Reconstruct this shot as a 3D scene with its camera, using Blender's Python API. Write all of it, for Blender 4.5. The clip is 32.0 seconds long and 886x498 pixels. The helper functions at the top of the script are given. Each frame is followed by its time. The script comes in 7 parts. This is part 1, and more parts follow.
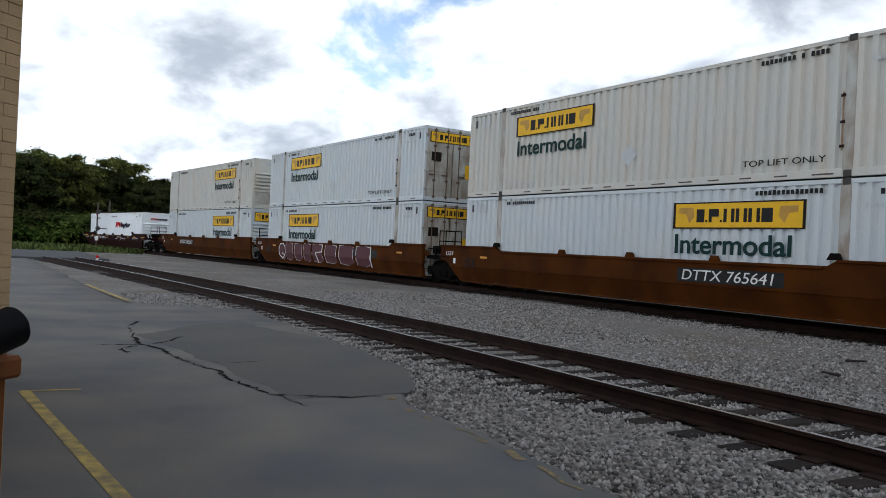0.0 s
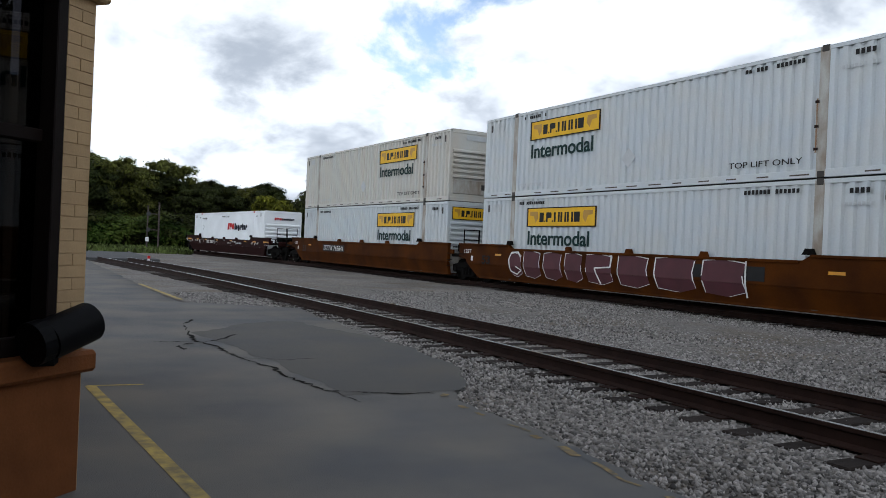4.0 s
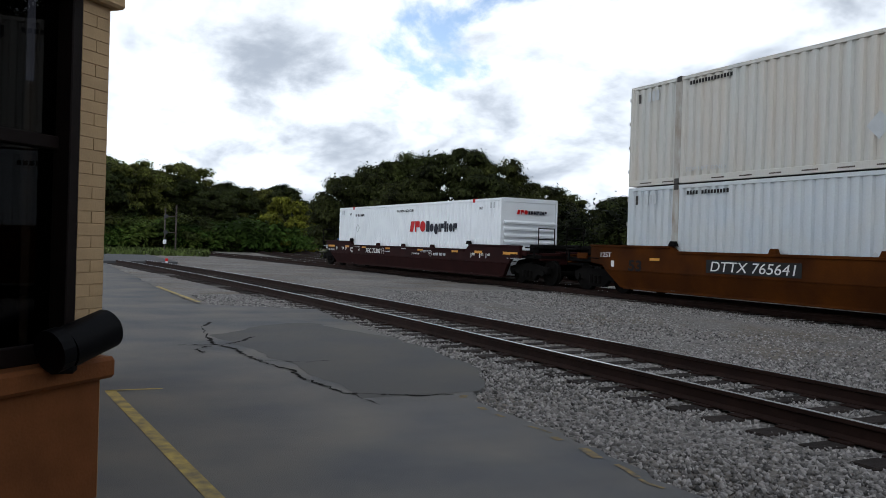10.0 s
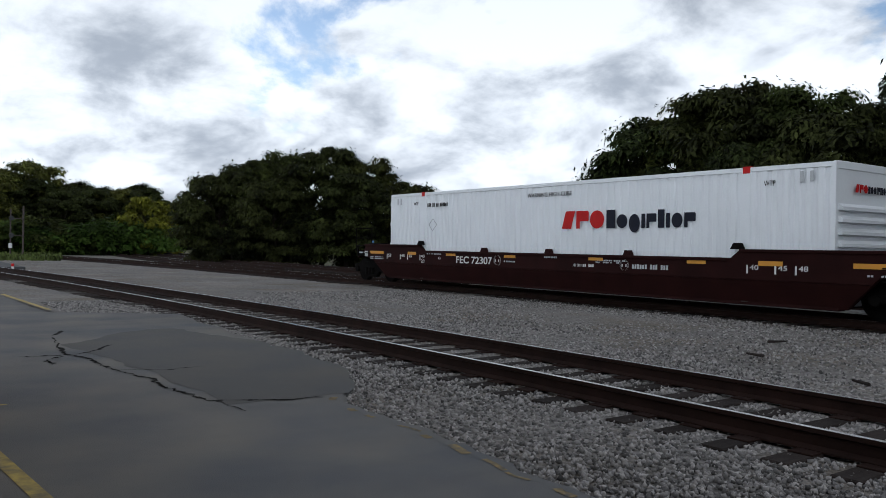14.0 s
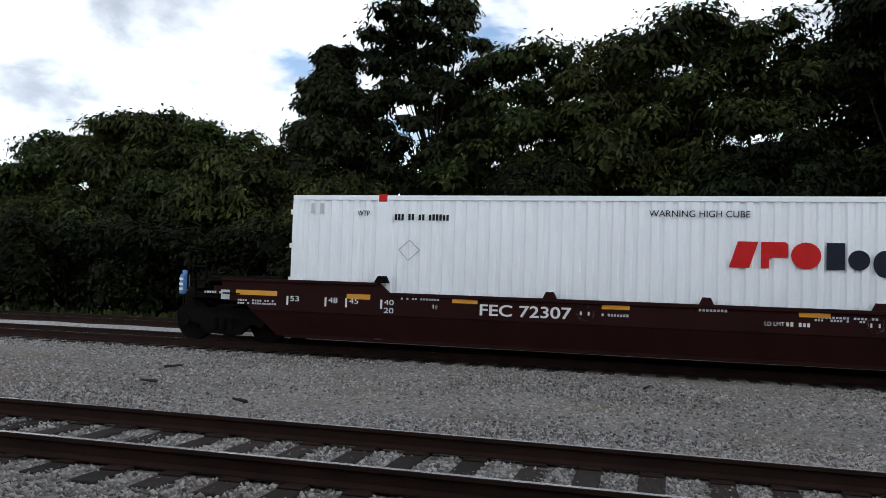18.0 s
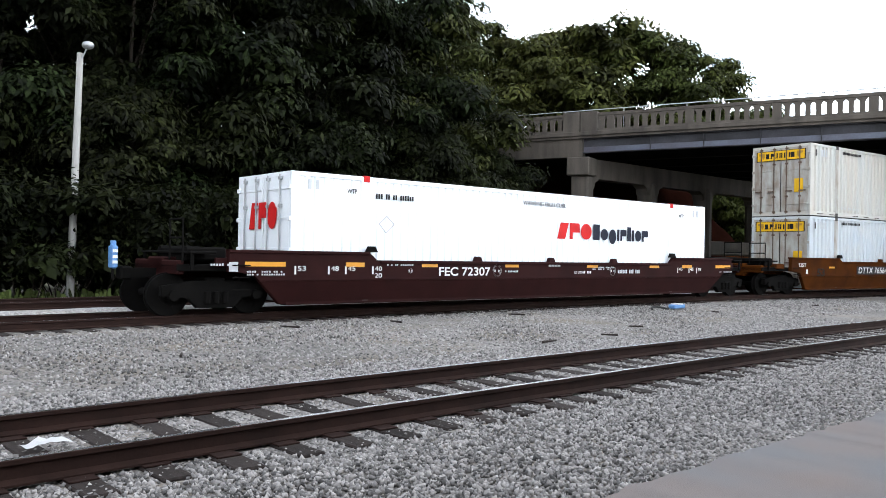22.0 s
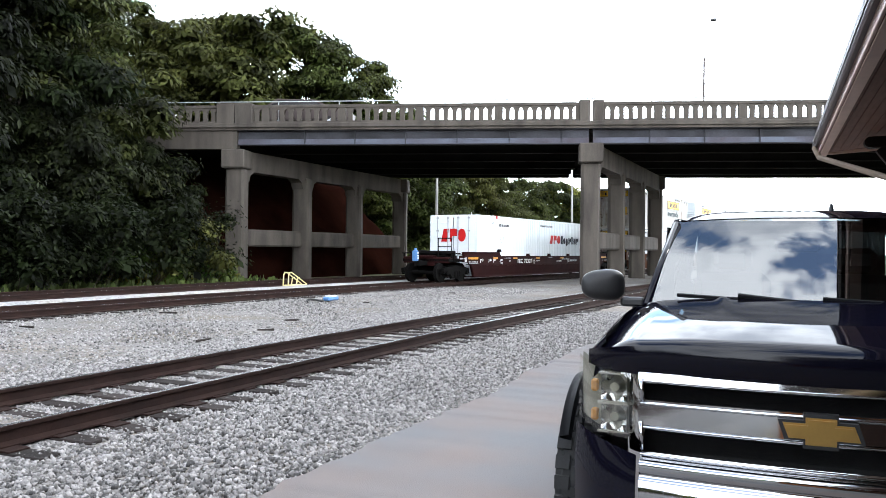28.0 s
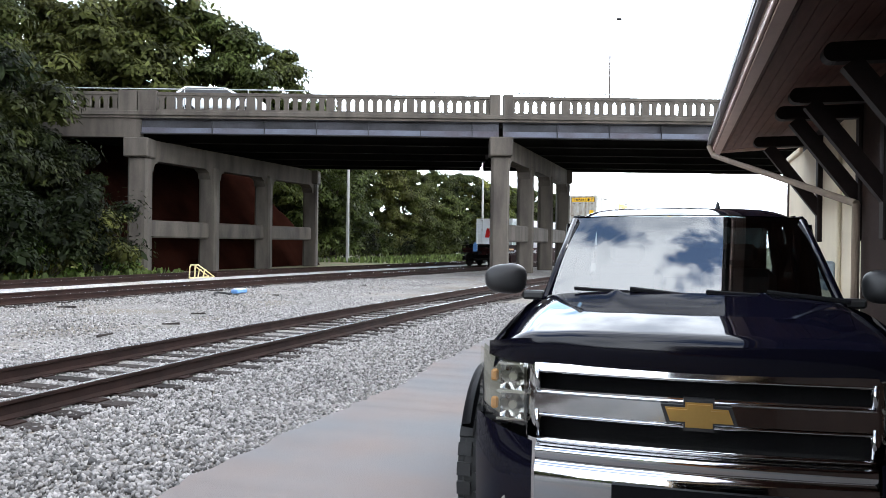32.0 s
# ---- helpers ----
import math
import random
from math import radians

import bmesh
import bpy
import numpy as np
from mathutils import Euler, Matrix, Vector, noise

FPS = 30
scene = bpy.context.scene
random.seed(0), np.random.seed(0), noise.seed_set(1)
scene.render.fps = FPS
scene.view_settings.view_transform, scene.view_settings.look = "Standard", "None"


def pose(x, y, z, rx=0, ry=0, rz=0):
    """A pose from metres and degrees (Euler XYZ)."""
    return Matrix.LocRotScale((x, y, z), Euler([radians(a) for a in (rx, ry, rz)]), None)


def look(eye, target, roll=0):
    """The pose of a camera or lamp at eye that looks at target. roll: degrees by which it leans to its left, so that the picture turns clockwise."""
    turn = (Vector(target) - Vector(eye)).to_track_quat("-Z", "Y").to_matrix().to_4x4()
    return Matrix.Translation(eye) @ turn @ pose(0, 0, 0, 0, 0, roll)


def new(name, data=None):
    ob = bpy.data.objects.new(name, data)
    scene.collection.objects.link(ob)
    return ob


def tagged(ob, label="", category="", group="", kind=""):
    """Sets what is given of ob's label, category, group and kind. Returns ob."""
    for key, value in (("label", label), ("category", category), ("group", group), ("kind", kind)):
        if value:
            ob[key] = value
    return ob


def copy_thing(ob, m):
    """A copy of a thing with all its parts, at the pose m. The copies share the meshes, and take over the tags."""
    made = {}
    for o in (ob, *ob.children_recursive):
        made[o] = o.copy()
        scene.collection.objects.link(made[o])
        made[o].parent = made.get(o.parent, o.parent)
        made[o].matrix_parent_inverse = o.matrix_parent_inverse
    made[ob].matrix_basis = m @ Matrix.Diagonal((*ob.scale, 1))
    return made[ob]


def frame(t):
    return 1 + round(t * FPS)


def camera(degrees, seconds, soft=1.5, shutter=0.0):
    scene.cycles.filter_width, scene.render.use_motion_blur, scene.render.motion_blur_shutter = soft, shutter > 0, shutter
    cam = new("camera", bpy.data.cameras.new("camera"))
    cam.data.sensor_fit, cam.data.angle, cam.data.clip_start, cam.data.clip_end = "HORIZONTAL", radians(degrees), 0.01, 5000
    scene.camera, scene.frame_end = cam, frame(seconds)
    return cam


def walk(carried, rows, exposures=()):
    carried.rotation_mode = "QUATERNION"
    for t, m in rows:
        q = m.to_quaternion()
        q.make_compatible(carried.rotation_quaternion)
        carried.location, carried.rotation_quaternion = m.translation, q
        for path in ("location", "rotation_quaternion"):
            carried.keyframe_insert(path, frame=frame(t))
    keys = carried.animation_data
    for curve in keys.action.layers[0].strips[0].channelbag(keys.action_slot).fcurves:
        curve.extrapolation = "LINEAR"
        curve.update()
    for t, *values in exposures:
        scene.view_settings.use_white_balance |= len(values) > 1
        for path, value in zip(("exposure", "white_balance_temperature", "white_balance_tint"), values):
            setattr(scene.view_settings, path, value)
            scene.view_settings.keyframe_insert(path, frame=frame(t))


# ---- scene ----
cam = camera(57.58, 32.0, soft=0.5)
EYE_PATH = [
    (0.0, -0.09, 0.04, 1.32, 89.98, -2.68, 60.65),
    (0.5, -0.09, -0.01, 1.31, 90.02, -1.91, 61.78),
    (1.0, -0.09, -0.07, 1.31, 90.23, -1.71, 61.80),
    (1.5, -0.08, -0.08, 1.31, 90.28, -2.82, 62.38),
    (2.0, -0.08, -0.11, 1.32, 90.28, -3.23, 63.64),
    (2.5, -0.08, -0.11, 1.32, 90.30, -2.45, 63.78),
    (3.0, -0.08, -0.10, 1.32, 90.10, -2.46, 63.74),
    (3.5, -0.07, -0.08, 1.30, 89.94, -2.54, 63.63),
    (5.5, -0.10, -0.06, 1.31, 89.63, -1.76, 64.47),
    (6.0, -0.11, -0.06, 1.31, 89.77, -1.78, 65.12),
    (6.5, -0.10, -0.06, 1.31, 89.71, -1.77, 65.20),
    (7.0, -0.11, -0.08, 1.29, 90.04, -1.94, 65.14),
    (7.5, -0.13, -0.06, 1.30, 90.03, -1.95, 65.06),
    (8.0, -0.13, -0.06, 1.31, 89.74, -1.92, 64.90),
    (8.5, -0.12, -0.06, 1.31, 89.81, -1.75, 65.22),
    (9.0, -0.13, -0.06, 1.31, 89.79, -1.52, 65.29),
    (9.5, -0.13, -0.06, 1.31, 89.79, -1.53, 65.23),
    (10.0, -0.12, -0.06, 1.32, 89.69, -1.74, 64.79),
    (10.5, -0.13, -0.06, 1.31, 90.12, -1.77, 64.12),
    (11.0, -0.12, -0.06, 1.32, 89.66, -2.05, 62.86),
    (11.5, -0.10, -0.06, 1.30, 89.79, -2.03, 62.85),
    (12.0, -0.20, -0.04, 1.32, 89.63, -2.10, 63.64),
    (12.5, -0.16, -0.04, 1.32, 89.61, -1.84, 63.08),
    (13.0, -0.15, -0.05, 1.31, 89.37, -1.70, 60.49),
    (13.5, -0.14, -0.02, 1.32, 89.19, -1.00, 57.57),
    (15.5, -0.06, -0.06, 1.35, 91.58, -1.41, 52.03),
    (16.0, -0.13, 0.01, 1.36, 92.18, -1.24, 49.60),
    (16.5, 0.00, 0.00, 1.37, 93.24, -1.21, 40.49),
    (17.0, 0.11, 0.00, 1.36, 93.23, -0.54, 27.18),
    (17.5, 0.12, 0.01, 1.39, 92.68, -1.64, 21.27),
    (18.0, 0.18, 0.07, 1.38, 92.53, -1.94, 16.01),
    (18.5, 0.18, 0.17, 1.40, 93.46, -0.95, 3.85),
    (19.0, 0.17, 0.14, 1.38, 93.66, -0.04, -3.18),
    (19.5, 0.17, 0.13, 1.38, 91.88, 0.08, -13.48),
    (20.0, 0.17, 0.11, 1.38, 90.62, -0.51, -19.02),
    (20.5, 0.19, 0.11, 1.40, 90.14, -0.83, -23.21),
    (21.0, 0.28, 0.11, 1.38, 90.25, -1.46, -30.00),
    (21.5, 0.24, 0.12, 1.40, 90.88, -0.93, -37.21),
    (22.0, 0.19, 0.13, 1.38, 90.30, -1.04, -43.09),
    (22.5, 0.15, 0.13, 1.40, 90.38, -1.16, -47.79),
    (23.0, 0.11, 0.11, 1.38, 90.56, -1.32, -51.26),
    (23.5, 0.10, 0.10, 1.38, 89.73, -1.00, -54.10),
    (24.0, 0.09, 0.08, 1.43, 89.20, -0.78, -56.75),
    (24.5, 0.06, 0.06, 1.41, 88.88, -0.00, -58.98),
    (26.5, -0.01, -0.05, 1.43, 89.88, 0.29, -60.20),
    (27.0, -0.03, -0.05, 1.45, 90.49, -0.18, -64.25),
    (27.5, -0.02, -0.05, 1.45, 90.44, -0.27, -65.62),
    (28.0, 0.13, 0.07, 1.44, 90.09, -0.53, -67.16),
    (28.5, 0.10, 0.05, 1.43, 90.00, -0.46, -68.64),
    (29.0, 0.09, 0.02, 1.45, 89.95, -0.39, -69.73),
    (29.5, 0.06, -0.02, 1.45, 90.03, -0.21, -70.41),
    (30.0, 0.04, -0.03, 1.46, 89.86, -0.41, -71.36),
    (30.5, 0.05, -0.03, 1.45, 89.93, -0.51, -72.25),
    (31.0, 0.05, -0.01, 1.45, 89.60, -0.52, -72.88),
    (31.5, 0.13, 0.03, 1.45, 89.71, -0.54, -73.25),
    (32.0, 0.03, -0.00, 1.46, 89.57, -0.67, -73.41),
]
walk(cam, [(t, pose(x, y, z, rx, ry, rz)) for t, x, y, z, rx, ry, rz in EYE_PATH],
     exposures=[(0.0, -1.5, 6250, 10), (12.0, -1.6, 6250, 10), (14.0, -1.76, 6200, 10), (16.0, -2.0, 6200, 10), (17.0, -2.0, 6300, 10), (18.0, -1.24, 6300, 10), (19.0, -0.78, 6350, 10),
                (20.0, -0.25, 6350, 10), (22.0, 0.2, 6300, 10), (24.0, 0.44, 6250, 10), (28.0, 0.78, 6250, 10), (32.0, 0.8, 6250, 10)])

# ---- world and light ----
SUN_WAY = (0.63, -0.394, 0.669)      # towards the sun


def build_world():
    w = bpy.data.worlds.new("sky")
    scene.world = w
    w.use_nodes = True
    nt = w.node_tree
    nt.nodes.clear()
    N = nt.nodes.new
    out, bg = N("ShaderNodeOutputWorld"), N("ShaderNodeBackground")
    sky = N("ShaderNodeTexSky")
    sky.sky_type, sky.sun_disc = "NISHITA", False
    sky.sun_elevation, sky.sun_rotation = radians(42), radians(238)
    tc = N("ShaderNodeTexCoord")
    sep = N("ShaderNodeSeparateXYZ")
    nt.links.new(tc.outputs["Generated"], sep.inputs[0])
    # cloud layer: direction projected onto a flat ceiling
    zz = N("ShaderNodeMath"); zz.operation = "ADD"; zz.inputs[1].default_value = 0.42
    nt.links.new(sep.outputs["Z"], zz.inputs[0])
    zm = N("ShaderNodeMath"); zm.operation = "MAXIMUM"; zm.inputs[1].default_value = 0.05
    nt.links.new(zz.outputs[0], zm.inputs[0])
    comb = N("ShaderNodeCombineXYZ")
    for ax in ("X", "Y"):
        dv = N("ShaderNodeMath"); dv.operation = "DIVIDE"
        nt.links.new(sep.outputs[ax], dv.inputs[0])
        nt.links.new(zm.outputs[0], dv.inputs[1])
        nt.links.new(dv.outputs[0], comb.inputs[ax])
    def cloud_noise(scale, detail, lo, hi, off, thin=0.0):
        n = N("ShaderNodeTexNoise")
        mp = N("ShaderNodeMapping")
        mp.inputs["Location"].default_value = (off, off * 0.7, 3.1)
        nt.links.new(comb.outputs[0], mp.inputs[0])
        nt.links.new(mp.outputs[0], n.inputs["Vector"])
        n.inputs["Scale"].default_value, n.inputs["Detail"].default_value = scale, detail
        n.inputs["Roughness"].default_value, n.inputs["Distortion"].default_value = 0.56, 0.2
        r = N("ShaderNodeMapRange")
        r.interpolation_type = "SMOOTHSTEP"
        r.inputs["From Min"].default_value, r.inputs["From Max"].default_value = lo, hi
        th = N("ShaderNodeMath"); th.operation = "MULTIPLY_ADD"
        th.inputs[1].default_value = -thin
        nt.links.new(sep.outputs["Z"], th.inputs[0])
        nt.links.new(n.outputs["Fac"], th.inputs[2])
        nt.links.new(th.outputs[0], r.inputs["Value"])
        return r.outputs[0]
    cover = cloud_noise(2.1, 11, 0.3, 0.37, 4.4, 0.2)
    shade = cloud_noise(4.0, 10, 0.42, 0.7, 9.3)
    cl = N("ShaderNodeMix"); cl.data_type = "RGBA"
    cl.inputs["A"].default_value, cl.inputs["B"].default_value = (35.5, 37.2, 39.0, 1), (14.5, 16.1, 18.4, 1)
    nt.links.new(shade, cl.inputs["Factor"])
    mx = N("ShaderNodeMix"); mx.data_type = "RGBA"
    nt.links.new(cover, mx.inputs["Factor"])
    lift = N("ShaderNodeVectorMath"); lift.operation = "SCALE"
    lift.inputs["Scale"].default_value = 5.0
    nt.links.new(sky.outputs[0], lift.inputs[0])
    nt.links.new(lift.outputs[0], mx.inputs["A"])
    nt.links.new(cl.outputs["Result"], mx.inputs["B"])
    # cloud undersides are darker overhead than near the horizon
    dk = N("ShaderNodeMapRange")
    dk.interpolation_type = "SMOOTHSTEP"
    dk.inputs["From Min"].default_value, dk.inputs["From Max"].default_value = 0.15, 0.7
    dk.inputs["To Min"].default_value, dk.inputs["To Max"].default_value = 1.0, 0.32
    nt.links.new(sep.outputs["Z"], dk.inputs["Value"])
    ml = N("ShaderNodeVectorMath"); ml.operation = "SCALE"
    nt.links.new(mx.outputs["Result"], ml.inputs[0])
    nt.links.new(dk.outputs[0], ml.inputs["Scale"])
    # thin cloud glows round the hidden sun and is duller on the far side of the sky
    dt = N("ShaderNodeVectorMath"); dt.operation = "DOT_PRODUCT"
    dt.inputs[1].default_value = SUN_WAY
    nt.links.new(tc.outputs["Generated"], dt.inputs[0])
    gl = N("ShaderNodeMapRange")
    gl.interpolation_type = "SMOOTHSTEP"
    gl.inputs["From Min"].default_value, gl.inputs["From Max"].default_value = -0.5, 1.0
    gl.inputs["To Min"].default_value, gl.inputs["To Max"].default_value = 0.85, 1.5
    nt.links.new(dt.outputs["Value"], gl.inputs["Value"])
    mg = N("ShaderNodeVectorMath"); mg.operation = "SCALE"
    nt.links.new(ml.outputs[0], mg.inputs[0])
    nt.links.new(gl.outputs[0], mg.inputs["Scale"])
    nt.links.new(mg.outputs[0], bg.inputs["Color"])
    bg.inputs["Strength"].default_value = 0.12
    nt.links.new(bg.outputs[0], out.inputs[0])


build_world()
sun = new("sun", bpy.data.lights.new("sun", "SUN"))
sun.data.energy, sun.data.angle, sun.data.color = 0.75, radians(12), (1.0, 0.97, 0.92)
sun.matrix_world = look(Vector(SUN_WAY) * 90, (0, 0, 0))


# ---- materials ----
def noisy(name, col, rough=0.7, metal=0.0, var=0.25, scale=4.0, fine=60.0, bump=0.15, tint=None, tint_amt=0.4, spec=0.5, coat=0.0,
          island=0.0, obj=0.0, stretch=None, dist=0.01):
    """A painted, mineral or wooden surface: base colour broken at two scales, with stains and fine relief."""
    m = bpy.data.materials.new(name)
    m.use_nodes = True
    nt = m.node_tree
    b = nt.nodes["Principled BSDF"]
    N = nt.nodes.new
    tc = N("ShaderNodeTexCoord")
    vec = tc.outputs["Object"]
    if stretch:
        mp = N("ShaderNodeMapping")
        mp.inputs["Scale"].default_value = stretch
        nt.links.new(vec, mp.inputs[0])
        vec = mp.outputs[0]
    n1, n2 = N("ShaderNodeTexNoise"), N("ShaderNodeTexNoise")
    for n, s, d in ((n1, scale, 6), (n2, fine, 4)):
        n.inputs["Scale"].default_value, n.inputs["Detail"].default_value = s, d
        nt.links.new(vec, n.inputs["Vector"])
    ramp = N("ShaderNodeMapRange")
    ramp.inputs["From Min"].default_value, ramp.inputs["From Max"].default_value = 0.35, 0.68
    nt.links.new(n1.outputs["Fac"], ramp.inputs["Value"])
    mix = N("ShaderNodeMix"); mix.data_type = "RGBA"
    dark = tint or tuple(c * (1 - var) for c in col)
    mix.inputs["A"].default_value, mix.inputs["B"].default_value = (*col, 1), (*dark, 1)
    amt = N("ShaderNodeMath"); amt.operation = "MULTIPLY"; amt.inputs[1].default_value = tint_amt if tint else 1.0
    nt.links.new(ramp.outputs[0], amt.inputs[0])
    nt.links.new(amt.outputs[0], mix.inputs["Factor"])
    hsv = N("ShaderNodeHueSaturation")
    nt.links.new(mix.outputs["Result"], hsv.inputs["Color"])
    val = N("ShaderNodeMath"); val.operation = "MULTIPLY_ADD"
    val.inputs[1].default_value, val.inputs[2].default_value = var * 1.2, 1 - var * 0.6
    nt.links.new(n2.outputs["Fac"], val.inputs[0])
    last = val.outputs[0]
    for on, sock in ((island, "geo"), (obj, "obj")):
        if on:
            src = N("ShaderNodeNewGeometry").outputs["Random Per Island"] if sock == "geo" else N("ShaderNodeObjectInfo").outputs["Random"]
            k = N("ShaderNodeMath"); k.operation = "MULTIPLY_ADD"
            k.inputs[1].default_value, k.inputs[2].default_value = 2 * on, 1 - on
            nt.links.new(src, k.inputs[0])
            mm = N("ShaderNodeMath"); mm.operation = "MULTIPLY"
            nt.links.new(last, mm.inputs[0])
            nt.links.new(k.outputs[0], mm.inputs[1])
            last = mm.outputs[0]
    nt.links.new(last, hsv.inputs["Value"])
    nt.links.new(hsv.outputs[0], b.inputs["Base Color"])
    b.inputs["Roughness"].default_value, b.inputs["Metallic"].default_value = rough, metal
    b.inputs["Specular IOR Level"].default_value = spec
    b.inputs["Coat Weight"].default_value = coat
    b.inputs["Coat Roughness"].default_value = 0.03
    if bump:
        bp = N("ShaderNodeBump")
        bp.inputs["Strength"].default_value, bp.inputs["Distance"].default_value = bump, dist
        nt.links.new(n2.outputs["Fac"], bp.inputs["Height"])
        nt.links.new(bp.outputs[0], b.inputs["Normal"])
    return m


def gravel_material(name, col, scale):
    m = bpy.data.materials.new(name)
    m.use_nodes = True
    nt = m.node_tree
    b = nt.nodes["Principled BSDF"]
    N = nt.nodes.new
    tc = N("ShaderNodeTexCoord")
    v = N("ShaderNodeTexVoronoi")
    v.inputs["Scale"].default_value = scale
    nt.links.new(tc.outputs["Object"], v.inputs["Vector"])
    big = N("ShaderNodeTexNoise")
    big.inputs["Scale"].default_value, big.inputs["Detail"].default_value = 0.35, 8
    nt.links.new(tc.outputs["Object"], big.inputs["Vector"])
    bw = N("ShaderNodeRGBToBW")
    nt.links.new(v.outputs["Color"], bw.inputs[0])
    k = N("ShaderNodeMapRange")
    k.inputs["To Min"].default_value, k.inputs["To Max"].default_value = 0.45, 1.45
    nt.links.new(bw.outputs[0], k.inputs["Value"])
    g = N("ShaderNodeMapRange")
    g.inputs["From Min"].default_value, g.inputs["From Max"].default_value = 0.3, 0.7
    g.inputs["To Min"].default_value, g.inputs["To Max"].default_value = 0.72, 1.15
    nt.links.new(big.outputs["Fac"], g.inputs["Value"])
    mu = N("ShaderNodeMath"); mu.operation = "MULTIPLY"
    nt.links.new(k.outputs[0], mu.inputs[0])
    nt.links.new(g.outputs[0], mu.inputs[1])
    # dusty brown patches where earth has worked up through the stone
    soil, ramp = N("ShaderNodeTexNoise"), N("ShaderNodeMapRange")
    soil.inputs["Scale"].default_value, soil.inputs["Detail"].default_value = 0.6, 6
    nt.links.new(tc.outputs["Object"], soil.inputs["Vector"])
    ramp.inputs["From Min"].default_value, ramp.inputs["From Max"].default_value = 0.45, 0.7
    nt.links.new(soil.outputs["Fac"], ramp.inputs["Value"])
    mx = N("ShaderNodeMix"); mx.data_type = "RGBA"
    mx.inputs["A"].default_value, mx.inputs["B"].default_value = (*col, 1), (col[0] * 0.86, col[1] * 0.77, col[2] * 0.65, 1)
    nt.links.new(ramp.outputs[0], mx.inputs["Factor"])
    hsv = N("ShaderNodeHueSaturation")
    nt.links.new(mx.outputs["Result"], hsv.inputs["Color"])
    nt.links.new(mu.outputs[0], hsv.inputs["Value"])
    nt.links.new(hsv.outputs[0], b.inputs["Base Color"])
    b.inputs["Roughness"].default_value = 0.92
    bp = N("ShaderNodeBump")
    bp.inputs["Strength"].default_value, bp.inputs["Distance"].default_value = 0.9, 0.03
    inv = N("ShaderNodeMath"); inv.operation = "SUBTRACT"; inv.inputs[0].default_value = 1.0
    nt.links.new(v.outputs["Distance"], inv.inputs[1])
    nt.links.new(inv.outputs[0], bp.inputs["Height"])
    nt.links.new(bp.outputs[0], b.inputs["Normal"])
    return m


def leaf_material(name, col, var=0.45):
    m = bpy.data.materials.new(name)
    m.use_nodes = True
    nt = m.node_tree
    b = nt.nodes["Principled BSDF"]
    N = nt.nodes.new
    geo, oi = N("ShaderNodeNewGeometry"), N("ShaderNodeObjectInfo")
    hsv = N("ShaderNodeHueSaturation")
    hsv.inputs["Color"].default_value = (*col, 1)
    a = N("ShaderNodeMath"); a.operation = "MULTIPLY_ADD"
    a.inputs[1].default_value, a.inputs[2].default_value = 2 * var, 1 - var
    nt.links.new(geo.outputs["Random Per Island"], a.inputs[0])
    tc, big = N("ShaderNodeTexCoord"), N("ShaderNodeTexNoise")
    big.inputs["Scale"].default_value, big.inputs["Detail"].default_value = 0.55, 2
    nt.links.new(tc.outputs["Object"], big.inputs["Vector"])
    bk = N("ShaderNodeMapRange")
    bk.inputs["From Min"].default_value, bk.inputs["From Max"].default_value = 0.32, 0.68
    bk.inputs["To Min"].default_value, bk.inputs["To Max"].default_value = 0.35, 1.65
    nt.links.new(big.outputs["Fac"], bk.inputs["Value"])
    ab = N("ShaderNodeMath"); ab.operation = "MULTIPLY"
    nt.links.new(a.outputs[0], ab.inputs[0])
    nt.links.new(bk.outputs[0], ab.inputs[1])
    nt.links.new(ab.outputs[0], hsv.inputs["Value"])
    h = N("ShaderNodeMath"); h.operation = "MULTIPLY_ADD"
    h.inputs[1].default_value, h.inputs[2].default_value = 0.05, 0.475
    nt.links.new(oi.outputs["Random"], h.inputs[0])
    nt.links.new(h.outputs[0], hsv.inputs["Hue"])
    nt.links.new(hsv.outputs[0], b.inputs["Base Color"])
    b.inputs["Roughness"].default_value = 0.6
    b.inputs["Specular IOR Level"].default_value = 0.08
    tr = N("ShaderNodeBsdfTranslucent")
    nt.links.new(hsv.outputs[0], tr.inputs["Color"])
    ms = N("ShaderNodeMixShader"); ms.inputs[0].default_value = 0.25
    nt.links.new(b.outputs[0], ms.inputs[1])
    nt.links.new(tr.outputs[0], ms.inputs[2])
    nt.links.new(ms.outputs[0], nt.nodes["Material Output"].inputs[0])
    return m


def sheet_glass(name, tint, gloss):
    """A thin pane: what lies behind it shows tinted, and a share of the light is mirrored."""
    m = bpy.data.materials.new(name)
    m.use_nodes = True
    nt = m.node_tree
    N = nt.nodes.new
    tr, gl, mx = N("ShaderNodeBsdfTransparent"), N("ShaderNodeBsdfGlossy"), N("ShaderNodeMixShader")
    tr.inputs["Color"].default_value = (*tint, 1)
    gl.inputs["Roughness"].default_value = 0.0
    mx.inputs[0].default_value = gloss
    nt.links.new(tr.outputs[0], mx.inputs[1])
    nt.links.new(gl.outputs[0], mx.inputs[2])
    nt.links.new(mx.outputs[0], nt.nodes["Material Output"].inputs[0])
    return m


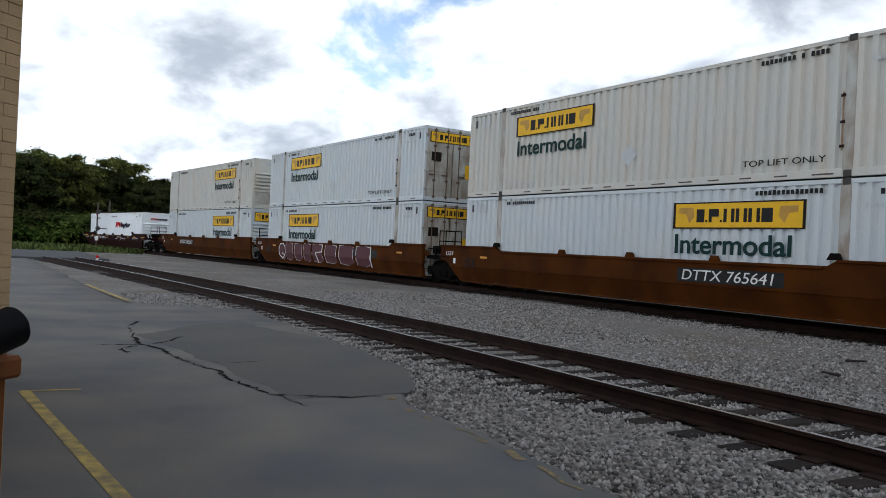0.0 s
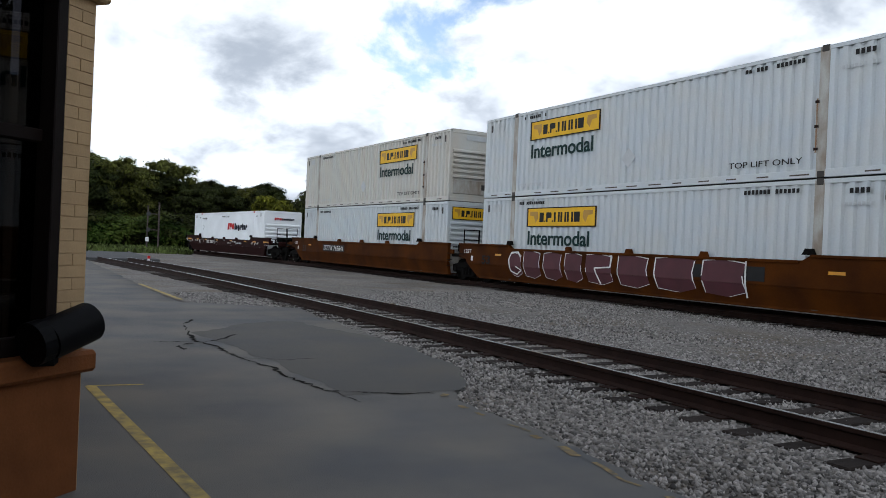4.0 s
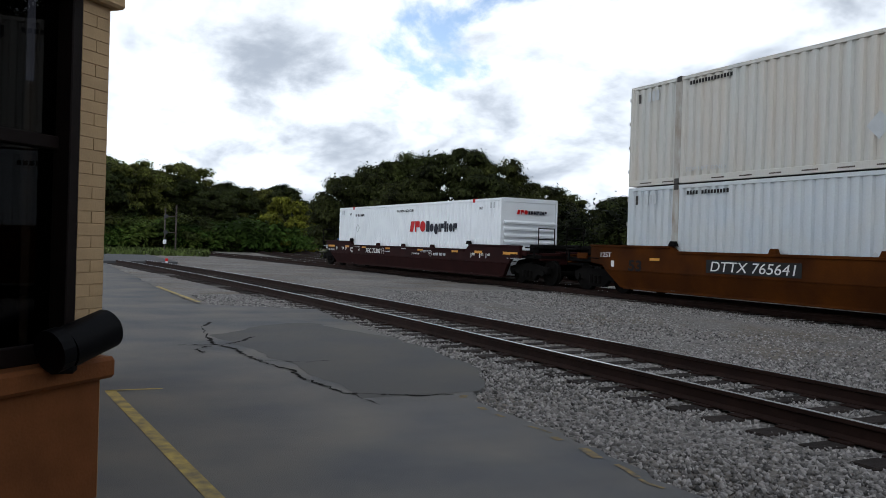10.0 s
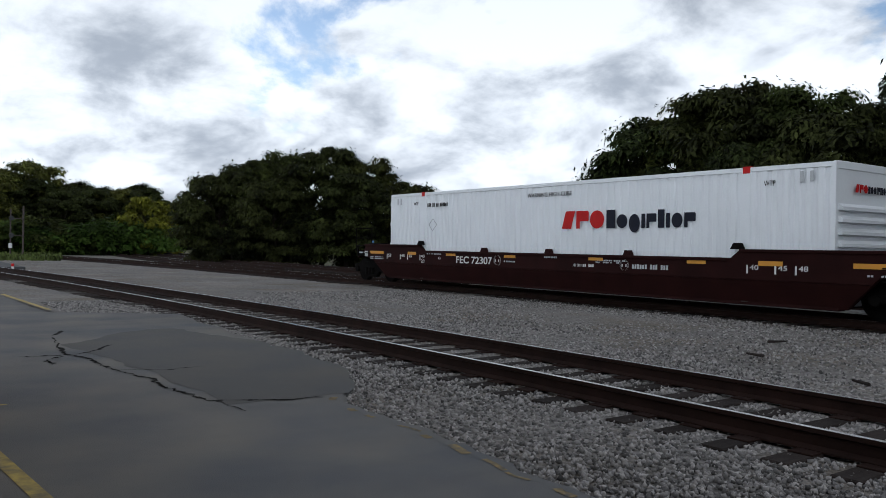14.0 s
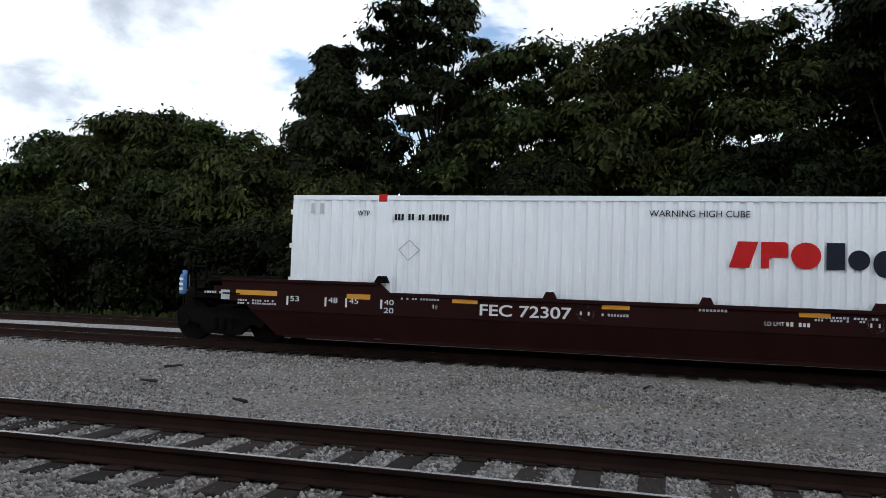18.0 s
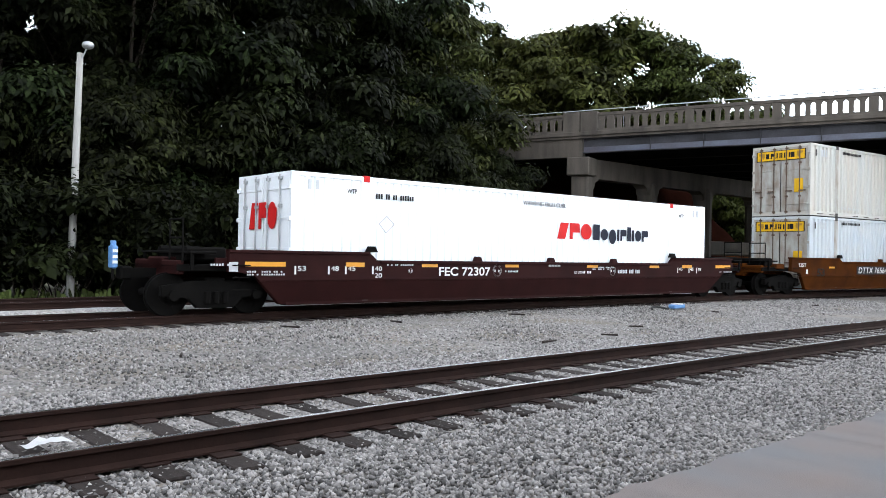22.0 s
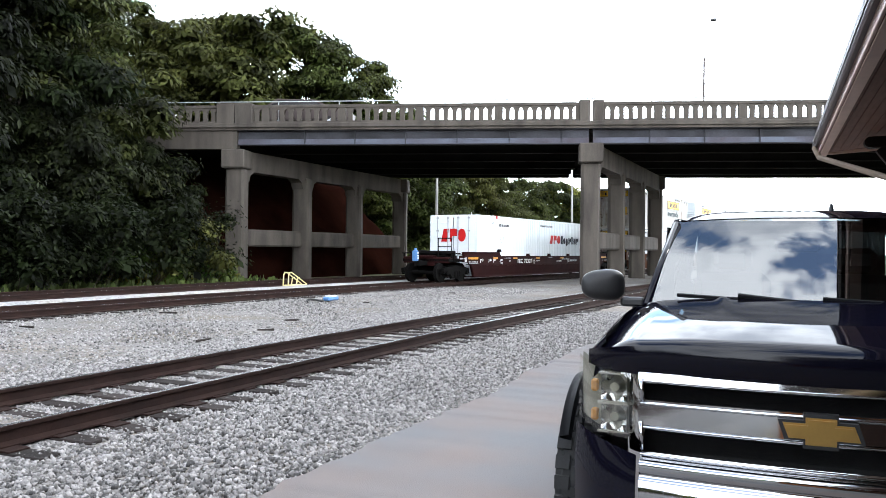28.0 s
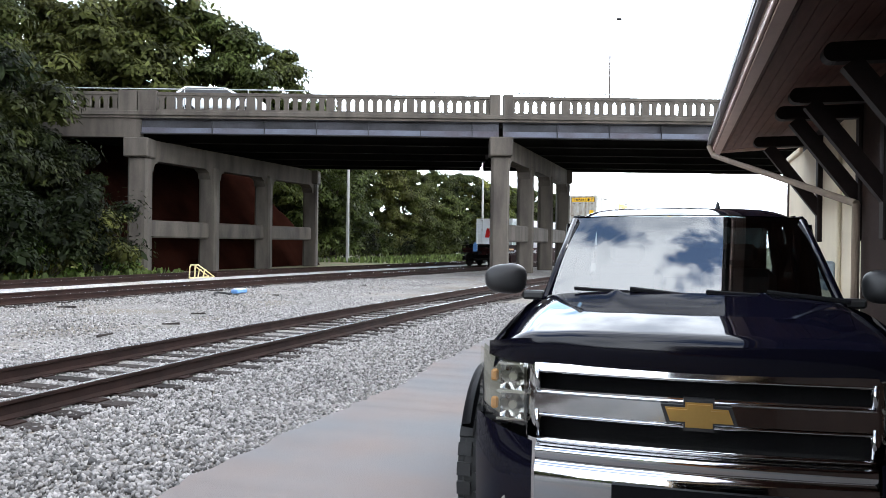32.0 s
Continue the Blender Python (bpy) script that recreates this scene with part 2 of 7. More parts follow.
M = {}
M["asphalt"] = noisy("asphalt", (0.112, 0.114, 0.118), 0.75, var=0.5, scale=0.8, fine=120, bump=0.6, dist=0.01, tint=(0.19, 0.175, 0.15), tint_amt=0.9, spec=0.15)
M["asphalt_patch"] = noisy("patched_asphalt", (0.102, 0.101, 0.1), 0.85, var=0.45, scale=1.0, fine=110, bump=0.5, tint=(0.13, 0.12, 0.105), tint_amt=0.7, spec=0.12)
M["concrete_lot"] = noisy("dusty_asphalt", (0.15, 0.152, 0.155), 0.8, var=0.4, scale=0.7, fine=120, bump=0.5, tint=(0.19, 0.15, 0.13), tint_amt=0.9, spec=0.2)
M["gravel"] = gravel_material("gravel", (0.196, 0.182, 0.167), 24.0)
M["stone"] = noisy("ballast_stone", (0.25, 0.236, 0.224), 0.9, var=0.3, scale=6, fine=40, bump=0.3, island=0.78)
M["pale_ballast"] = gravel_material("pale_ballast", (0.37, 0.365, 0.36), 24.0)
M["earth"] = noisy("earth", (0.16, 0.13, 0.09), 0.95, var=0.4, scale=0.3, fine=12, bump=0.5, tint=(0.07, 0.1, 0.03), tint_amt=0.9, spec=0.15)
# reddish clay taken almost to black for the shade under the bridge
M["clay"] = noisy("shade_dark_clay", (0.014, 0.0048, 0.0032), 0.95, var=0.4, scale=0.6, fine=14, bump=0.5, spec=0.0)
M["rust"] = noisy("rusty_steel", (0.024, 0.0115, 0.0085), 0.85, metal=0.0, var=0.4, scale=3, fine=50, bump=0.25, spec=0.15)
M["rail_top"] = noisy("worn_rail", (0.6, 0.59, 0.58), 0.25, metal=0.9, var=0.2, scale=2, fine=30, bump=0.05)
M["tie"] = noisy("creosoted_wood", (0.033, 0.026, 0.023), 0.9, var=0.4, scale=5, fine=40, bump=0.5, obj=0.3, stretch=(6, 1, 6), spec=0.15)
M["yellow_line"] = noisy("worn_yellow_paint", (0.5, 0.36, 0.08), 0.8, var=0.3, scale=9, fine=60, bump=0.2, tint=(0.14, 0.12, 0.08), tint_amt=0.8)
M["faded_line"] = noisy("faded_edge_paint", (0.3, 0.22, 0.1), 0.85, var=0.4, scale=14, fine=70, bump=0.3, tint=(0.1, 0.1, 0.1), tint_amt=0.95, spec=0.1)
M["crack"] = noisy("crack_filler", (0.016, 0.015, 0.014), 0.95, var=0.3, spec=0.05)
M["box_white"] = noisy("white_container_paint", (0.46, 0.505, 0.535), 0.45, var=0.14, scale=1.2, fine=25, bump=0.04, tint=(0.55, 0.52, 0.45), tint_amt=0.35)
M["box_cream"] = noisy("aged_white_container_paint", (0.46, 0.465, 0.435), 0.5, var=0.18, scale=0.9, fine=22, bump=0.05, tint=(0.5, 0.42, 0.33), tint_amt=0.5, stretch=(2.5, 2.5, 0.3))
M["box_dirty"] = noisy("dirty_aged_white_paint", (0.42, 0.42, 0.39), 0.6, var=0.25, scale=1.6, fine=25, bump=0.08, tint=(0.2, 0.14, 0.095), tint_amt=0.8, stretch=(2, 2, 0.8), spec=0.2)
M["rusty_rod"] = noisy("rusty_lock_rod", (0.14, 0.095, 0.07), 0.75, var=0.4, scale=8, spec=0.15)
M["slot_dirt"] = noisy("slot_dirt", (0.12, 0.1, 0.085), 0.9, var=0.4, scale=9, spec=0.1)
M["rust_streak"] = noisy("rust_stain", (0.22, 0.11, 0.05), 0.8, var=0.4, scale=6, fine=50, bump=0.1, tint=(0.4, 0.34, 0.27), tint_amt=0.8, spec=0.1)
M["box_new"] = noisy("new_white_container_paint", (0.76, 0.79, 0.81), 0.4, var=0.06, scale=1, fine=20, bump=0.03)
M["casting"] = noisy("dark_casting", (0.05, 0.045, 0.04), 0.7, metal=0.3, var=0.3)
M["red"] = noisy("red_paint", (0.5, 0.015, 0.015), 0.5, var=0.15, spec=0.12)
M["navy"] = noisy("navy_vinyl", (0.012, 0.014, 0.025), 0.5, var=0.1, spec=0.12)
M["green"] = noisy("dark_green_vinyl", (0.004, 0.026, 0.024), 0.5, var=0.1, spec=0.12)
M["black"] = noisy("black_vinyl", (0.015, 0.015, 0.015), 0.5, var=0.2, spec=0.12)
M["grey_mark"] = noisy("grey_vinyl", (0.45, 0.47, 0.48), 0.5, var=0.1)
M["mark_yellow"] = noisy("yellow_vinyl", (0.72, 0.42, 0.02), 0.45, var=0.12, scale=3, spec=0.12)
M["reflector"] = noisy("amber_reflective_tape", (0.6, 0.26, 0.01), 0.4, var=0.1)
M["car_maroon"] = noisy("maroon_car_paint", (0.021, 0.0055, 0.005), 0.7, var=0.3, scale=1.5, fine=30, bump=0.08, spec=0.07)
M["car_brown"] = noisy("brown_car_paint", (0.068, 0.0195, 0.0022), 0.75, var=0.45, scale=1.1, fine=30, bump=0.1, tint=(0.026, 0.008, 0.002), tint_amt=0.85, spec=0.05)
M["graffiti"] = noisy("faded_maroon_spray", (0.07, 0.012, 0.019), 0.7, var=0.25, scale=2)
M["undercar"] = noisy("grimy_black_steel", (0.0055, 0.005, 0.0045), 0.9, metal=0.0, var=0.4, scale=4, fine=40, bump=0.2, spec=0.06)
M["white_paint"] = noisy("white_stencil", (0.7, 0.7, 0.68), 0.6, var=0.15)
M["brick_tan"] = noisy("tan_painted_brick", (0.52, 0.36, 0.2), 0.75, var=0.14, scale=6, fine=70, bump=0.3, obj=0.05, spec=0.15)
M["brick_orange"] = noisy("burnt_orange_painted_masonry", (0.2, 0.07, 0.023), 0.75, var=0.25, scale=4, fine=60, bump=0.3, spec=0.15)
M["cream"] = noisy("cream_render", (0.6, 0.52, 0.38), 0.8, var=0.12, scale=1.5, fine=40, bump=0.15)
M["brown_trim"] = noisy("dark_brown_painted_wood", (0.01, 0.0055, 0.0045), 0.6, var=0.3, scale=5, fine=50, bump=0.15, spec=0.15)
M["soffit"] = noisy("brown_soffit_boards", (0.13, 0.062, 0.046), 0.7, var=0.3, scale=2.5, fine=40, bump=0.2, stretch=(1, 8, 8), spec=0.15)
M["fascia"] = noisy("beige_fascia_paint", (0.5, 0.35, 0.29), 0.6, var=0.15, scale=3, fine=40, bump=0.1)
M["gutter"] = noisy("brown_gutter_metal", (0.05, 0.034, 0.03), 0.5, metal=0.2, var=0.2)
M["window_dark"] = sheet_glass("dark_window_glass", (0.1, 0.1, 0.11), 0.025)
M["scroll"] = noisy("ochre_vinyl", (0.42, 0.22, 0.02), 0.5, var=0.2)
# near black stands in for interiors that get little light
M["room_dark"] = noisy("unlit_interior", (0.012, 0.012, 0.012), 0.9, var=0.3)
M["concrete"] = noisy("weathered_concrete", (0.097, 0.084, 0.07), 0.9, var=0.4, scale=0.9, fine=30, bump=0.3, tint=(0.05, 0.043, 0.037), tint_amt=0.95, dist=0.02, spec=0.15, stretch=(1.6, 1.6, 0.4))
# near-black colour stands in for the shade under the bridge deck
M["deck_shade"] = noisy("deck_shade_black", (0.013, 0.012, 0.011), 0.95, var=0.4, scale=0.6, fine=20, bump=0.2, spec=0.1)
M["spout"] = noisy("dull_beige_pipe_paint", (0.2, 0.15, 0.11), 0.6, var=0.2, spec=0.2)
# dark brown that puts the shade under the eaves into the wall
M["wall_darkened"] = noisy("shade_darkened_masonry", (0.025, 0.014, 0.01), 0.8, var=0.25, scale=4, fine=60, bump=0.3, spec=0.1)
M["girder"] = noisy("grey_steel_girder", (0.11, 0.12, 0.15), 0.6, metal=0.2, var=0.35, scale=0.5, fine=12, bump=0.1, tint=(0.06, 0.045, 0.05), tint_amt=0.9, spec=0.15)
# mottled web, kept dark for the shaded band below the cornice
M["girder_web"] = noisy("stained_shade_girder", (0.03, 0.029, 0.031), 0.7, metal=0.2, var=0.4, scale=0.5, fine=12, bump=0.1, tint=(0.1, 0.1, 0.115), tint_amt=0.6, spec=0.12)
M["bark"] = noisy("bark", (0.035, 0.028, 0.022), 0.95, var=0.4, scale=3, fine=25, bump=0.8, stretch=(4, 4, 0.7), spec=0.15)
M["leaf_dark"] = leaf_material("dark_leaves", (0.031, 0.037, 0.011), 0.6)
M["leaf_mid"] = leaf_material("green_leaves", (0.046, 0.053, 0.014))
# near-black copy of the leaves, with the wood's shade in its colour
M["leaf_shaded"] = leaf_material("shaded_green_leaves", (0.0095, 0.0125, 0.004), 0.75)
M["leaf_fir"] = leaf_material("narrow_dark_leaves", (0.018, 0.023, 0.01))
# brighter copy of the leaves, a sunlit look put into the colour
M["leaf_far"] = leaf_material("sunlit_toned_far_leaves", (0.075, 0.088, 0.02), 0.6)
M["leaf_yellow"] = leaf_material("yellowing_leaves", (0.14, 0.13, 0.018))
M["leaf_bush"] = leaf_material("bush_leaves", (0.045, 0.075, 0.014))
M["grass"] = leaf_material("grass_blades", (0.075, 0.095, 0.027))
M["truck_paint"] = noisy("dark_metallic_truck_paint", (0.004, 0.004, 0.009), 0.4, metal=0.0, var=0.06, scale=2, fine=400, bump=0.0, spec=0.0, coat=0.5)
M["chrome"] = noisy("chrome", (0.57, 0.575, 0.585), 0.06, metal=1.0, var=0.03, bump=0.0)
M["brushed"] = noisy("brushed_steel", (0.55, 0.56, 0.58), 0.25, metal=1.0, var=0.06, bump=0.03)
M["gold"] = noisy("gold_emblem", (0.62, 0.4, 0.13), 0.28, metal=0.95, var=0.1, bump=0.05)
M["plastic"] = noisy("black_plastic", (0.015, 0.015, 0.016), 0.45, var=0.2, bump=0.05)
M["lamp_black"] = noisy("black_lamp_enamel", (0.004, 0.004, 0.005), 0.5, var=0.2, bump=0.05, spec=0.1)
M["rubber"] = noisy("tyre_rubber", (0.02, 0.02, 0.02), 0.85, var=0.25, fine=80, bump=0.2)
M["lamp_glass"] = sheet_glass("clear_lamp_lens", (0.93, 0.93, 0.88), 0.16)
M["lamp_silver"] = noisy("lamp_reflector", (0.4, 0.385, 0.34), 0.25, metal=0.5, var=0.1, scale=20, fine=60, bump=0.3)
M["amber"] = noisy("amber_lens", (0.5, 0.25, 0.08), 0.2, var=0.1)
M["screen_glass"] = sheet_glass("windscreen_glass", (0.3, 0.36, 0.36), 0.24)
M["smoked"] = noisy("smoked_acrylic", (0.003, 0.003, 0.007), 0.12, var=0.05, bump=0.0, spec=0.25)
# deep tint stands in for the unlit cab behind these panes
M["dark_glass"] = sheet_glass("dark_cab_glass", (0.06, 0.065, 0.065), 0.08)
M["galv"] = noisy("galvanised_steel", (0.42, 0.43, 0.43), 0.5, metal=0.6, var=0.15)
M["wood_pole"] = noisy("grey_weathered_pole", (0.33, 0.32, 0.3), 0.85, var=0.2, scale=3, fine=40, bump=0.2, stretch=(5, 5, 0.5))
M["blue"] = noisy("faded_blue_paint", (0.1, 0.24, 0.5), 0.5, var=0.2, scale=12)
M["yellow_metal"] = noisy("yellow_painted_metal", (0.62, 0.52, 0.25), 0.5, var=0.2)
M["paper"] = noisy("white_litter", (0.8, 0.8, 0.8), 0.7, var=0.1)
M["road"] = noisy("road_asphalt", (0.06, 0.062, 0.065), 0.85, var=0.25, scale=0.5, fine=60, bump=0.3)
M["grey_box"] = noisy("grey_meter_paint", (0.26, 0.31, 0.36), 0.5, var=0.15)


# ---- mesh helpers ----
def mesh_of(name, bm, material):
    me = bpy.data.meshes.new(name)
    bm.to_mesh(me)
    bm.free()
    if material:
        me.materials.append(material)
    return me


def part(name, bm, material, parent=None, label="", smooth=False):
    """One bmesh (or mesh) as one object under a thing or a part."""
    me = bm if isinstance(bm, bpy.types.Mesh) else mesh_of(name, bm, material)
    if smooth:
        me.polygons.foreach_set("use_smooth", [True] * len(me.polygons))
    ob = new(name, me)
    if parent:
        ob.parent = parent
    if label:
        tagged(ob, label)
    return ob


def empty(name, label, category, m=None, group="", kind=""):
    ob = new(name)
    ob.empty_display_size = 0.2
    if m is not None:
        ob.matrix_basis = m
    return tagged(ob, label, category, group, kind)


def bx(bm, x0, x1, y0, y1, z0, z1, bev=0.0, m=None):
    vs = [bm.verts.new(p) for p in ((x0, y0, z0), (x1, y0, z0), (x1, y1, z0), (x0, y1, z0), (x0, y0, z1), (x1, y0, z1), (x1, y1, z1), (x0, y1, z1))]
    fs = [bm.faces.new([vs[i] for i in q]) for q in ((0, 3, 2, 1), (4, 5, 6, 7), (0, 1, 5, 4), (1, 2, 6, 5), (2, 3, 7, 6), (3, 0, 4, 7))]
    if m is not None:
        bmesh.ops.transform(bm, matrix=m, verts=vs)
    if bev:
        bmesh.ops.bevel(bm, geom=list({e for f in fs for e in f.edges}), offset=bev, segments=1, affect="EDGES")
    return bm


def box(*a, **k):
    return bx(bmesh.new(), *a, **k)


def rod(bm, a, b, r, r2=None, seg=10, cap=True):
    a, b = Vector(a), Vector(b)
    d = b - a
    m = Matrix.Translation((a + b) / 2) @ d.to_track_quat("Z", "Y").to_matrix().to_4x4()
    bmesh.ops.create_cone(bm, cap_ends=cap, segments=seg, radius1=r, radius2=r if r2 is None else r2, depth=d.length, matrix=m)
    return bm


def prism(bm, pts, axis, a, b, bev=0.0):
    """A closed outline in two axes, pushed along the third from a to b."""
    def at(p, s):
        return {"y": (p[0], s, p[1]), "x": (s, p[0], p[1]), "z": (p[0], p[1], s)}[axis]
    lo, hi = [bm.verts.new(at(p, a)) for p in pts], [bm.verts.new(at(p, b)) for p in pts]
    n = len(pts)
    fs = [bm.faces.new(lo), bm.faces.new(hi[::-1])]
    for i in range(n):
        fs.append(bm.faces.new((lo[i], hi[i], hi[(i + 1) % n], lo[(i + 1) % n])))
    bmesh.ops.recalc_face_normals(bm, faces=fs)
    if bev:
        bmesh.ops.bevel(bm, geom=list({e for f in fs[:2] for e in f.edges}), offset=bev, segments=2, affect="EDGES")
    return bm


def grid(bm, nu, nv, fn):
    """A sheet of nu x nv cells through the points fn(u, v), u and v from 0 to 1."""
    vs = [[bm.verts.new(fn(i / nu, j / nv)) for j in range(nv + 1)] for i in range(nu + 1)]
    for i in range(nu):
        for j in range(nv):
            bm.faces.new((vs[i][j], vs[i + 1][j], vs[i + 1][j + 1], vs[i][j + 1]))
    return bm


def raw(name, verts, faces, material):
    me = bpy.data.meshes.new(name)
    me.from_pydata([tuple(v) for v in verts], [], [tuple(f) for f in faces])
    if material:
        me.materials.append(material)
    me.update()
    return me


def quads_mesh(name, V, material, k=4):
    """Many separate k-sided faces from an array (n, k, 3)."""
    V = np.asarray(V, dtype=np.float32)
    n = len(V)
    me = bpy.data.meshes.new(name)
    me.vertices.add(n * k)
    me.vertices.foreach_set("co", V.reshape(-1))
    me.loops.add(n * k)
    me.loops.foreach_set("vertex_index", np.arange(n * k, dtype=np.int32))
    me.polygons.add(n)
    me.polygons.foreach_set("loop_start", np.arange(0, n * k, k, dtype=np.int32))
    me.update(calc_edges=True)
    me.materials.append(material)
    return me


def lettering(name, text, size, m, material, parent, width=None, depth=0.003, shear=0.0, bold=0.0):
    """Raised letters in the built-in font, lying on the plane of m (x along the text, y up)."""
    cu = bpy.data.curves.new(name, "FONT")
    cu.body, cu.size, cu.extrude, cu.shear, cu.offset = text, size, depth, shear, bold
    tmp = new("tmp_text", cu)
    bpy.context.view_layer.update()
    me = bpy.data.meshes.new_from_object(tmp.evaluated_get(bpy.context.evaluated_depsgraph_get()))
    bpy.data.objects.remove(tmp)
    co = np.empty(len(me.vertices) * 3)
    me.vertices.foreach_get("co", co)
    co = co.reshape(-1, 3)
    if width:
        co[:, 0] = (co[:, 0] - co[:, 0].min()) * width / (np.ptp(co[:, 0]) or 1)
    me.vertices.foreach_set("co", co.reshape(-1))
    me.transform(m)
    me.materials.clear()
    me.materials.append(material)
    me.update()
    return part(name, me, material, parent)


# ---- the tracks' lines ----
def near_y(x):
    return 6.577 + 0.00734 * x - 0.00142 * x * x


def train_y(x):
    if x > 37:
        return 16.75 - 0.0021 * 1089 - 0.1386 * (x - 37)
    return 16.75 - (0.00085 if x < 4 else 0.0021) * (x - 4) ** 2


def third_y(x):
    if x > -30:
        return train_y(max(x, -30)) + 3.9 + 0.0
    return train_y(-30) + 3.9 + 0.0017 * (x + 30) ** 2



def fourth_y(x):
    return 17.2 + 0.0013 * (x + 40) ** 2


# ---- ground ----
def build_ground():
    bm = bmesh.new()
    bmesh.ops.create_grid(bm, x_segments=40, y_segments=40, size=1800)
    for v in bm.verts:
        v.co.z = -0.32
    tagged(part("ground", bm, M["earth"]), "bare earth and grass around the rail yard", "ground", kind="structure")

    bm = bmesh.new()
    def gp(u, v):
        x = -130 + 230 * u
        y0 = 1.5
        y1 = min(third_y(x) + 3.0, 34.0)
        y = y0 + (y1 - y0) * v
        return (x, y, -0.2 + 0.03 * noise.noise((x * 0.35, y * 0.35, 0.0)))
    grid(bm, 230, 40, gp)
    tagged(part("gravel_bed", bm, M["gravel"], smooth=True), "grey crushed stone between the tracks", "gravel", kind="structure")


def build_pale_strip():
    bm = bmesh.new()
    def p(u, v):
        x = -24 + 100 * u
        y = train_y(x) + 1.05 + 1.3 * v
        return (x, y, -0.17 + 0.17 * min(1, v * 3.0) - 0.05 * max(0, v - 0.8) * 5 + 0.02 * noise.noise((x * 0.8, y, 0)))
    grid(bm, 200, 10, p)
    tagged(part("pale_ballast_strip", bm, M["pale_ballast"], smooth=True), "pale crushed stone between the two far tracks", "gravel", kind="structure")


def lot_edge(x):
    if x > 3:
        e = 3.1
    elif x > -7:
        e = 3.5
    elif x > -8.6:
        e = 3.5 + (-7 - x) / 1.6 * 0.95
    else:
        e = 4.45 + 0.35 * min(1.0, (-8.6 - x) / 8)
    if x < -17:
        e = 4.72 - 2.12 * min(1.0, (-17 - x) / 1.4) - 0.03 * max(0.0, -18.4 - x)
    return e + 0.14 * noise.noise((x * 1.1, 0.3, 0)) + 0.07 * noise.noise((x * 3.9, 1.3, 0)) + 0.03 * noise.noise((x * 11.0, 2.1, 0))


def build_lot():
    def sheet(x0, x1, name, mat, z, label):
        bm = bmesh.new()
        n = int((x1 - x0) / 0.1)
        def p(u, v):
            x = x0 + (x1 - x0) * u
            ys = (-9.0, -3.0, -0.5, 0.6, 1.4)
            e = lot_edge(x)
            k = v * 6
            y = ys[int(k)] if k < 4.5 else (e if k < 5.5 else e + 0.05)
            zz = z - (0.06 if k > 5.5 else 0)
            return (x, y, zz)
        grid(bm, n, 6, p)
        tagged(part(name, bm, mat, smooth=True), label, "pavement", kind="structure")
    sheet(-46, 1.2, "pavement", M["asphalt"], -0.15, "worn grey asphalt parking lot with a ragged edge")
    sheet(1.2, 60, "pavement", M["concrete_lot"], -0.148, "dusty grey asphalt beside the depot")
    # darker patched area beyond the crack
    bm = bmesh.new()
    def q(u, v):
        x = -14.2 + 6.9 * u
        lo = 2.05 + 0.5 * max(0.0, (x + 12.5) / 5.2) + 0.9 * max(0.0, (-12.6 - x))
        hi = lot_edge(x) + 0.06 - 0.9 * max(0.0, (-11.5 - x) / 3)
        y = lo + max(0.05, hi - lo) * v
        n = noise.noise((x * 1.1, y * 1.1, 5)) + 0.5 * noise.noise((x * 3.7, y * 3.7, 2))
        return (x + 0.25 * n * (1 - u) ** 2, y + 0.16 * n * (1 if v < 0.5 else 0), -0.1475)
    grid(bm, 70, 8, q)
    tagged(part("pavement_patch", bm, M["asphalt_patch"]), "darker patched asphalt beyond the crack", "pavement", kind="structure")
    # crossing road
    bm = box(-62, -46, -30, 5.6, -0.4, -0.06)
    tagged(part("road", bm, M["road"]), "asphalt road crossing the tracks", "road", kind="structure")

# ---- tracks ----
RAIL = [(-0.07, -0.17), (0.07, -0.17), (0.07, -0.155), (0.012, -0.13), (0.012, -0.045), (0.036, -0.035), (0.036, -0.004),
        (0.028, 0.0), (-0.028, 0.0), (-0.036, -0.004), (-0.036, -0.035), (-0.012, -0.045), (-0.012, -0.13), (-0.07, -0.155)]


def rail_mesh(fy, off, x0, x1, step, z=0.0):
    verts, faces, n = [], [], len(RAIL)
    xs = np.arange(x0, x1 + 1e-6, step)
    for x in xs:
        t = Vector((1, (fy(x + 0.1) - fy(x - 0.1)) / 0.2, 0)).normalized()
        nrm = Vector((-t.y, t.x, 0))
        c = Vector((x, fy(x), z)) + nrm * off
        verts += [c + nrm * a + Vector((0, 0, b)) for a, b in RAIL]
    for i in range(len(xs) - 1):
        for j in range(n):
            k = (j + 1) % n
            faces.append((i * n + j, i * n + n + j, i * n + n + k, i * n + k))
    me = raw("rail", verts, faces, M["rust"])
    me.materials.append(M["rail_top"])
    top = [p.index % n in (7,) for p in me.polygons]
    me.polygons.foreach_set("material_index", [1 if q else 0 for q in top])
    return me


def tie_mesh():
    bm = box(-0.11, 0.11, -1.28, 1.28, -0.35, -0.172, bev=0.012)
    return mesh_of("tie", bm, M["tie"])


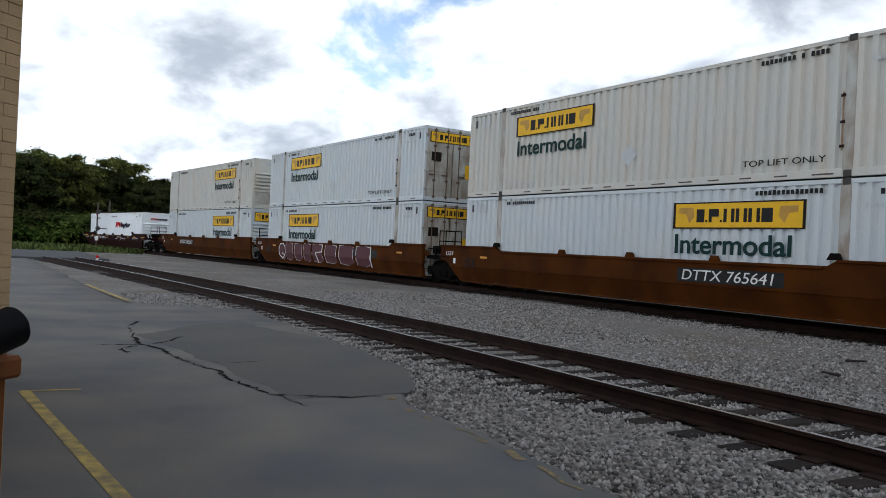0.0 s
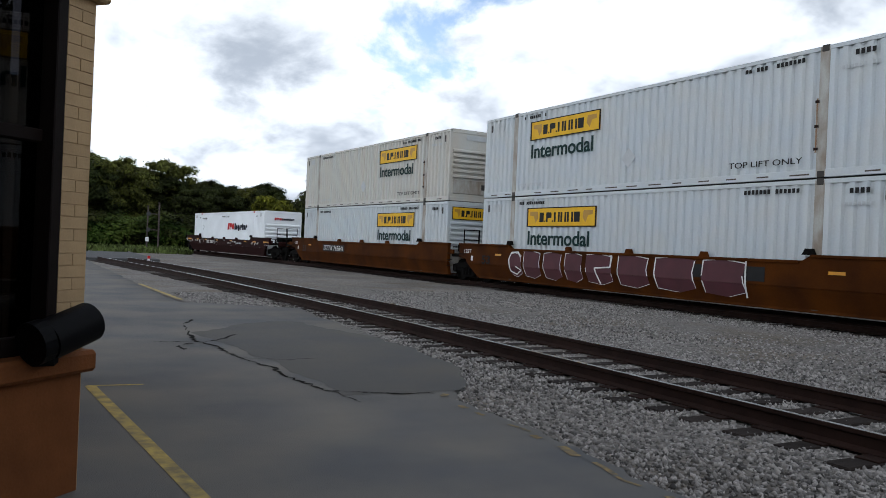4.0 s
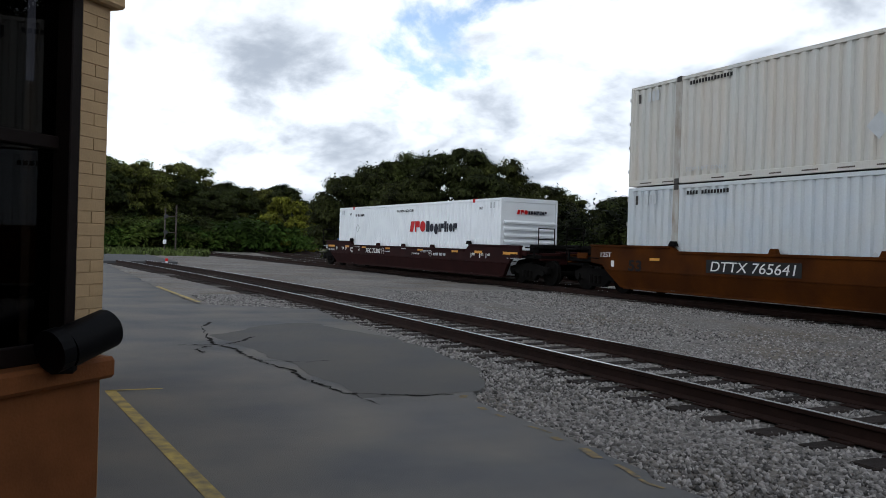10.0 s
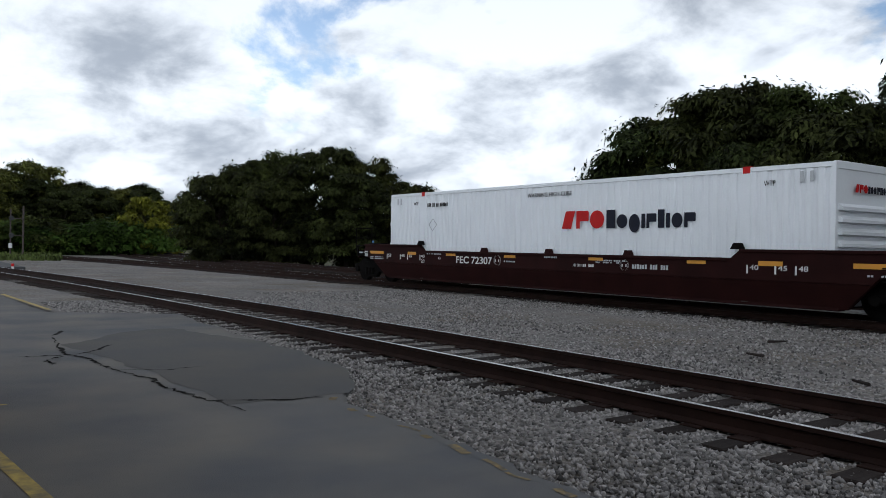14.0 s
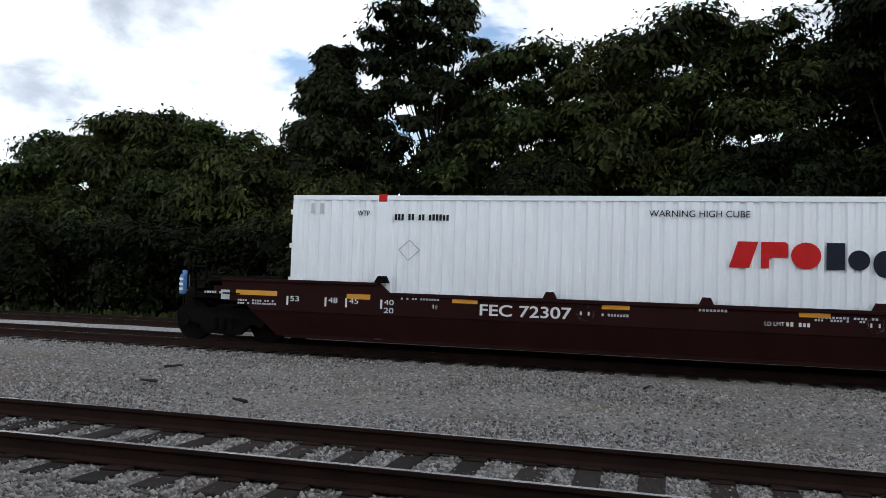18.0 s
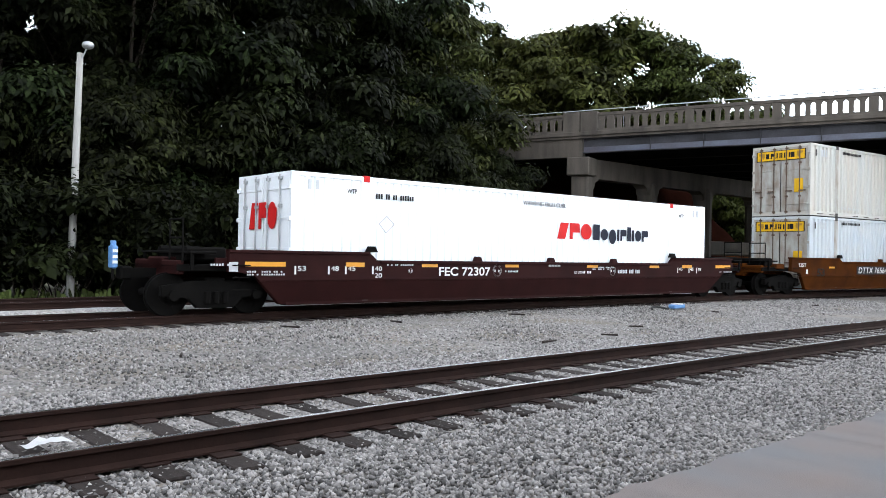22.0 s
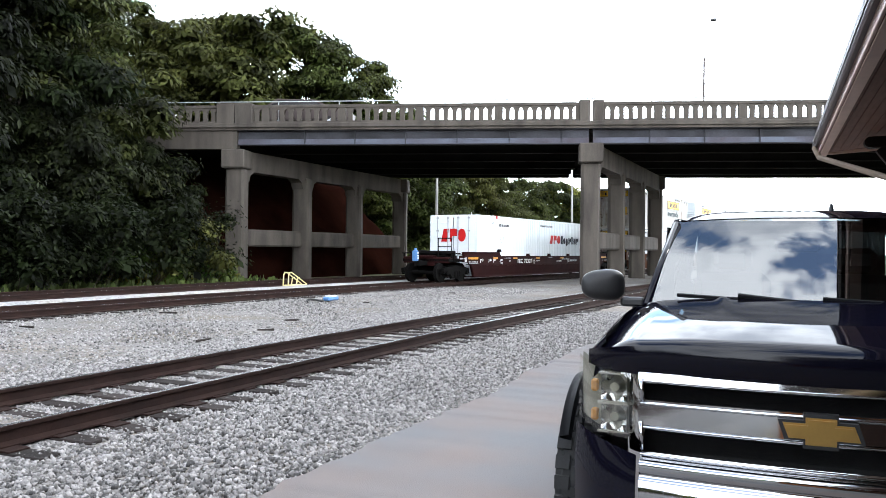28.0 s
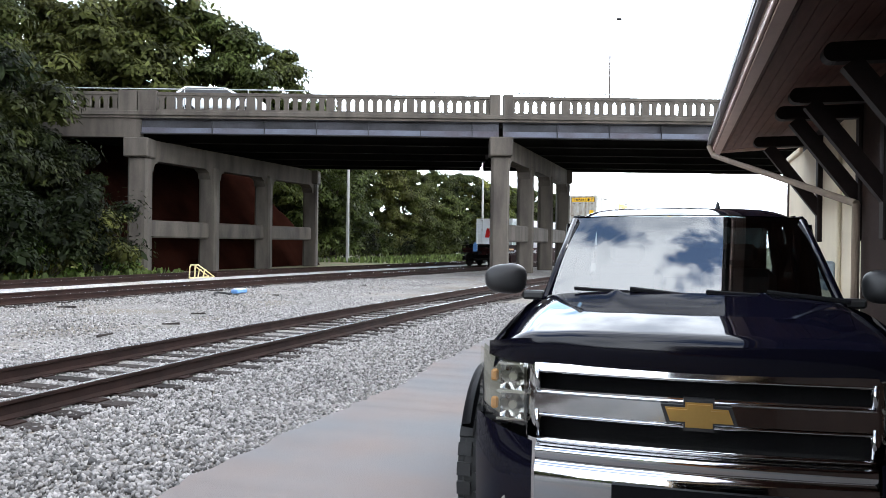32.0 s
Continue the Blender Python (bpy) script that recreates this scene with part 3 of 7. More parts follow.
def build_track(name, fy, x0, x1, label, ties_apart, step=1.0, z=0.0):
    tr = empty(name, label, "railway track", kind="structure")
    for off in (-0.7525, 0.7525):
        part("rail", rail_mesh(fy, off, x0, x1, step, z), None, tr)
    rng = random.Random(5)
    xs = np.arange(x0 + 0.3, x1, 0.52)
    me, plate = tie_mesh(), mesh_of("tie_plate", box(-0.1, 0.1, -0.18, 0.18, -0.173, -0.158, bev=0.004), M["rust"])
    joined = bmesh.new()
    for x in xs:
        a = math.atan((fy(x + 0.1) - fy(x - 0.1)) / 0.2) + rng.uniform(-0.02, 0.02)
        m = Matrix.Translation((x + rng.uniform(-0.03, 0.03), fy(x) + rng.uniform(-0.06, 0.06), z + rng.uniform(-0.012, 0.0))) @ Matrix.Rotation(a, 4, "Z")
        if ties_apart(x):
            t = part("tie", me, None, tr)
            t.matrix_basis = m
            for s in (-0.7525, 0.7525):
                q = part("tie_plate", plate, None, t)
                q.matrix_basis = Matrix.Translation((0, s, 0))
        else:
            bx(joined, -0.11, 0.11, -1.28, 1.28, -0.3, -0.172, m=m)
    if len(joined.verts):
        tagged(part("sleepers", joined, M["tie"], tr), kind="stuff")
    else:
        joined.free()
    return tr


def scatter_stones(name, n, region, zf, size, seed, label):
    """Loose stones as small squashed octahedra, one joined mesh."""
    r = np.random.RandomState(seed)
    P = region(r, n)
    n = len(P)
    base = np.array([(1, 0, 0), (0, 1, 0), (-1, 0, 0), (0, -1, 0), (0, 0, 0.8), (0, 0, -0.8)], float)
    F = np.array([(0, 1, 4), (1, 2, 4), (2, 3, 4), (3, 0, 4), (1, 0, 5), (2, 1, 5), (3, 2, 5), (0, 3, 5)])
    s = size * (0.5 + r.rand(n, 1, 1)) * (0.7 + 0.6 * r.rand(n, 6, 1))
    V = base[None] * s
    ang = r.rand(n, 3) * 6.28
    for ax in range(3):
        c, si = np.cos(ang[:, ax])[:, None], np.sin(ang[:, ax])[:, None]
        a, b = [(1, 2), (0, 2), (0, 1)][ax]
        V[..., a], V[..., b] = V[..., a] * c - V[..., b] * si, V[..., a] * si + V[..., b] * c
    V += np.stack([P[:, 0], P[:, 1], zf(P[:, 0], P[:, 1]) + size * 0.15], 1)[:, None]
    faces = (F[None] + 6 * np.arange(n)[:, None, None]).reshape(-1, 3)
    me = bpy.data.meshes.new(name)
    me.vertices.add(n * 6)
    me.vertices.foreach_set("co", V.reshape(-1).astype(np.float32))
    me.loops.add(len(faces) * 3)
    me.loops.foreach_set("vertex_index", faces.reshape(-1).astype(np.int32))
    me.polygons.add(len(faces))
    me.polygons.foreach_set("loop_start", np.arange(0, len(faces) * 3, 3, dtype=np.int32))
    me.update(calc_edges=True)
    me.materials.append(M["stone"])
    tagged(part(name, me, None), label, "gravel", kind="stuff")


def build_stones():
    def near(r, n):
        x = np.concatenate([r.uniform(-22, 22, n * 2 // 3), r.normal(4, 6, n // 3)])
        y = r.uniform(3.0, 9.2, len(x))
        e = np.array([lot_edge(a) for a in x])
        keep = (y > e + 0.0) | (r.rand(len(x)) < 0.05) & (y > e - 0.5 * r.rand(len(x)) - 0.1)
        c = 6.577 + 0.00734 * x - 0.00142 * x * x
        keep &= (np.abs(np.abs(y - c) - 0.7525) > 0.09)
        on_tie = (np.abs(((x + 45 - 0.3 + 0.26) % 0.52) - 0.26) < 0.13) & (np.abs(y - c) < 1.3)
        keep &= ~on_tie | (r.rand(len(x)) < 0.3)
        return np.stack([x, y], 1)[keep]
    scatter_stones("ballast_stones", 190000, near, lambda x, y: -0.2 + 0.0 * x, 0.0215, 3, "loose grey ballast stones along the near track")
    def far(r, n):
        x, y = r.uniform(-24, 34, n), r.uniform(9.2, 15.6, n)
        return np.stack([x, y], 1)
    scatter_stones("ballast_stones", 60000, far, lambda x, y: -0.2 + 0.0 * x, 0.022, 4, "loose grey ballast stones between the tracks")


# ---- train ----
def emblem_blocks(name, parent, m, size, material, widths, h, gap, tall=None, forms=None):
    """A company emblem as plain shapes of its colour (blocks, ovals, notched and slanted blocks), each a part of its own."""
    tall, forms = tall or {}, forms or {}
    total = sum(widths) + gap * (len(widths) - 1)
    k = size / total
    x = 0
    for i, w in enumerate(widths):
        lo, hi = tall.get(i, (0, h))
        a, b = x * k, (x + w) * k
        c, t = (a + b) / 2, 0.3 * (b - a)
        form = forms.get(i, "block")
        bm = bmesh.new()
        if form == "oval":
            n = 20
            prism(bm, [(c + (b - a) / 2 * math.cos(2 * math.pi * q / n), (lo + hi) / 2 + (hi - lo) / 2 * math.sin(2 * math.pi * q / n)) for q in range(n)], "z", 0, 0.004)
        elif form == "notched":
            mid = lo + 0.42 * (hi - lo)
            prism(bm, [(a, lo), (a + t, lo), (a + t, mid), (b - 0.1 * t, mid), (b, mid + 0.2 * t), (b, hi - 0.3 * t), (b - 0.3 * t, hi), (a, hi)], "z", 0, 0.004)
        elif form == "slanted":
            prism(bm, [(a, lo), (b - t, lo), (b, hi), (a + t, hi)], "z", 0, 0.004)
        elif form == "posts":
            for p, q in ((a, a + t), (b - t, b)):
                prism(bm, [(p, lo), (q, lo), (q, hi), (p, hi)], "z", 0, 0.004)
        else:
            prism(bm, [(a, lo), (b, lo), (b, hi), (a, hi)], "z", 0, 0.004)
        bmesh.ops.transform(bm, matrix=m, verts=bm.verts)
        part(name, bm, material, parent)
        x += w + gap


def side_plane(x, z, y=-1.30):
    """Lettering plane on the near side of a car or container."""
    return Matrix.Translation((x, y, z)) @ Matrix.Rotation(radians(90), 4, "X")


def end_plane(y, z, x, left=True):
    r = Matrix.Rotation(radians(-90 if left else 90), 4, "Z") @ Matrix.Rotation(radians(90), 4, "X")
    return Matrix.Translation((x, y, z)) @ r


def corrugated(x0, x1, y, z0, z1, pitch, depth):
    """A wall sheet with upright trapezoid ribs, outer face at y (towards -y)."""
    verts, faces = [], []
    xs = []
    n = max(1, int(round((x1 - x0) / pitch)))
    p = (x1 - x0) / n
    for i in range(n):
        a = x0 + i * p
        xs += [(a, 0), (a + 0.42 * p, 0), (a + 0.55 * p, depth), (a + 0.87 * p, depth)]
    xs.append((x1, 0))
    for x, d in xs:
        verts += [(x, y + d, z0), (x, y + d, z1)]
    for i in range(len(xs) - 1):
        faces.append((2 * i, 2 * i + 2, 2 * i + 3, 2 * i + 1))
    return verts, faces


def build_container(name, label, mat, z0, doors="rear", pitch=0.29, depth=0.06, cast="casting"):
    """A 53-foot box: 16.15 x 2.6 x 2.9 m; its rear end at x = 0."""
    Lc, W, Hc = 16.15, 1.30, 2.90
    c = empty(name, label, "shipping container", group="containers on the train")
    old = cast == "casting"
    door_mat, rod_mat = (M["box_dirty"], M["rusty_rod"]) if old else (mat, M["galv"])
    zb, zt = z0, z0 + Hc
    for s in (-1, 1):
        segs = ((0.12, 1.86), (2.10, 14.05), (14.29, 16.03))
        V, F = [], []
        for a, b in segs:
            v, f = corrugated(a, b, -W + 0.012, zb + 0.17, zt - 0.09, pitch if s < 0 else 1.0, depth)
            F += [tuple(i + len(V) for i in q) for q in f]
            V += v
        me = raw("side_panel", V, F, mat)
        o = part("side_panel", me, mat, c)
        if s > 0:
            o.matrix_basis = Matrix.Diagonal((1, -1, 1, 1))
        y0, y1 = sorted((s * W, s * (W - 0.08)))
        part("top_rail", box(0, Lc, y0, y1, zt - 0.1, zt, bev=0.008), mat, c)
        part("bottom_rail", box(0, Lc, y0, y1, zb, zb + 0.18, bev=0.008), mat, c)
        for x in (0.0, 1.86, 14.05, Lc - 0.12):
            w = 0.12 if x in (0.0, Lc - 0.12) else 0.24
            part("post", box(x, x + w, *sorted((s * (W + 0.003), s * (W - 0.09))), zb + 0.02, zt - 0.02, bev=0.006), door_mat if old and w > 0.2 else mat, c)
        for x in (1.9, 14.09):
            for z in (zb - 0.01, zt - 0.13):
                part("corner_casting", box(x, x + 0.18, *sorted((s * (W + 0.012), s * (W - 0.12))), z, z + 0.15, bev=0.01), M[cast if z > zb else "casting"], c, "dark steel corner casting" if cast == "casting" else "")
    part("roof", box(0.02, Lc - 0.02, -W + 0.03, W - 0.03, zt - 0.05, zt - 0.012), mat, c)
    part("floor_panel", box(0.02, Lc - 0.02, -W + 0.1, W - 0.1, zb + 0.05, zb + 0.16), M["casting"], c)
    dx = 0.0 if doors == "rear" else Lc
    sg = -1 if doors == "rear" else 1
    # door end
    for s in (-1, 1):
        d = part("door", box(dx - 0.02 if sg > 0 else dx - 0.0, dx + 0.0 if sg > 0 else dx + 0.02, *sorted((s * 0.02, s * (W - 0.1))), zb + 0.16, zt - 0.1, bev=0.006), door_mat, c)
        for z in (zb + 0.45, zb + 1.15, zb + 1.85, zb + 2.5):
            part("door_rib", box(*sorted((dx + sg * 0.0, dx + sg * 0.018)), *sorted((s * 0.1, s * (W - 0.14))), z, z + 0.05, bev=0.004), door_mat, d)
        for y in (0.28, 0.86):
            part("lock_rod", rod(bmesh.new(), (dx + sg * 0.05, s * y, zb + 0.08), (dx + sg * 0.05, s * y, zt - 0.06), 0.02, seg=8), rod_mat, d, "upright lock rod")
            part("lock_handle", box(*sorted((dx + sg * 0.04, dx + sg * 0.075)), *sorted((s * (y - 0.03), s * (y + 0.26))), zb + 0.98, zb + 1.03), rod_mat, d)
            for z in (zb + 0.12, zb + 0.75, zb + 2.1, zt - 0.18):
                part("rod_keeper", box(*sorted((dx + sg * 0.0, dx + sg * 0.07)), *sorted((s * (y - 0.05), s * (y + 0.05))), z, z + 0.07), rod_mat, d)
        for z in (zb + 0.4, zb + 1.1, zb + 1.8, zb + 2.5):
            part("hinge", box(*sorted((dx + sg * 0.0, dx + sg * 0.05)), *sorted((s * (W - 0.13), s * (W + 0.005))), z, z + 0.1, bev=0.01), door_mat, d)
    for z in (zb, zt - 0.12):
        part("end_sill", box(*sorted((dx, dx - sg * 0.1)), -W + 0.08, W - 0.08, z, z + (0.16 if z == zb else 0.12), bev=0.008), mat, c)
    # front end: ribs across
    fx = Lc - dx
    fs = -sg
    part("end_panel", box(*sorted((fx - fs * 0.04, fx - fs * 0.02)), -W + 0.1, W - 0.1, zb + 0.1, zt - 0.1), mat, c)
    nr = 6 if old else 5
    for i in range(nr):
        z = zb + 0.95 + i * (0.205 if old else 0.245)
        part("end_rib", prism(bmesh.new(), [(fx - fs * 0.03, z), (fx + fs * 0.075, z + 0.012), (fx + fs * 0.075, z + 0.075), (fx - fs * 0.03, z + 0.15)], "y", -W + 0.14, W - 0.14), mat, c)
    part("end_plate", box(*sorted((fx - fs * 0.03, fx + fs * 0.012)), -W + 0.2, W - 0.2, zb + 0.3, zb + 0.86, bev=0.01), door_mat, c)
    for z in (zb, zt - 0.14):
        part("end_sill", box(*sorted((fx - fs * 0.1, fx)), -W + 0.08, W - 0.08, z, z + 0.16, bev=0.008), mat, c)
    return c


def bars(bm, x, z, w, h, n, seed=1):
    """A row of small upright bars where a marking cannot be read."""
    r = random.Random(seed)
    k = w / n
    for i in range(n):
        if r.random() < 0.12:
            continue
        bx(bm, x + i * k, x + i * k + k * 0.68, -0.002, 0.002, z, z + h * (0.85 + 0.15 * r.random()))
    return bm


def small_marking(c, x, z, w, h, n, seed, mat="black", y=-1.305):
    bm = bars(bmesh.new(), x, z, w, h, n, seed)
    bmesh.ops.translate(bm, verts=bm.verts, vec=(0, y, 0))
    return tagged(part("marking", bm, M[mat], c), kind="stuff")


def yellow_sign(c, x, z, w, h, y=-1.306, plane=None):
    """The haulier's yellow panel with its name as dark blocks."""
    pl = plane if plane is not None else side_plane(x, z, y)
    bm = box(0, w, 0, h, 0, 0.004)
    bmesh.ops.transform(bm, matrix=pl, verts=bm.verts)
    s = part("sign_panel", bm, M["mark_yellow"], c, "yellow company panel")
    b = bmesh.new()
    for q in ((0, w, 0, 0.025 * h * 2), (0, w, h * 0.95, h), (0, 0.02 * w, 0, h), (0.98 * w, w, 0, h)):
        bx(b, *q, 0.0042, 0.007)
    bmesh.ops.transform(b, matrix=pl, verts=b.verts)
    part("sign_border", b, M["brown_trim"], s)
    for x0, sg in ((0.05 * w, 1), (0.95 * w, -1)):
        sc = prism(bmesh.new(), [(x0, h * 0.8), (x0 + sg * 0.12 * w, h * 0.8), (x0 + sg * 0.13 * w, h * 0.45), (x0 + sg * 0.09 * w, h * 0.2), (x0 + sg * 0.06 * w, h * 0.55), (x0, h * 0.6)], "z", 0.0042, 0.006)
        bmesh.ops.transform(sc, matrix=pl, verts=sc.verts)
        part("sign_scroll", sc, M["scroll"], s)
    emblem_blocks("sign_block", s, pl @ Matrix.Translation((0.2 * w, 0.24 * h, 0.0045)), 0.58 * w, M["black"],
                  (0.8, 0.2, 1.0, 0.2, 1.05, 1.05, 1.05, 1.0), 0.5 * h, 0.13, tall={1: (0, 0.09 * h), 3: (0, 0.09 * h)}, forms={2: "notched", 4: "posts", 5: "posts", 6: "posts"})
    return s


def stains(c, z0, seed, aged):
    """Dirty slots along the bottom rail, and on an aged box the rusty latch bar by its lift post."""
    r = random.Random(seed)
    grime = bmesh.new()
    for k in range(17):
        x = 0.5 + 0.92 * k
        if abs(x - 2.0) > 0.5 and abs(x - 14.2) > 0.5:
            w, q = r.uniform(0.3, 0.52), z0 + r.uniform(0.055, 0.065)
            prism(grime, [(x, q), (x + w, q), (x + w, q + 0.035), (x, q + 0.03)], "y", -1.304, -1.3005)
    tagged(part("rail_slot", grime, M["slot_dirt"], c), kind="stuff")
    if aged:
        for x in (14.02,):
            part("latch_bar", box(x, x + 0.03, -1.325, -1.303, z0 + 0.55, z0 + 1.75), M["rust_streak"], c, "rusty latch bar")
            for z in (z0 + 0.6, z0 + 1.1, z0 + 1.65):
                part("latch_clip", box(x - 0.03, x + 0.06, -1.33, -1.303, z, z + 0.06), M["rust"], c)


def dress_haulier(c, z0, sign_x, sign_dz, seed, doors):
    zt = z0 + 2.9
    stains(c, z0, seed + 9, z0 > 1)
    yellow_sign(c, sign_x, z0 + sign_dz, 3.7, 0.64)
    lettering("wordmark", "Intermodal", 0.66, side_plane(sign_x + 0.08, z0 + sign_dz - 0.6, -1.306), M["green"], c, width=3.3, bold=0.012)
    lettering("notice", "TOP LIFT ONLY", 0.2, side_plane(11.6, z0 + 0.34, -1.306), M["black"], c, width=2.1)
    lettering("notice", "TOP LIFT ONLY", 0.16, side_plane(2.3, z0 + 0.3, -1.306), M["grey_mark"], c, width=1.5)
    small_marking(c, 2.4, zt - 0.28, 1.5, 0.11, 14, seed)
    small_marking(c, 12.0, zt - 0.28, 1.7, 0.11, 15, seed + 1)
    small_marking(c, 14.9, zt - 0.34, 0.5, 0.12, 4, seed + 2)
    small_marking(c, 14.6, zt - 0.6, 0.9, 0.09, 9, seed + 3, "grey_mark")
    small_marking(c, 0.75, zt - 0.5, 0.5, 0.3, 3, seed + 4, "grey_mark")
    for x in (0.35, 15.7):
        part("marker_plate", box(x, x + 0.09, -1.31, -1.3, zt - 0.5, zt - 0.24), M["casting"], c)
    prism_pts = [(7.6, z0 + 0.9), (7.9, z0 + 0.6), (8.2, z0 + 0.9), (7.9, z0 + 1.2)]
    part("placard_holder", prism(bmesh.new(), prism_pts, "y", -1.306, -1.302), M["grey_mark"], c)
    dx = 0.0 if doors == "rear" else 16.15
    sg = -1 if doors == "rear" else 1
    if doors == "rear":
        yellow_sign(c, 0, 0, 2.2, 0.42, plane=end_plane(1.1, zt - 0.62, dx - 0.024, True))
        part("decal", box(dx - 0.026, dx - 0.022, -1.0, -0.62, z0 + 0.95, z0 + 1.5), M["mark_yellow"], c)
        if z0 < 1:
            yellow_sign(c, 0, 0, 2.2, 0.52, plane=end_plane(-1.1, zt - 0.72, 16.17, False))
        else:
            part("decal", box(16.16, 16.164, -0.55, 0.45, zt - 0.4, zt - 0.2), M["grey_mark"], c)
            for q, k in ((0.25, 0.3), (0.7, 0.18)):
                part("vent_plate", box(16.16, 16.175, q, q + k, z0 + 0.5, z0 + 0.72), M["casting"], c)
    else:
        yellow_sign(c, 0, 0, 2.2, 0.42, plane=end_plane(-1.1, zt - 0.62, dx + 0.024, False))
        part("decal", box(dx + 0.022, dx + 0.026, 0.6, 0.95, z0 + 0.95, z0 + 1.5), M["mark_yellow"], c)
        part("decal", box(dx + 0.022, dx + 0.026, -1.0, -0.55, z0 + 1.55, z0 + 1.9), M["brown_trim"], c)


WELL = 0.21


def build_bogie(parent, x):
    """One two-axle truck; returns its wheelsets, to be turned as the car rolls."""
    out = []
    for s in (-1, 1):
        bm = bmesh.new()
        y0, y1 = sorted((s * 0.98, s * 1.14))
        prism(bm, [(x - 1.15, 0.42), (x - 1.15, 0.62), (x - 0.5, 0.72), (x + 0.5, 0.72), (x + 1.15, 0.62), (x + 1.15, 0.42), (x + 0.6, 0.36), (x + 0.4, 0.16), (x - 0.4, 0.16), (x - 0.6, 0.36)], "y", y0, y1, bev=0.015)
        sf = part("side_frame", bm, M["undercar"], parent)
        for dx in (-0.2, 0.0, 0.2):
            part("spring", rod(bmesh.new(), (x + dx, s * 1.16, 0.26), (x + dx, s * 1.16, 0.5), 0.07, seg=8), M["undercar"], sf)
        for dx in (-0.9, 0.9):
            part("bearing_cap", rod(bmesh.new(), (x + dx, s * 1.1, 0.43), (x + dx, s * 1.2, 0.43), 0.11, seg=10), M["undercar"], sf)
    part("bolster", box(x - 0.22, x + 0.22, -1.1, 1.1, 0.46, 0.78, bev=0.03), M["undercar"], parent)
    for dx in (-0.9, 0.9):
        bm = bmesh.new()
        rod(bm, (0, -1.0, 0), (0, 1.0, 0), 0.085, seg=10)
        for s in (-1, 1):
            rod(bm, (0, s * 0.70, 0), (0, s * 0.83, 0), 0.43, seg=26)
            rod(bm, (0, s * 0.685, 0), (0, s * 0.715, 0), 0.455, seg=26)
            rod(bm, (0, s * 0.83, 0), (0, s * 0.845, 0), 0.2, seg=14)
            for k in range(4):
                a = k * math.pi / 2
                rod(bm, (0.3 * math.cos(a), s * 0.825, 0.3 * math.sin(a)), (0.3 * math.cos(a), s * 0.842, 0.3 * math.sin(a)), 0.06, seg=8)
        w = part("wheelset", bm, M["undercar"], parent, "steel wheelset on its axle")
        out.append((w, x + dx))
    return out


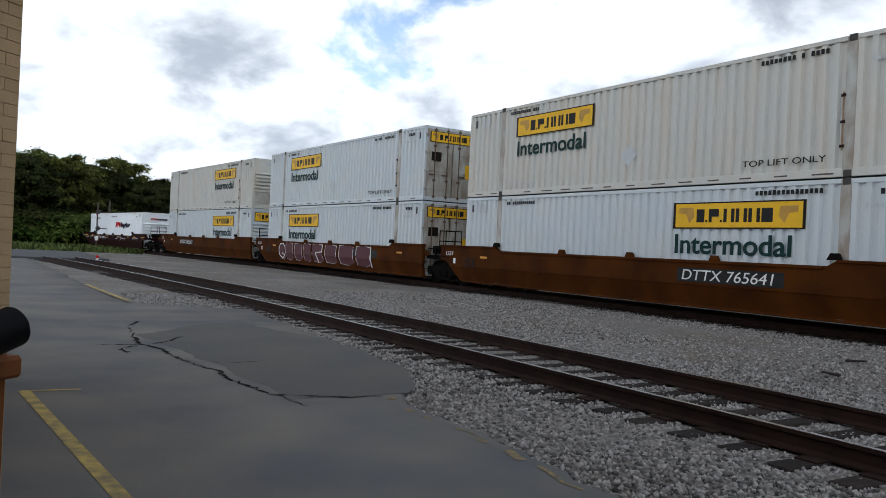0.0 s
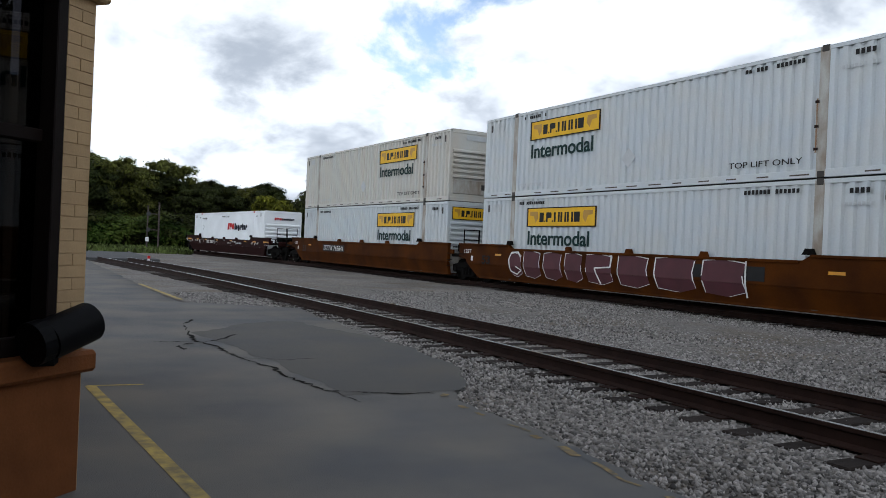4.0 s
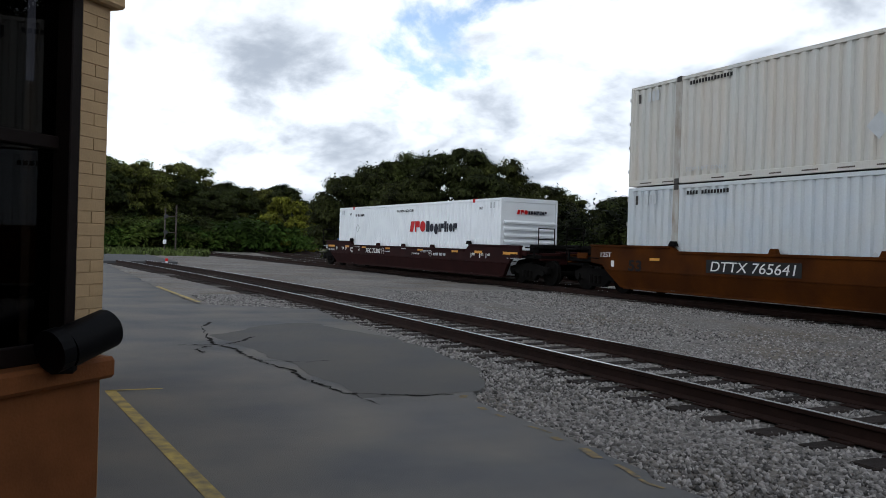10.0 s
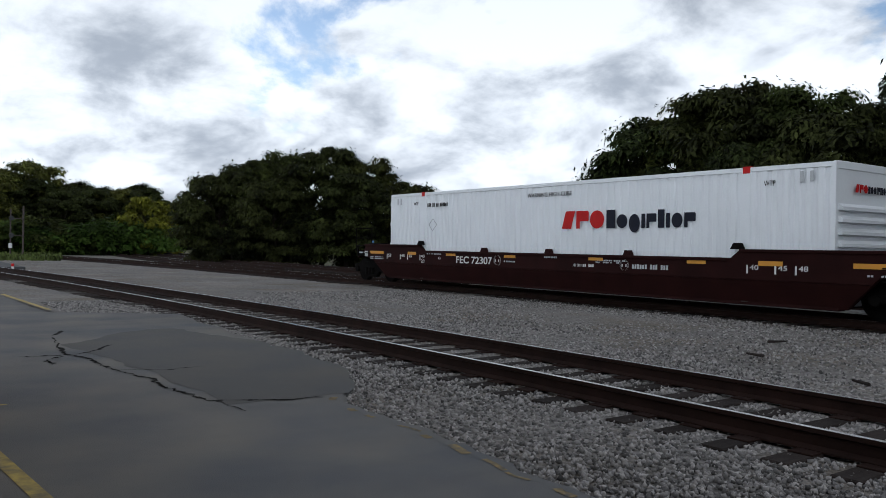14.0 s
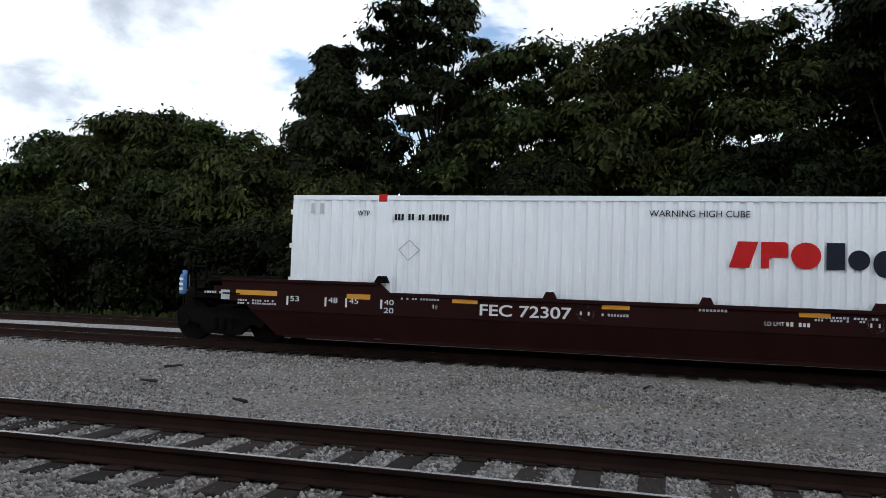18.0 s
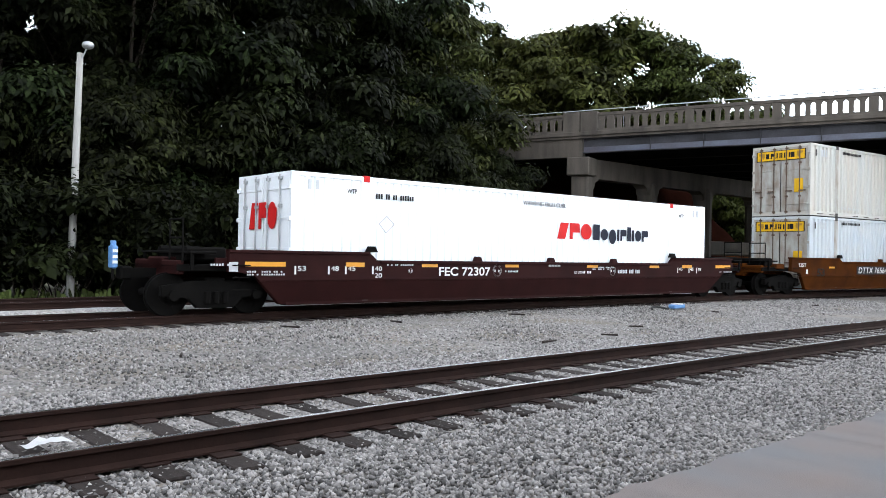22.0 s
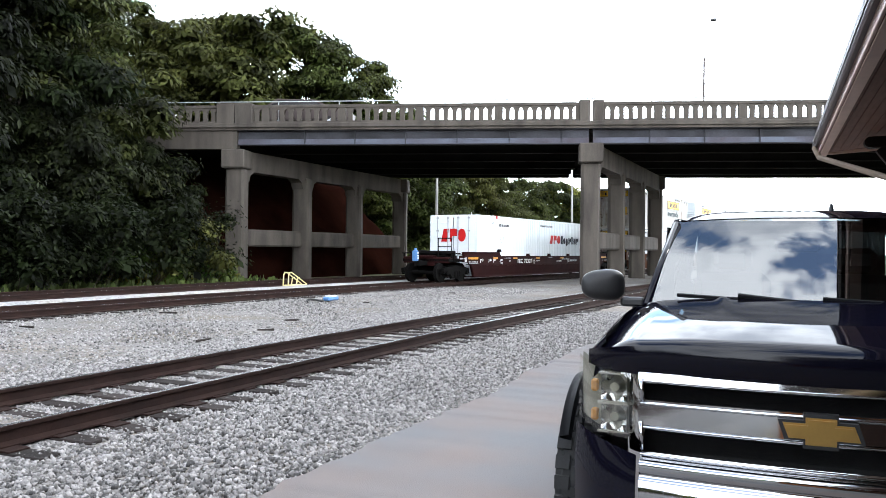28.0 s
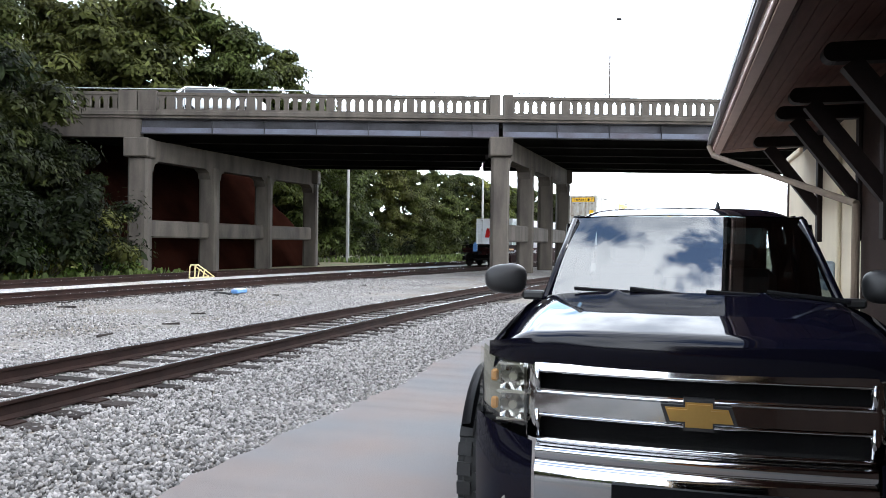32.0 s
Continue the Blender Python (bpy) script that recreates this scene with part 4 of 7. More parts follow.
def build_well_car(name, label, paint, rear, front, step_z=1.37, rim_z=1.18, bogie_rear=True, bogie_front=True):
    """A well car whose well runs from x = 0 to 16.15; rear and front: how far its ends reach past the well."""
    c = empty(name, label, "railway wagon", group="wagons of the train")
    x0, x1 = -rear, 16.15 + front
    # side sheets: the ends over coupled trucks stop short and leave an open black end frame
    xa = -1.5 if rear > 1.8 else x0
    xb = 16.55 if front < 1.8 else 17.65
    upper = [(xa, 0.92), (-0.95, 0.86), (-0.8, 0.72), (xb if front < 1.8 else 16.95, 0.72), (xb if front < 1.8 else 17.1, 0.86), (xb, 0.92), (xb, step_z), (14.15, step_z), (13.92, rim_z), (2.23, rim_z), (2.0, step_z), (xa, step_z)]
    lower = [(-0.8, 0.716), (-0.25, WELL), (16.4, WELL), (16.5 if front < 1.8 else 16.95, 0.716)]
    for s in (-1, 1):
        y0, y1 = sorted((s * 1.32, s * 1.46))
        sd = part("side_sill", prism(bmesh.new(), upper, "y", y0, y1, bev=0.012), paint, c)
        low = prism(bmesh.new(), lower, "y", y0, y1, bev=0.012)
        for v in low.verts:
            v.co.y -= s * 0.32 * max(0.0, 0.72 - v.co.z)
        part("side_skirt", low, paint, sd)
        part("top_chord", box(2.3, 13.85, *sorted((s * 1.30, s * 1.50)), rim_z - 0.07, rim_z + 0.004, bev=0.01), paint, sd)
        for a, b in ((xa, 2.0), (14.15, xb)):
            part("top_chord", box(a, b, *sorted((s * 1.30, s * 1.50)), step_z - 0.06, step_z + 0.006, bev=0.01), paint, sd)
        part("bottom_chord", box(-0.1, 16.25, *sorted((s * 1.05, s * 1.31)), WELL - 0.03, WELL + 0.05, bev=0.01), paint, sd)
        for x in (2.0, 5.3, 8.1, 10.9, 14.0):
            part("lift_guide", prism(bmesh.new(), [(x, rim_z), (x + 0.26, rim_z), (x + 0.2, rim_z + 0.13), (x + 0.06, rim_z + 0.13)] if 2.1 < x < 13.9 else [(x - 0.08, step_z), (x + 0.22, step_z), (x + 0.15, step_z + 0.14), (x, step_z + 0.14)], "y", *sorted((s * 1.36, s * 1.48))), M["undercar"] if not 2.1 < x < 13.9 else paint, sd)
        for a in ((xa + 0.06), (xb + 0.02 if front < 1.8 else xb - 0.5)):
            for z in (0.55, 0.8, 1.05):
                part("ladder_rung", rod(bmesh.new(), (a, s * 1.5, z), (a + 0.4, s * 1.5, z), 0.014, seg=6), M["undercar"], sd)
    part("well_floor", box(0.1, 16.05, -1.3, 1.3, WELL - 0.02, WELL + 0.02), paint, c)
    for a, b in ((x0, -0.35), (16.5, x1)):
        part("end_platform", box(a, b, -1.24, 1.24, 0.92, 1.06, bev=0.02), M["undercar"], c)
        e = a if a == x0 else b
        g = 1 if a == x0 else -1
        part("centre_sill", box(a, b, -0.42, 0.42, 0.72, 1.2, bev=0.03), paint, c)
        part("cross_walk", box(*sorted((e + g * 0.2, e + g * 0.75)), -1.4, 1.4, 1.28, 1.33, bev=0.01), M["undercar"], c)
        for y in (-1.36, 1.3):
            part("walk_stanchion", box(*sorted((e + g * 0.24, e + g * 0.3)), y, y + 0.06, 0.95, 1.3), M["undercar"], c)
            part("side_bearer", box(*sorted((e + g * 0.75, e + g * 1.25)), y, y + 0.06, 1.02, 1.2, bev=0.01), paint, c)
        part("end_beam", box(*sorted((e, e + g * 0.16)), -1.2, 1.2, 0.86, 1.14, bev=0.02), paint, c)
        rl = bmesh.new()
        for y in (-1.3, -0.62):
            rod(rl, (e + g * 0.08, y, 1.1), (e + g * 0.08, y, 2.0), 0.02, seg=6)
        rod(rl, (e + g * 0.08, -1.3, 1.98), (e + g * 0.08, -0.62, 1.98), 0.02, seg=6)
        rod(rl, (e + g * 0.08, -1.3, 1.6), (e + g * 0.08, -0.62, 1.6), 0.02, seg=6)
        part("end_rail", rl, M["undercar"], c)
        part("brake_rigging", box(*sorted((e + g * 0.3, e + g * 1.2)), -0.9, 0.5, 1.12, 1.42, bev=0.04), M["undercar"], c)
        part("brake_cylinder", rod(bmesh.new(), (e + g * 0.4, 0.8, 1.3), (e + g * 1.3, 0.8, 1.3), 0.14, seg=12), M["undercar"], c)
        if abs(e - (x0 if g > 0 else x1)) < 1e-6 and ((g > 0 and rear > 1.8) or (g < 0 and front > 1.8)):
            cp = bmesh.new()
            bx(cp, *sorted((e, e - g * 0.55)), -0.1, 0.1, 0.76, 0.96)
            bx(cp, *sorted((e - g * 0.5, e - g * 0.75)), -0.16, 0.16, 0.72, 1.0, bev=0.04)
            part("coupler", cp, M["undercar"], c)
    wheels = []
    if bogie_rear:
        wheels += build_bogie(c, -1.62 if rear > 1.8 else -1.45)
    if bogie_front:
        wheels += build_bogie(c, 17.77 if front > 1.8 else 17.6)
    return c, wheels


def tape(c, x, z, w, h=0.09, mat="reflector", y=-1.466):
    return part("reflective_strip" if mat == "reflector" else "stencil", box(x, x + w, y - 0.003, y + 0.002, z, z + h), M[mat], c)


TRAIN = []      # (thing, where its x = 0 lies behind the last container's rear end, wheelsets)


def build_train():
    Y = -1.466
    # last wagon, maroon, with one new white box
    car, wh = build_well_car("well_car", "dark maroon single well car carrying one white container", M["car_maroon"], 2.5, 2.5)
    TRAIN.append((car, 0.0, wh))
    for x, w in ((-1.15, 0.95), (1.35, 0.5), (3.55, 0.5), (6.4, 0.5), (9.75, 0.5), (12.8, 0.5), (14.6, 0.55), (16.6, 0.95)):
        tape(car, x, 1.03, w, 0.1)
    lettering("car_number", "FEC 72307", 0.3, side_plane(4.1, 0.82, Y), M["white_paint"], car, width=1.75, bold=0.004)
    for x, t in ((0.0, "53"), (0.85, "48"), (1.3, "45"), (2.05, "40"), (14.3, "40"), (14.95, "45"), (15.4, "48")):
        lettering("length_mark", t, 0.15, side_plane(x + 0.1, 0.94, Y), M["white_paint"], car, width=0.2)
        part("length_bar", box(x + 0.02, x + 0.06, Y - 0.003, Y + 0.002, 0.86, 1.04), M["white_paint"], car)
    lettering("length_mark", "20", 0.15, side_plane(2.15, 0.78, Y), M["white_paint"], car, width=0.2)
    for x, r in ((6.1, 0.16), (10.95, 0.14), (3.2, 0.06)):
        b = bmesh.new()
        rod(b, (x, Y + 0.002, 0.94), (x, Y - 0.004, 0.94), r, seg=22, cap=False)
        rod(b, (x, Y + 0.002, 0.94), (x, Y - 0.004, 0.94), r * 0.82, seg=22, cap=False)
        part("round_stencil", b, M["white_paint"], car)
        bb = bars(bmesh.new(), x - r * 0.6, 0.9, r * 1.2, 0.07, 4, 2)
        bmesh.ops.translate(bb, verts=bb.verts, vec=(0, Y, 0))
        part("round_stencil", bb, M["white_paint"], car)
    for i, (x, z, w, h, n) in enumerate(((6.4, 0.9, 0.5, 0.05, 9), (8.1, 1.06, 0.5, 0.06, 8), (11.2, 0.86, 1.1, 0.12, 14), (10.0, 1.02, 1.0, 0.04, 18), (10.0, 0.97, 0.8, 0.04, 16),
                                         (2.5, 1.06, 0.8, 0.04, 14), (-1.1, 0.9, 0.9, 0.04, 16), (-1.1, 0.84, 0.9, 0.04, 16), (-1.9, 1.04, 0.6, 0.05, 10), (16.8, 0.88, 0.9, 0.04, 14))):
        small_marking(car, x, z, w, h, n, 40 + i, "grey_mark", Y)
    lettering("notice", "LD LMT", 0.1, side_plane(9.2, 0.86, Y), M["white_paint"], car, width=0.32)
    small_marking(car, 9.55, 0.86, 0.4, 0.075, 6, 77, "white_paint", Y)
    part("stencil", box(-1.5, -1.3, Y - 0.003, Y + 0.002, 0.92, 1.12), M["grey_mark"], car)
    # end-of-train device on the rear coupler
    eot = part("rear_marker", box(-3.42, -3.3, -0.14, 0.14, 0.95, 1.42, bev=0.03), M["blue"], car, "blue end-of-train marker unit")
    part("marker_lamp", rod(bmesh.new(), (-3.36, 0, 1.42), (-3.36, 0, 1.52), 0.06, seg=12), M["blue"], eot)
    part("marker_stem", box(-3.38, -3.34, -0.03, 0.03, 0.72, 0.96), M["undercar"], eot)
    for z in (1.05, 1.16, 1.28):
        part("marker_label", box(-3.41, -3.31, -0.146, -0.139, z, z + 0.06), M["white_paint"], eot)

    box_x = build_container("container", "new white container with red and navy company blocks", M["box_new"], 0.24, "rear", pitch=0.235, depth=0.034, cast="red")
    TRAIN.append((box_x, 0.0, []))
    emblem_blocks("company_block", box_x, side_plane(8.6, 1.86, -1.306), 1.52, M["red"], (1.05, 0.95, 1.05), 0.47, 0.1, forms={0: "slanted", 1: "notched", 2: "oval"})
    emblem_blocks("company_block", box_x, side_plane(10.2, 1.86, -1.306), 2.7, M["navy"], (0.85, 1, 1, 0.32, 0.85, 0.55, 0.32, 0.9, 0.9), 0.47, 0.14,
                  tall={0: (0, 0.47), 1: (0, 0.35), 2: (-0.11, 0.35), 3: (0, 0.35), 4: (0, 0.35), 5: (0, 0.44), 6: (0, 0.35), 7: (0, 0.35), 8: (0, 0.35)}, forms={1: "oval", 2: "oval", 4: "notched", 7: "oval", 8: "notched"})
    lettering("notice", "WARNING HIGH CUBE", 0.17, side_plane(7.2, 2.76, -1.306), M["black"], box_x, width=1.75)
    small_marking(box_x, 2.25, 2.64, 1.15, 0.13, 16, 5)
    lettering("notice", "WTP", 0.16, side_plane(1.45, 2.72, -1.306), M["black"], box_x, width=0.26)
    lettering("notice", "WTP", 0.16, side_plane(14.6, 2.72, -1.306), M["black"], box_x, width=0.26)
    for x in (0.42, 0.62, 15.4, 15.62):
        part("marker_plate", box(x, x + 0.075, -1.312, -1.3, 2.76, 2.98), M["grey_mark"], box_x)
    ph = bmesh.new()
    for a, b in (((2.36, 2.05), (2.58, 2.24)), ((2.58, 2.24), (2.8, 2.05)), ((2.36, 2.05), (2.56, 1.84)), ((2.56, 1.84), (2.8, 2.05))):
        rod(ph, (a[0], -1.306, a[1]), (b[0], -1.306, b[1]), 0.012, seg=5)
    part("placard_holder", ph, M["grey_mark"], box_x)
    emblem_blocks("company_block", box_x, end_plane(0.66, 1.86, -0.026, True), 1.35, M["red"], (1.05, 0.95, 1.05), 0.62, 0.1, forms={0: "slanted", 1: "notched", 2: "oval"})
    emblem_blocks("company_block", box_x, end_plane(-0.62, 2.55, 16.19, False), 0.5, M["red"], (1.05, 0.95, 1.05), 0.17, 0.1, forms={0: "slanted", 1: "notched", 2: "oval"})
    emblem_blocks("company_block", box_x, end_plane(-0.1, 2.55, 16.19, False), 0.85, M["navy"], (0.85, 1, 1, 0.32, 0.85, 0.55, 0.32, 0.9, 0.9), 0.15, 0.14, forms={1: "oval", 2: "oval", 4: "notched", 7: "oval", 8: "notched"})

    # the three-unit car
    specs = ((23.25, "rear", True, M["box_cream"], M["box_white"], 9.65, 9.65), (42.15, "front", False, M["box_white"], M["box_white"], 2.9, 2.9),
             (61.45, "front", False, M["box_cream"], M["box_white"], 2.75, 9.6), (80.55, "front", False, M["box_white"], M["box_white"], 2.65, 9.55))
    for i, (x, dr, first, mt, mb, sx_t, sx_b) in enumerate(specs):
        car, wh = build_well_car("well_car", "rusty orange-brown articulated well unit under two stacked containers", M["car_brown"], 3.1 if first else 1.42, 1.42, step_z=1.46, rim_z=1.33,
                                 bogie_rear=first, bogie_front=True)
        TRAIN.append((car, x, wh))
        plate = part("number_plate", box(3.35 if i == 0 else 9.95, 6.25 if i == 0 else 12.95, Y - 0.003, Y + 0.002, 0.8, 1.14), M["black"], car, "black stencil panel")
        if i in (0, 2):
            lettering("car_number", "DTTX 765641", 0.36, side_plane(3.5 if i == 0 else 10.1, 0.85, Y - 0.004), M["white_paint"], plate, width=2.6, shear=0.15)
        lettering("load_mark", "125T", 0.2, side_plane(-1.0, 1.1, Y), M["white_paint"], car, width=0.5)
        lettering("length_mark", "53", 0.42, side_plane(0.3, 0.74, Y), M["lamp_black"], car, width=0.56, bold=0.012)
        part("stencil", box(-0.5, -0.36, Y - 0.003, Y + 0.002, 0.82, 1.0), M["white_paint"], car)
        for xx in (1.2, 4.6, 8.0, 11.5, 14.6):
            if i != 1 and xx > 2:
                continue
            tape(car, xx, 1.05, 0.4, 0.07)
        if i == 1:
            # faded spray lettering as plain blobs with a pale outline
            blobs = []
            for k, (a, w, top) in enumerate(((2.15, 0.75, 1.2), (3.0, 1.0, 1.3), (4.15, 1.0, 1.28), (5.3, 0.9, 1.3), (6.35, 1.25, 1.3), (7.8, 1.3, 1.3), (9.3, 1.5, 1.3), (11.0, 1.4, 1.3))):
                g = bmesh.new()
                prism(g, [(a + 0.02, 0.722), (a + w * 0.97, 0.722), (a + w * 0.94, 0.9), (a + w, top - 0.08), (a + w * 0.5, top), (a + 0.05, top - 0.05), (a, 0.85)], "y", Y - 0.004, Y + 0.002)
                prism(g, [(a + 0.1, 0.42), (a + w * 0.6, 0.36), (a + w, 0.5), (a + w * 0.97, 0.716), (a + 0.02, 0.716)], "y", Y - 0.004, Y + 0.002)
                for v in g.verts:
                    v.co.y += 0.32 * max(0.0, 0.72 - v.co.z) * 1.02
                blobs.append(part("spray_paint", g, M["graffiti"], car, "faded maroon sprayed shape"))
                rim = [(a + 0.1, 0.42), (a + w * 0.6, 0.36), (a + w, 0.5), (a + w * 0.97, 0.72), (a + w * 0.94, 0.9), (a + w, top - 0.08), (a + w * 0.5, top), (a + 0.05, top - 0.05), (a, 0.85), (a + 0.02, 0.72)]
                line = bmesh.new()
                loops = [[line.verts.new((x_ + e * (a + w / 2 - x_), Y - 0.007 + 0.326 * max(0.0, 0.72 - z_), z_ + e * (0.82 - z_))) for x_, z_ in rim] for e in (0.0, 0.055)]
                for j in range(len(rim)):
                    if (j + k) % 4:
                        line.faces.new((loops[0][j], loops[0][j - 1], loops[1][j - 1], loops[1][j]))
                part("spray_outline", line, M["white_paint"], blobs[-1], "broken white sprayed outline")
            for pts in (((2.2, 0.55), (2.12, 0.95), (2.3, 1.2), (2.7, 1.22), (2.85, 1.05)), ((2.2, 0.55), (2.55, 0.45), (2.85, 0.6), (2.55, 0.72)), ((7.5, 0.9), (7.55, 1.25), (7.3, 1.31), (3.1, 1.31)), ((7.5, 0.9), (6.8, 0.85), (7.0, 0.4)), ((12.4, 0.38), (12.4, 1.28), (9.2, 1.31))):
                fine = [(p[0] + (q[0] - p[0]) * k / 5, p[1] + (q[1] - p[1]) * k / 5) for p, q in zip(pts, pts[1:]) for k in range(5)] + [pts[-1]]
                ol = bmesh.new()
                for p, q in zip(fine, fine[1:]):
                    rod(ol, (p[0], Y - 0.003, p[1]), (q[0], Y - 0.003, q[1]), 0.024, seg=5)
                for v in ol.verts:
                    v.co.y += 0.32 * max(0.0, 0.72 - v.co.z)
                part("spray_outline", ol, M["white_paint"], blobs[0], "thin white sprayed line")
        for lvl, (mt_, z0, sx) in enumerate(((mb, 0.24, sx_b), (mt, 3.18, sx_t))):
            b = build_container("container", "stacked white corrugated container with a yellow company panel" if mt_ is M["box_white"] else "aged cream-white corrugated container with rust streaks", mt_, z0, dr)
            TRAIN.append((b, x, []))
            dress_haulier(b, z0, sx, 1.86, 100 + 20 * i + lvl * 7, dr)


# ---- depot building ----
def build_depot():
    # bay: a 45-degree face, its far corner at C, running back to the wall
    C = Vector((-5.0, 0.145, 0))
    u = Vector((0.7071, -0.7071, 0))          # along the face, towards the wall
    ang = math.atan2(u.y, u.x)
    F = Matrix.Translation(C) @ Matrix.Rotation(ang, 4, "Z")      # local x along the face, local -y into the room... outward is +y
    G = -0.15
    bay = empty("bay_wall", "tan painted brick bay above a burnt orange base", "wall", F, kind="structure")
    part("wall_base", box(0.0, 1.72, -0.3, 0.0, G, 0.52, bev=0.004), M["brick_orange"], bay)
    # unseen far end of the base, darkened for what the truck reflects
    part("wall_base", box(1.72, 3.35, -0.3, 0.0, G, 0.52, bev=0.004), M["wall_darkened"], bay)
    part("window_sill", box(-0.05, 3.38, -0.3, 0.07, 0.52, 0.64, bev=0.02), M["brick_orange"], bay, "rounded orange stone sill")
    # brick courses of the corner pier
    bl, h = 0.2, 0.0667
    me_full = mesh_of("brick", box(0, bl - 0.003, -0.1, 0.0, 0, h - 0.003, bev=0.002), M["brick_tan"])
    me_half = mesh_of("brick", box(0, bl / 2 - 0.003, -0.1, 0.0, 0, h - 0.003, bev=0.002), M["brick_tan"])
    rng = random.Random(2)
    part("pier_core", box(0.004, 0.225, -0.3, -0.005, 0.64, 2.9), M["brick_tan"], bay)
    for k in range(33):
        z = 0.645 + k * h
        row = ((0.0, me_full),) if k % 2 == 0 else ((0.0, me_half), (bl / 2, me_half))
        for x, me in row:
            b = part("brick", me, None, bay)
            b.matrix_basis = Matrix.Translation((x, 0.001 + rng.uniform(-0.0015, 0.0015), z))
    part("window_frame", box(0.205, 0.275, -0.16, 0.012, 0.64, 2.8, bev=0.006), M["brown_trim"], bay, "dark brown window frame")
    part("window_frame", box(0.275, 3.1, -0.14, -0.06, 0.64, 0.74, bev=0.006), M["brown_trim"], bay)
    part("window_frame", box(0.275, 3.1, -0.13, -0.06, 1.76, 1.83, bev=0.006), M["brown_trim"], bay)
    part("window_frame", box(1.66, 1.7, -0.14, -0.04, 0.64, 2.8, bev=0.006), M["brown_trim"], bay)
    for a, b in ((0.275, 1.66), (1.7, 3.1)):
        part("pane", box(a, b, -0.105, -0.099, 0.74, 1.76), M["window_dark"], bay, "dark window pane")
        part("pane", box(a, b, -0.095, -0.089, 1.83, 2.8), M["window_dark"], bay, "dark window pane")
    # far pier is out of view too, dark only in the truck's reflections
    part("pier_far", box(3.1, 3.35, -0.3, 0.0, 0.64, 2.9), M["wall_darkened"], bay)
    part("cornice", box(-0.06, 3.36, -0.32, 0.06, 2.58, 2.66, bev=0.015), M["brick_tan"], bay)
    part("cornice", box(-0.02, 3.36, -0.32, 0.02, 2.66, 3.2, bev=0.01), M["brown_trim"], bay)
    # closed box behind the bay window, coloured near black as an unlit room
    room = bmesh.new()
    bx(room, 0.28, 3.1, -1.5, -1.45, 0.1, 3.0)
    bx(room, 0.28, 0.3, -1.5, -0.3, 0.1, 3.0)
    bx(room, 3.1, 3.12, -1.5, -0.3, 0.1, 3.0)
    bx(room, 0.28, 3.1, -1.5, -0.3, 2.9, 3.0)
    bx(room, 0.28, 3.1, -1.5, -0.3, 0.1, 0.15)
    tagged(part("wall_inner", room, M["room_dark"], None), "near-black box in place of the unlit room behind the bay window", "wall", kind="structure").matrix_basis = F
    # front of the bay, then the long wall coloured for the eaves' shade
    tagged(part("wall_bay_front", box(-9.0, -5.0, -0.2, 0.145, G, 3.2), M["brick_tan"]), "tan painted brick front of the depot bay", "wall", kind="structure")
    tagged(part("wall_track_side", box(-2.75, 11.55, -2.6, -2.2, G, 3.56), M["wall_darkened"]), "depot wall, coloured dark for the shade under the eaves", "wall", kind="structure")
    tagged(part("wall_back", box(-12.0, 16.5, -9.4, -9.0, G, 3.3), M["cream"]), "plain rear wall of the depot", "wall", kind="structure")
    tagged(part("wall_end", box(-12.4, -12.0, -9.4, 0.2, G, 3.3), M["brick_tan"]), "plain end wall of the depot", "wall", kind="structure")
    # black flood lamp at the corner
    lamp = empty("wall_lamp", "black cylinder lamp fixed at the brick corner", "lamp", pose(-4.66, 0.0, 0.8))
    body = bmesh.new()
    rod(body, (0.05, -0.06, -0.07), (-0.18, 0.175, 0.015), 0.108, seg=56)
    bmesh.ops.bevel(body, geom=[e for e in body.edges if any(len(f.verts) > 8 for f in e.link_faces)], offset=0.014, segments=2, affect="EDGES")
    part("lamp_body", body, M["lamp_black"], lamp)
    part("lamp_bracket", box(-0.06, 0.08, -0.12, 0.02, -0.19, -0.05, bev=0.02), M["lamp_black"], lamp)
    part("lamp_back", rod(bmesh.new(), (0.09, -0.11, -0.075), (0.045, -0.055, -0.06), 0.112, seg=18), M["lamp_black"], lamp)


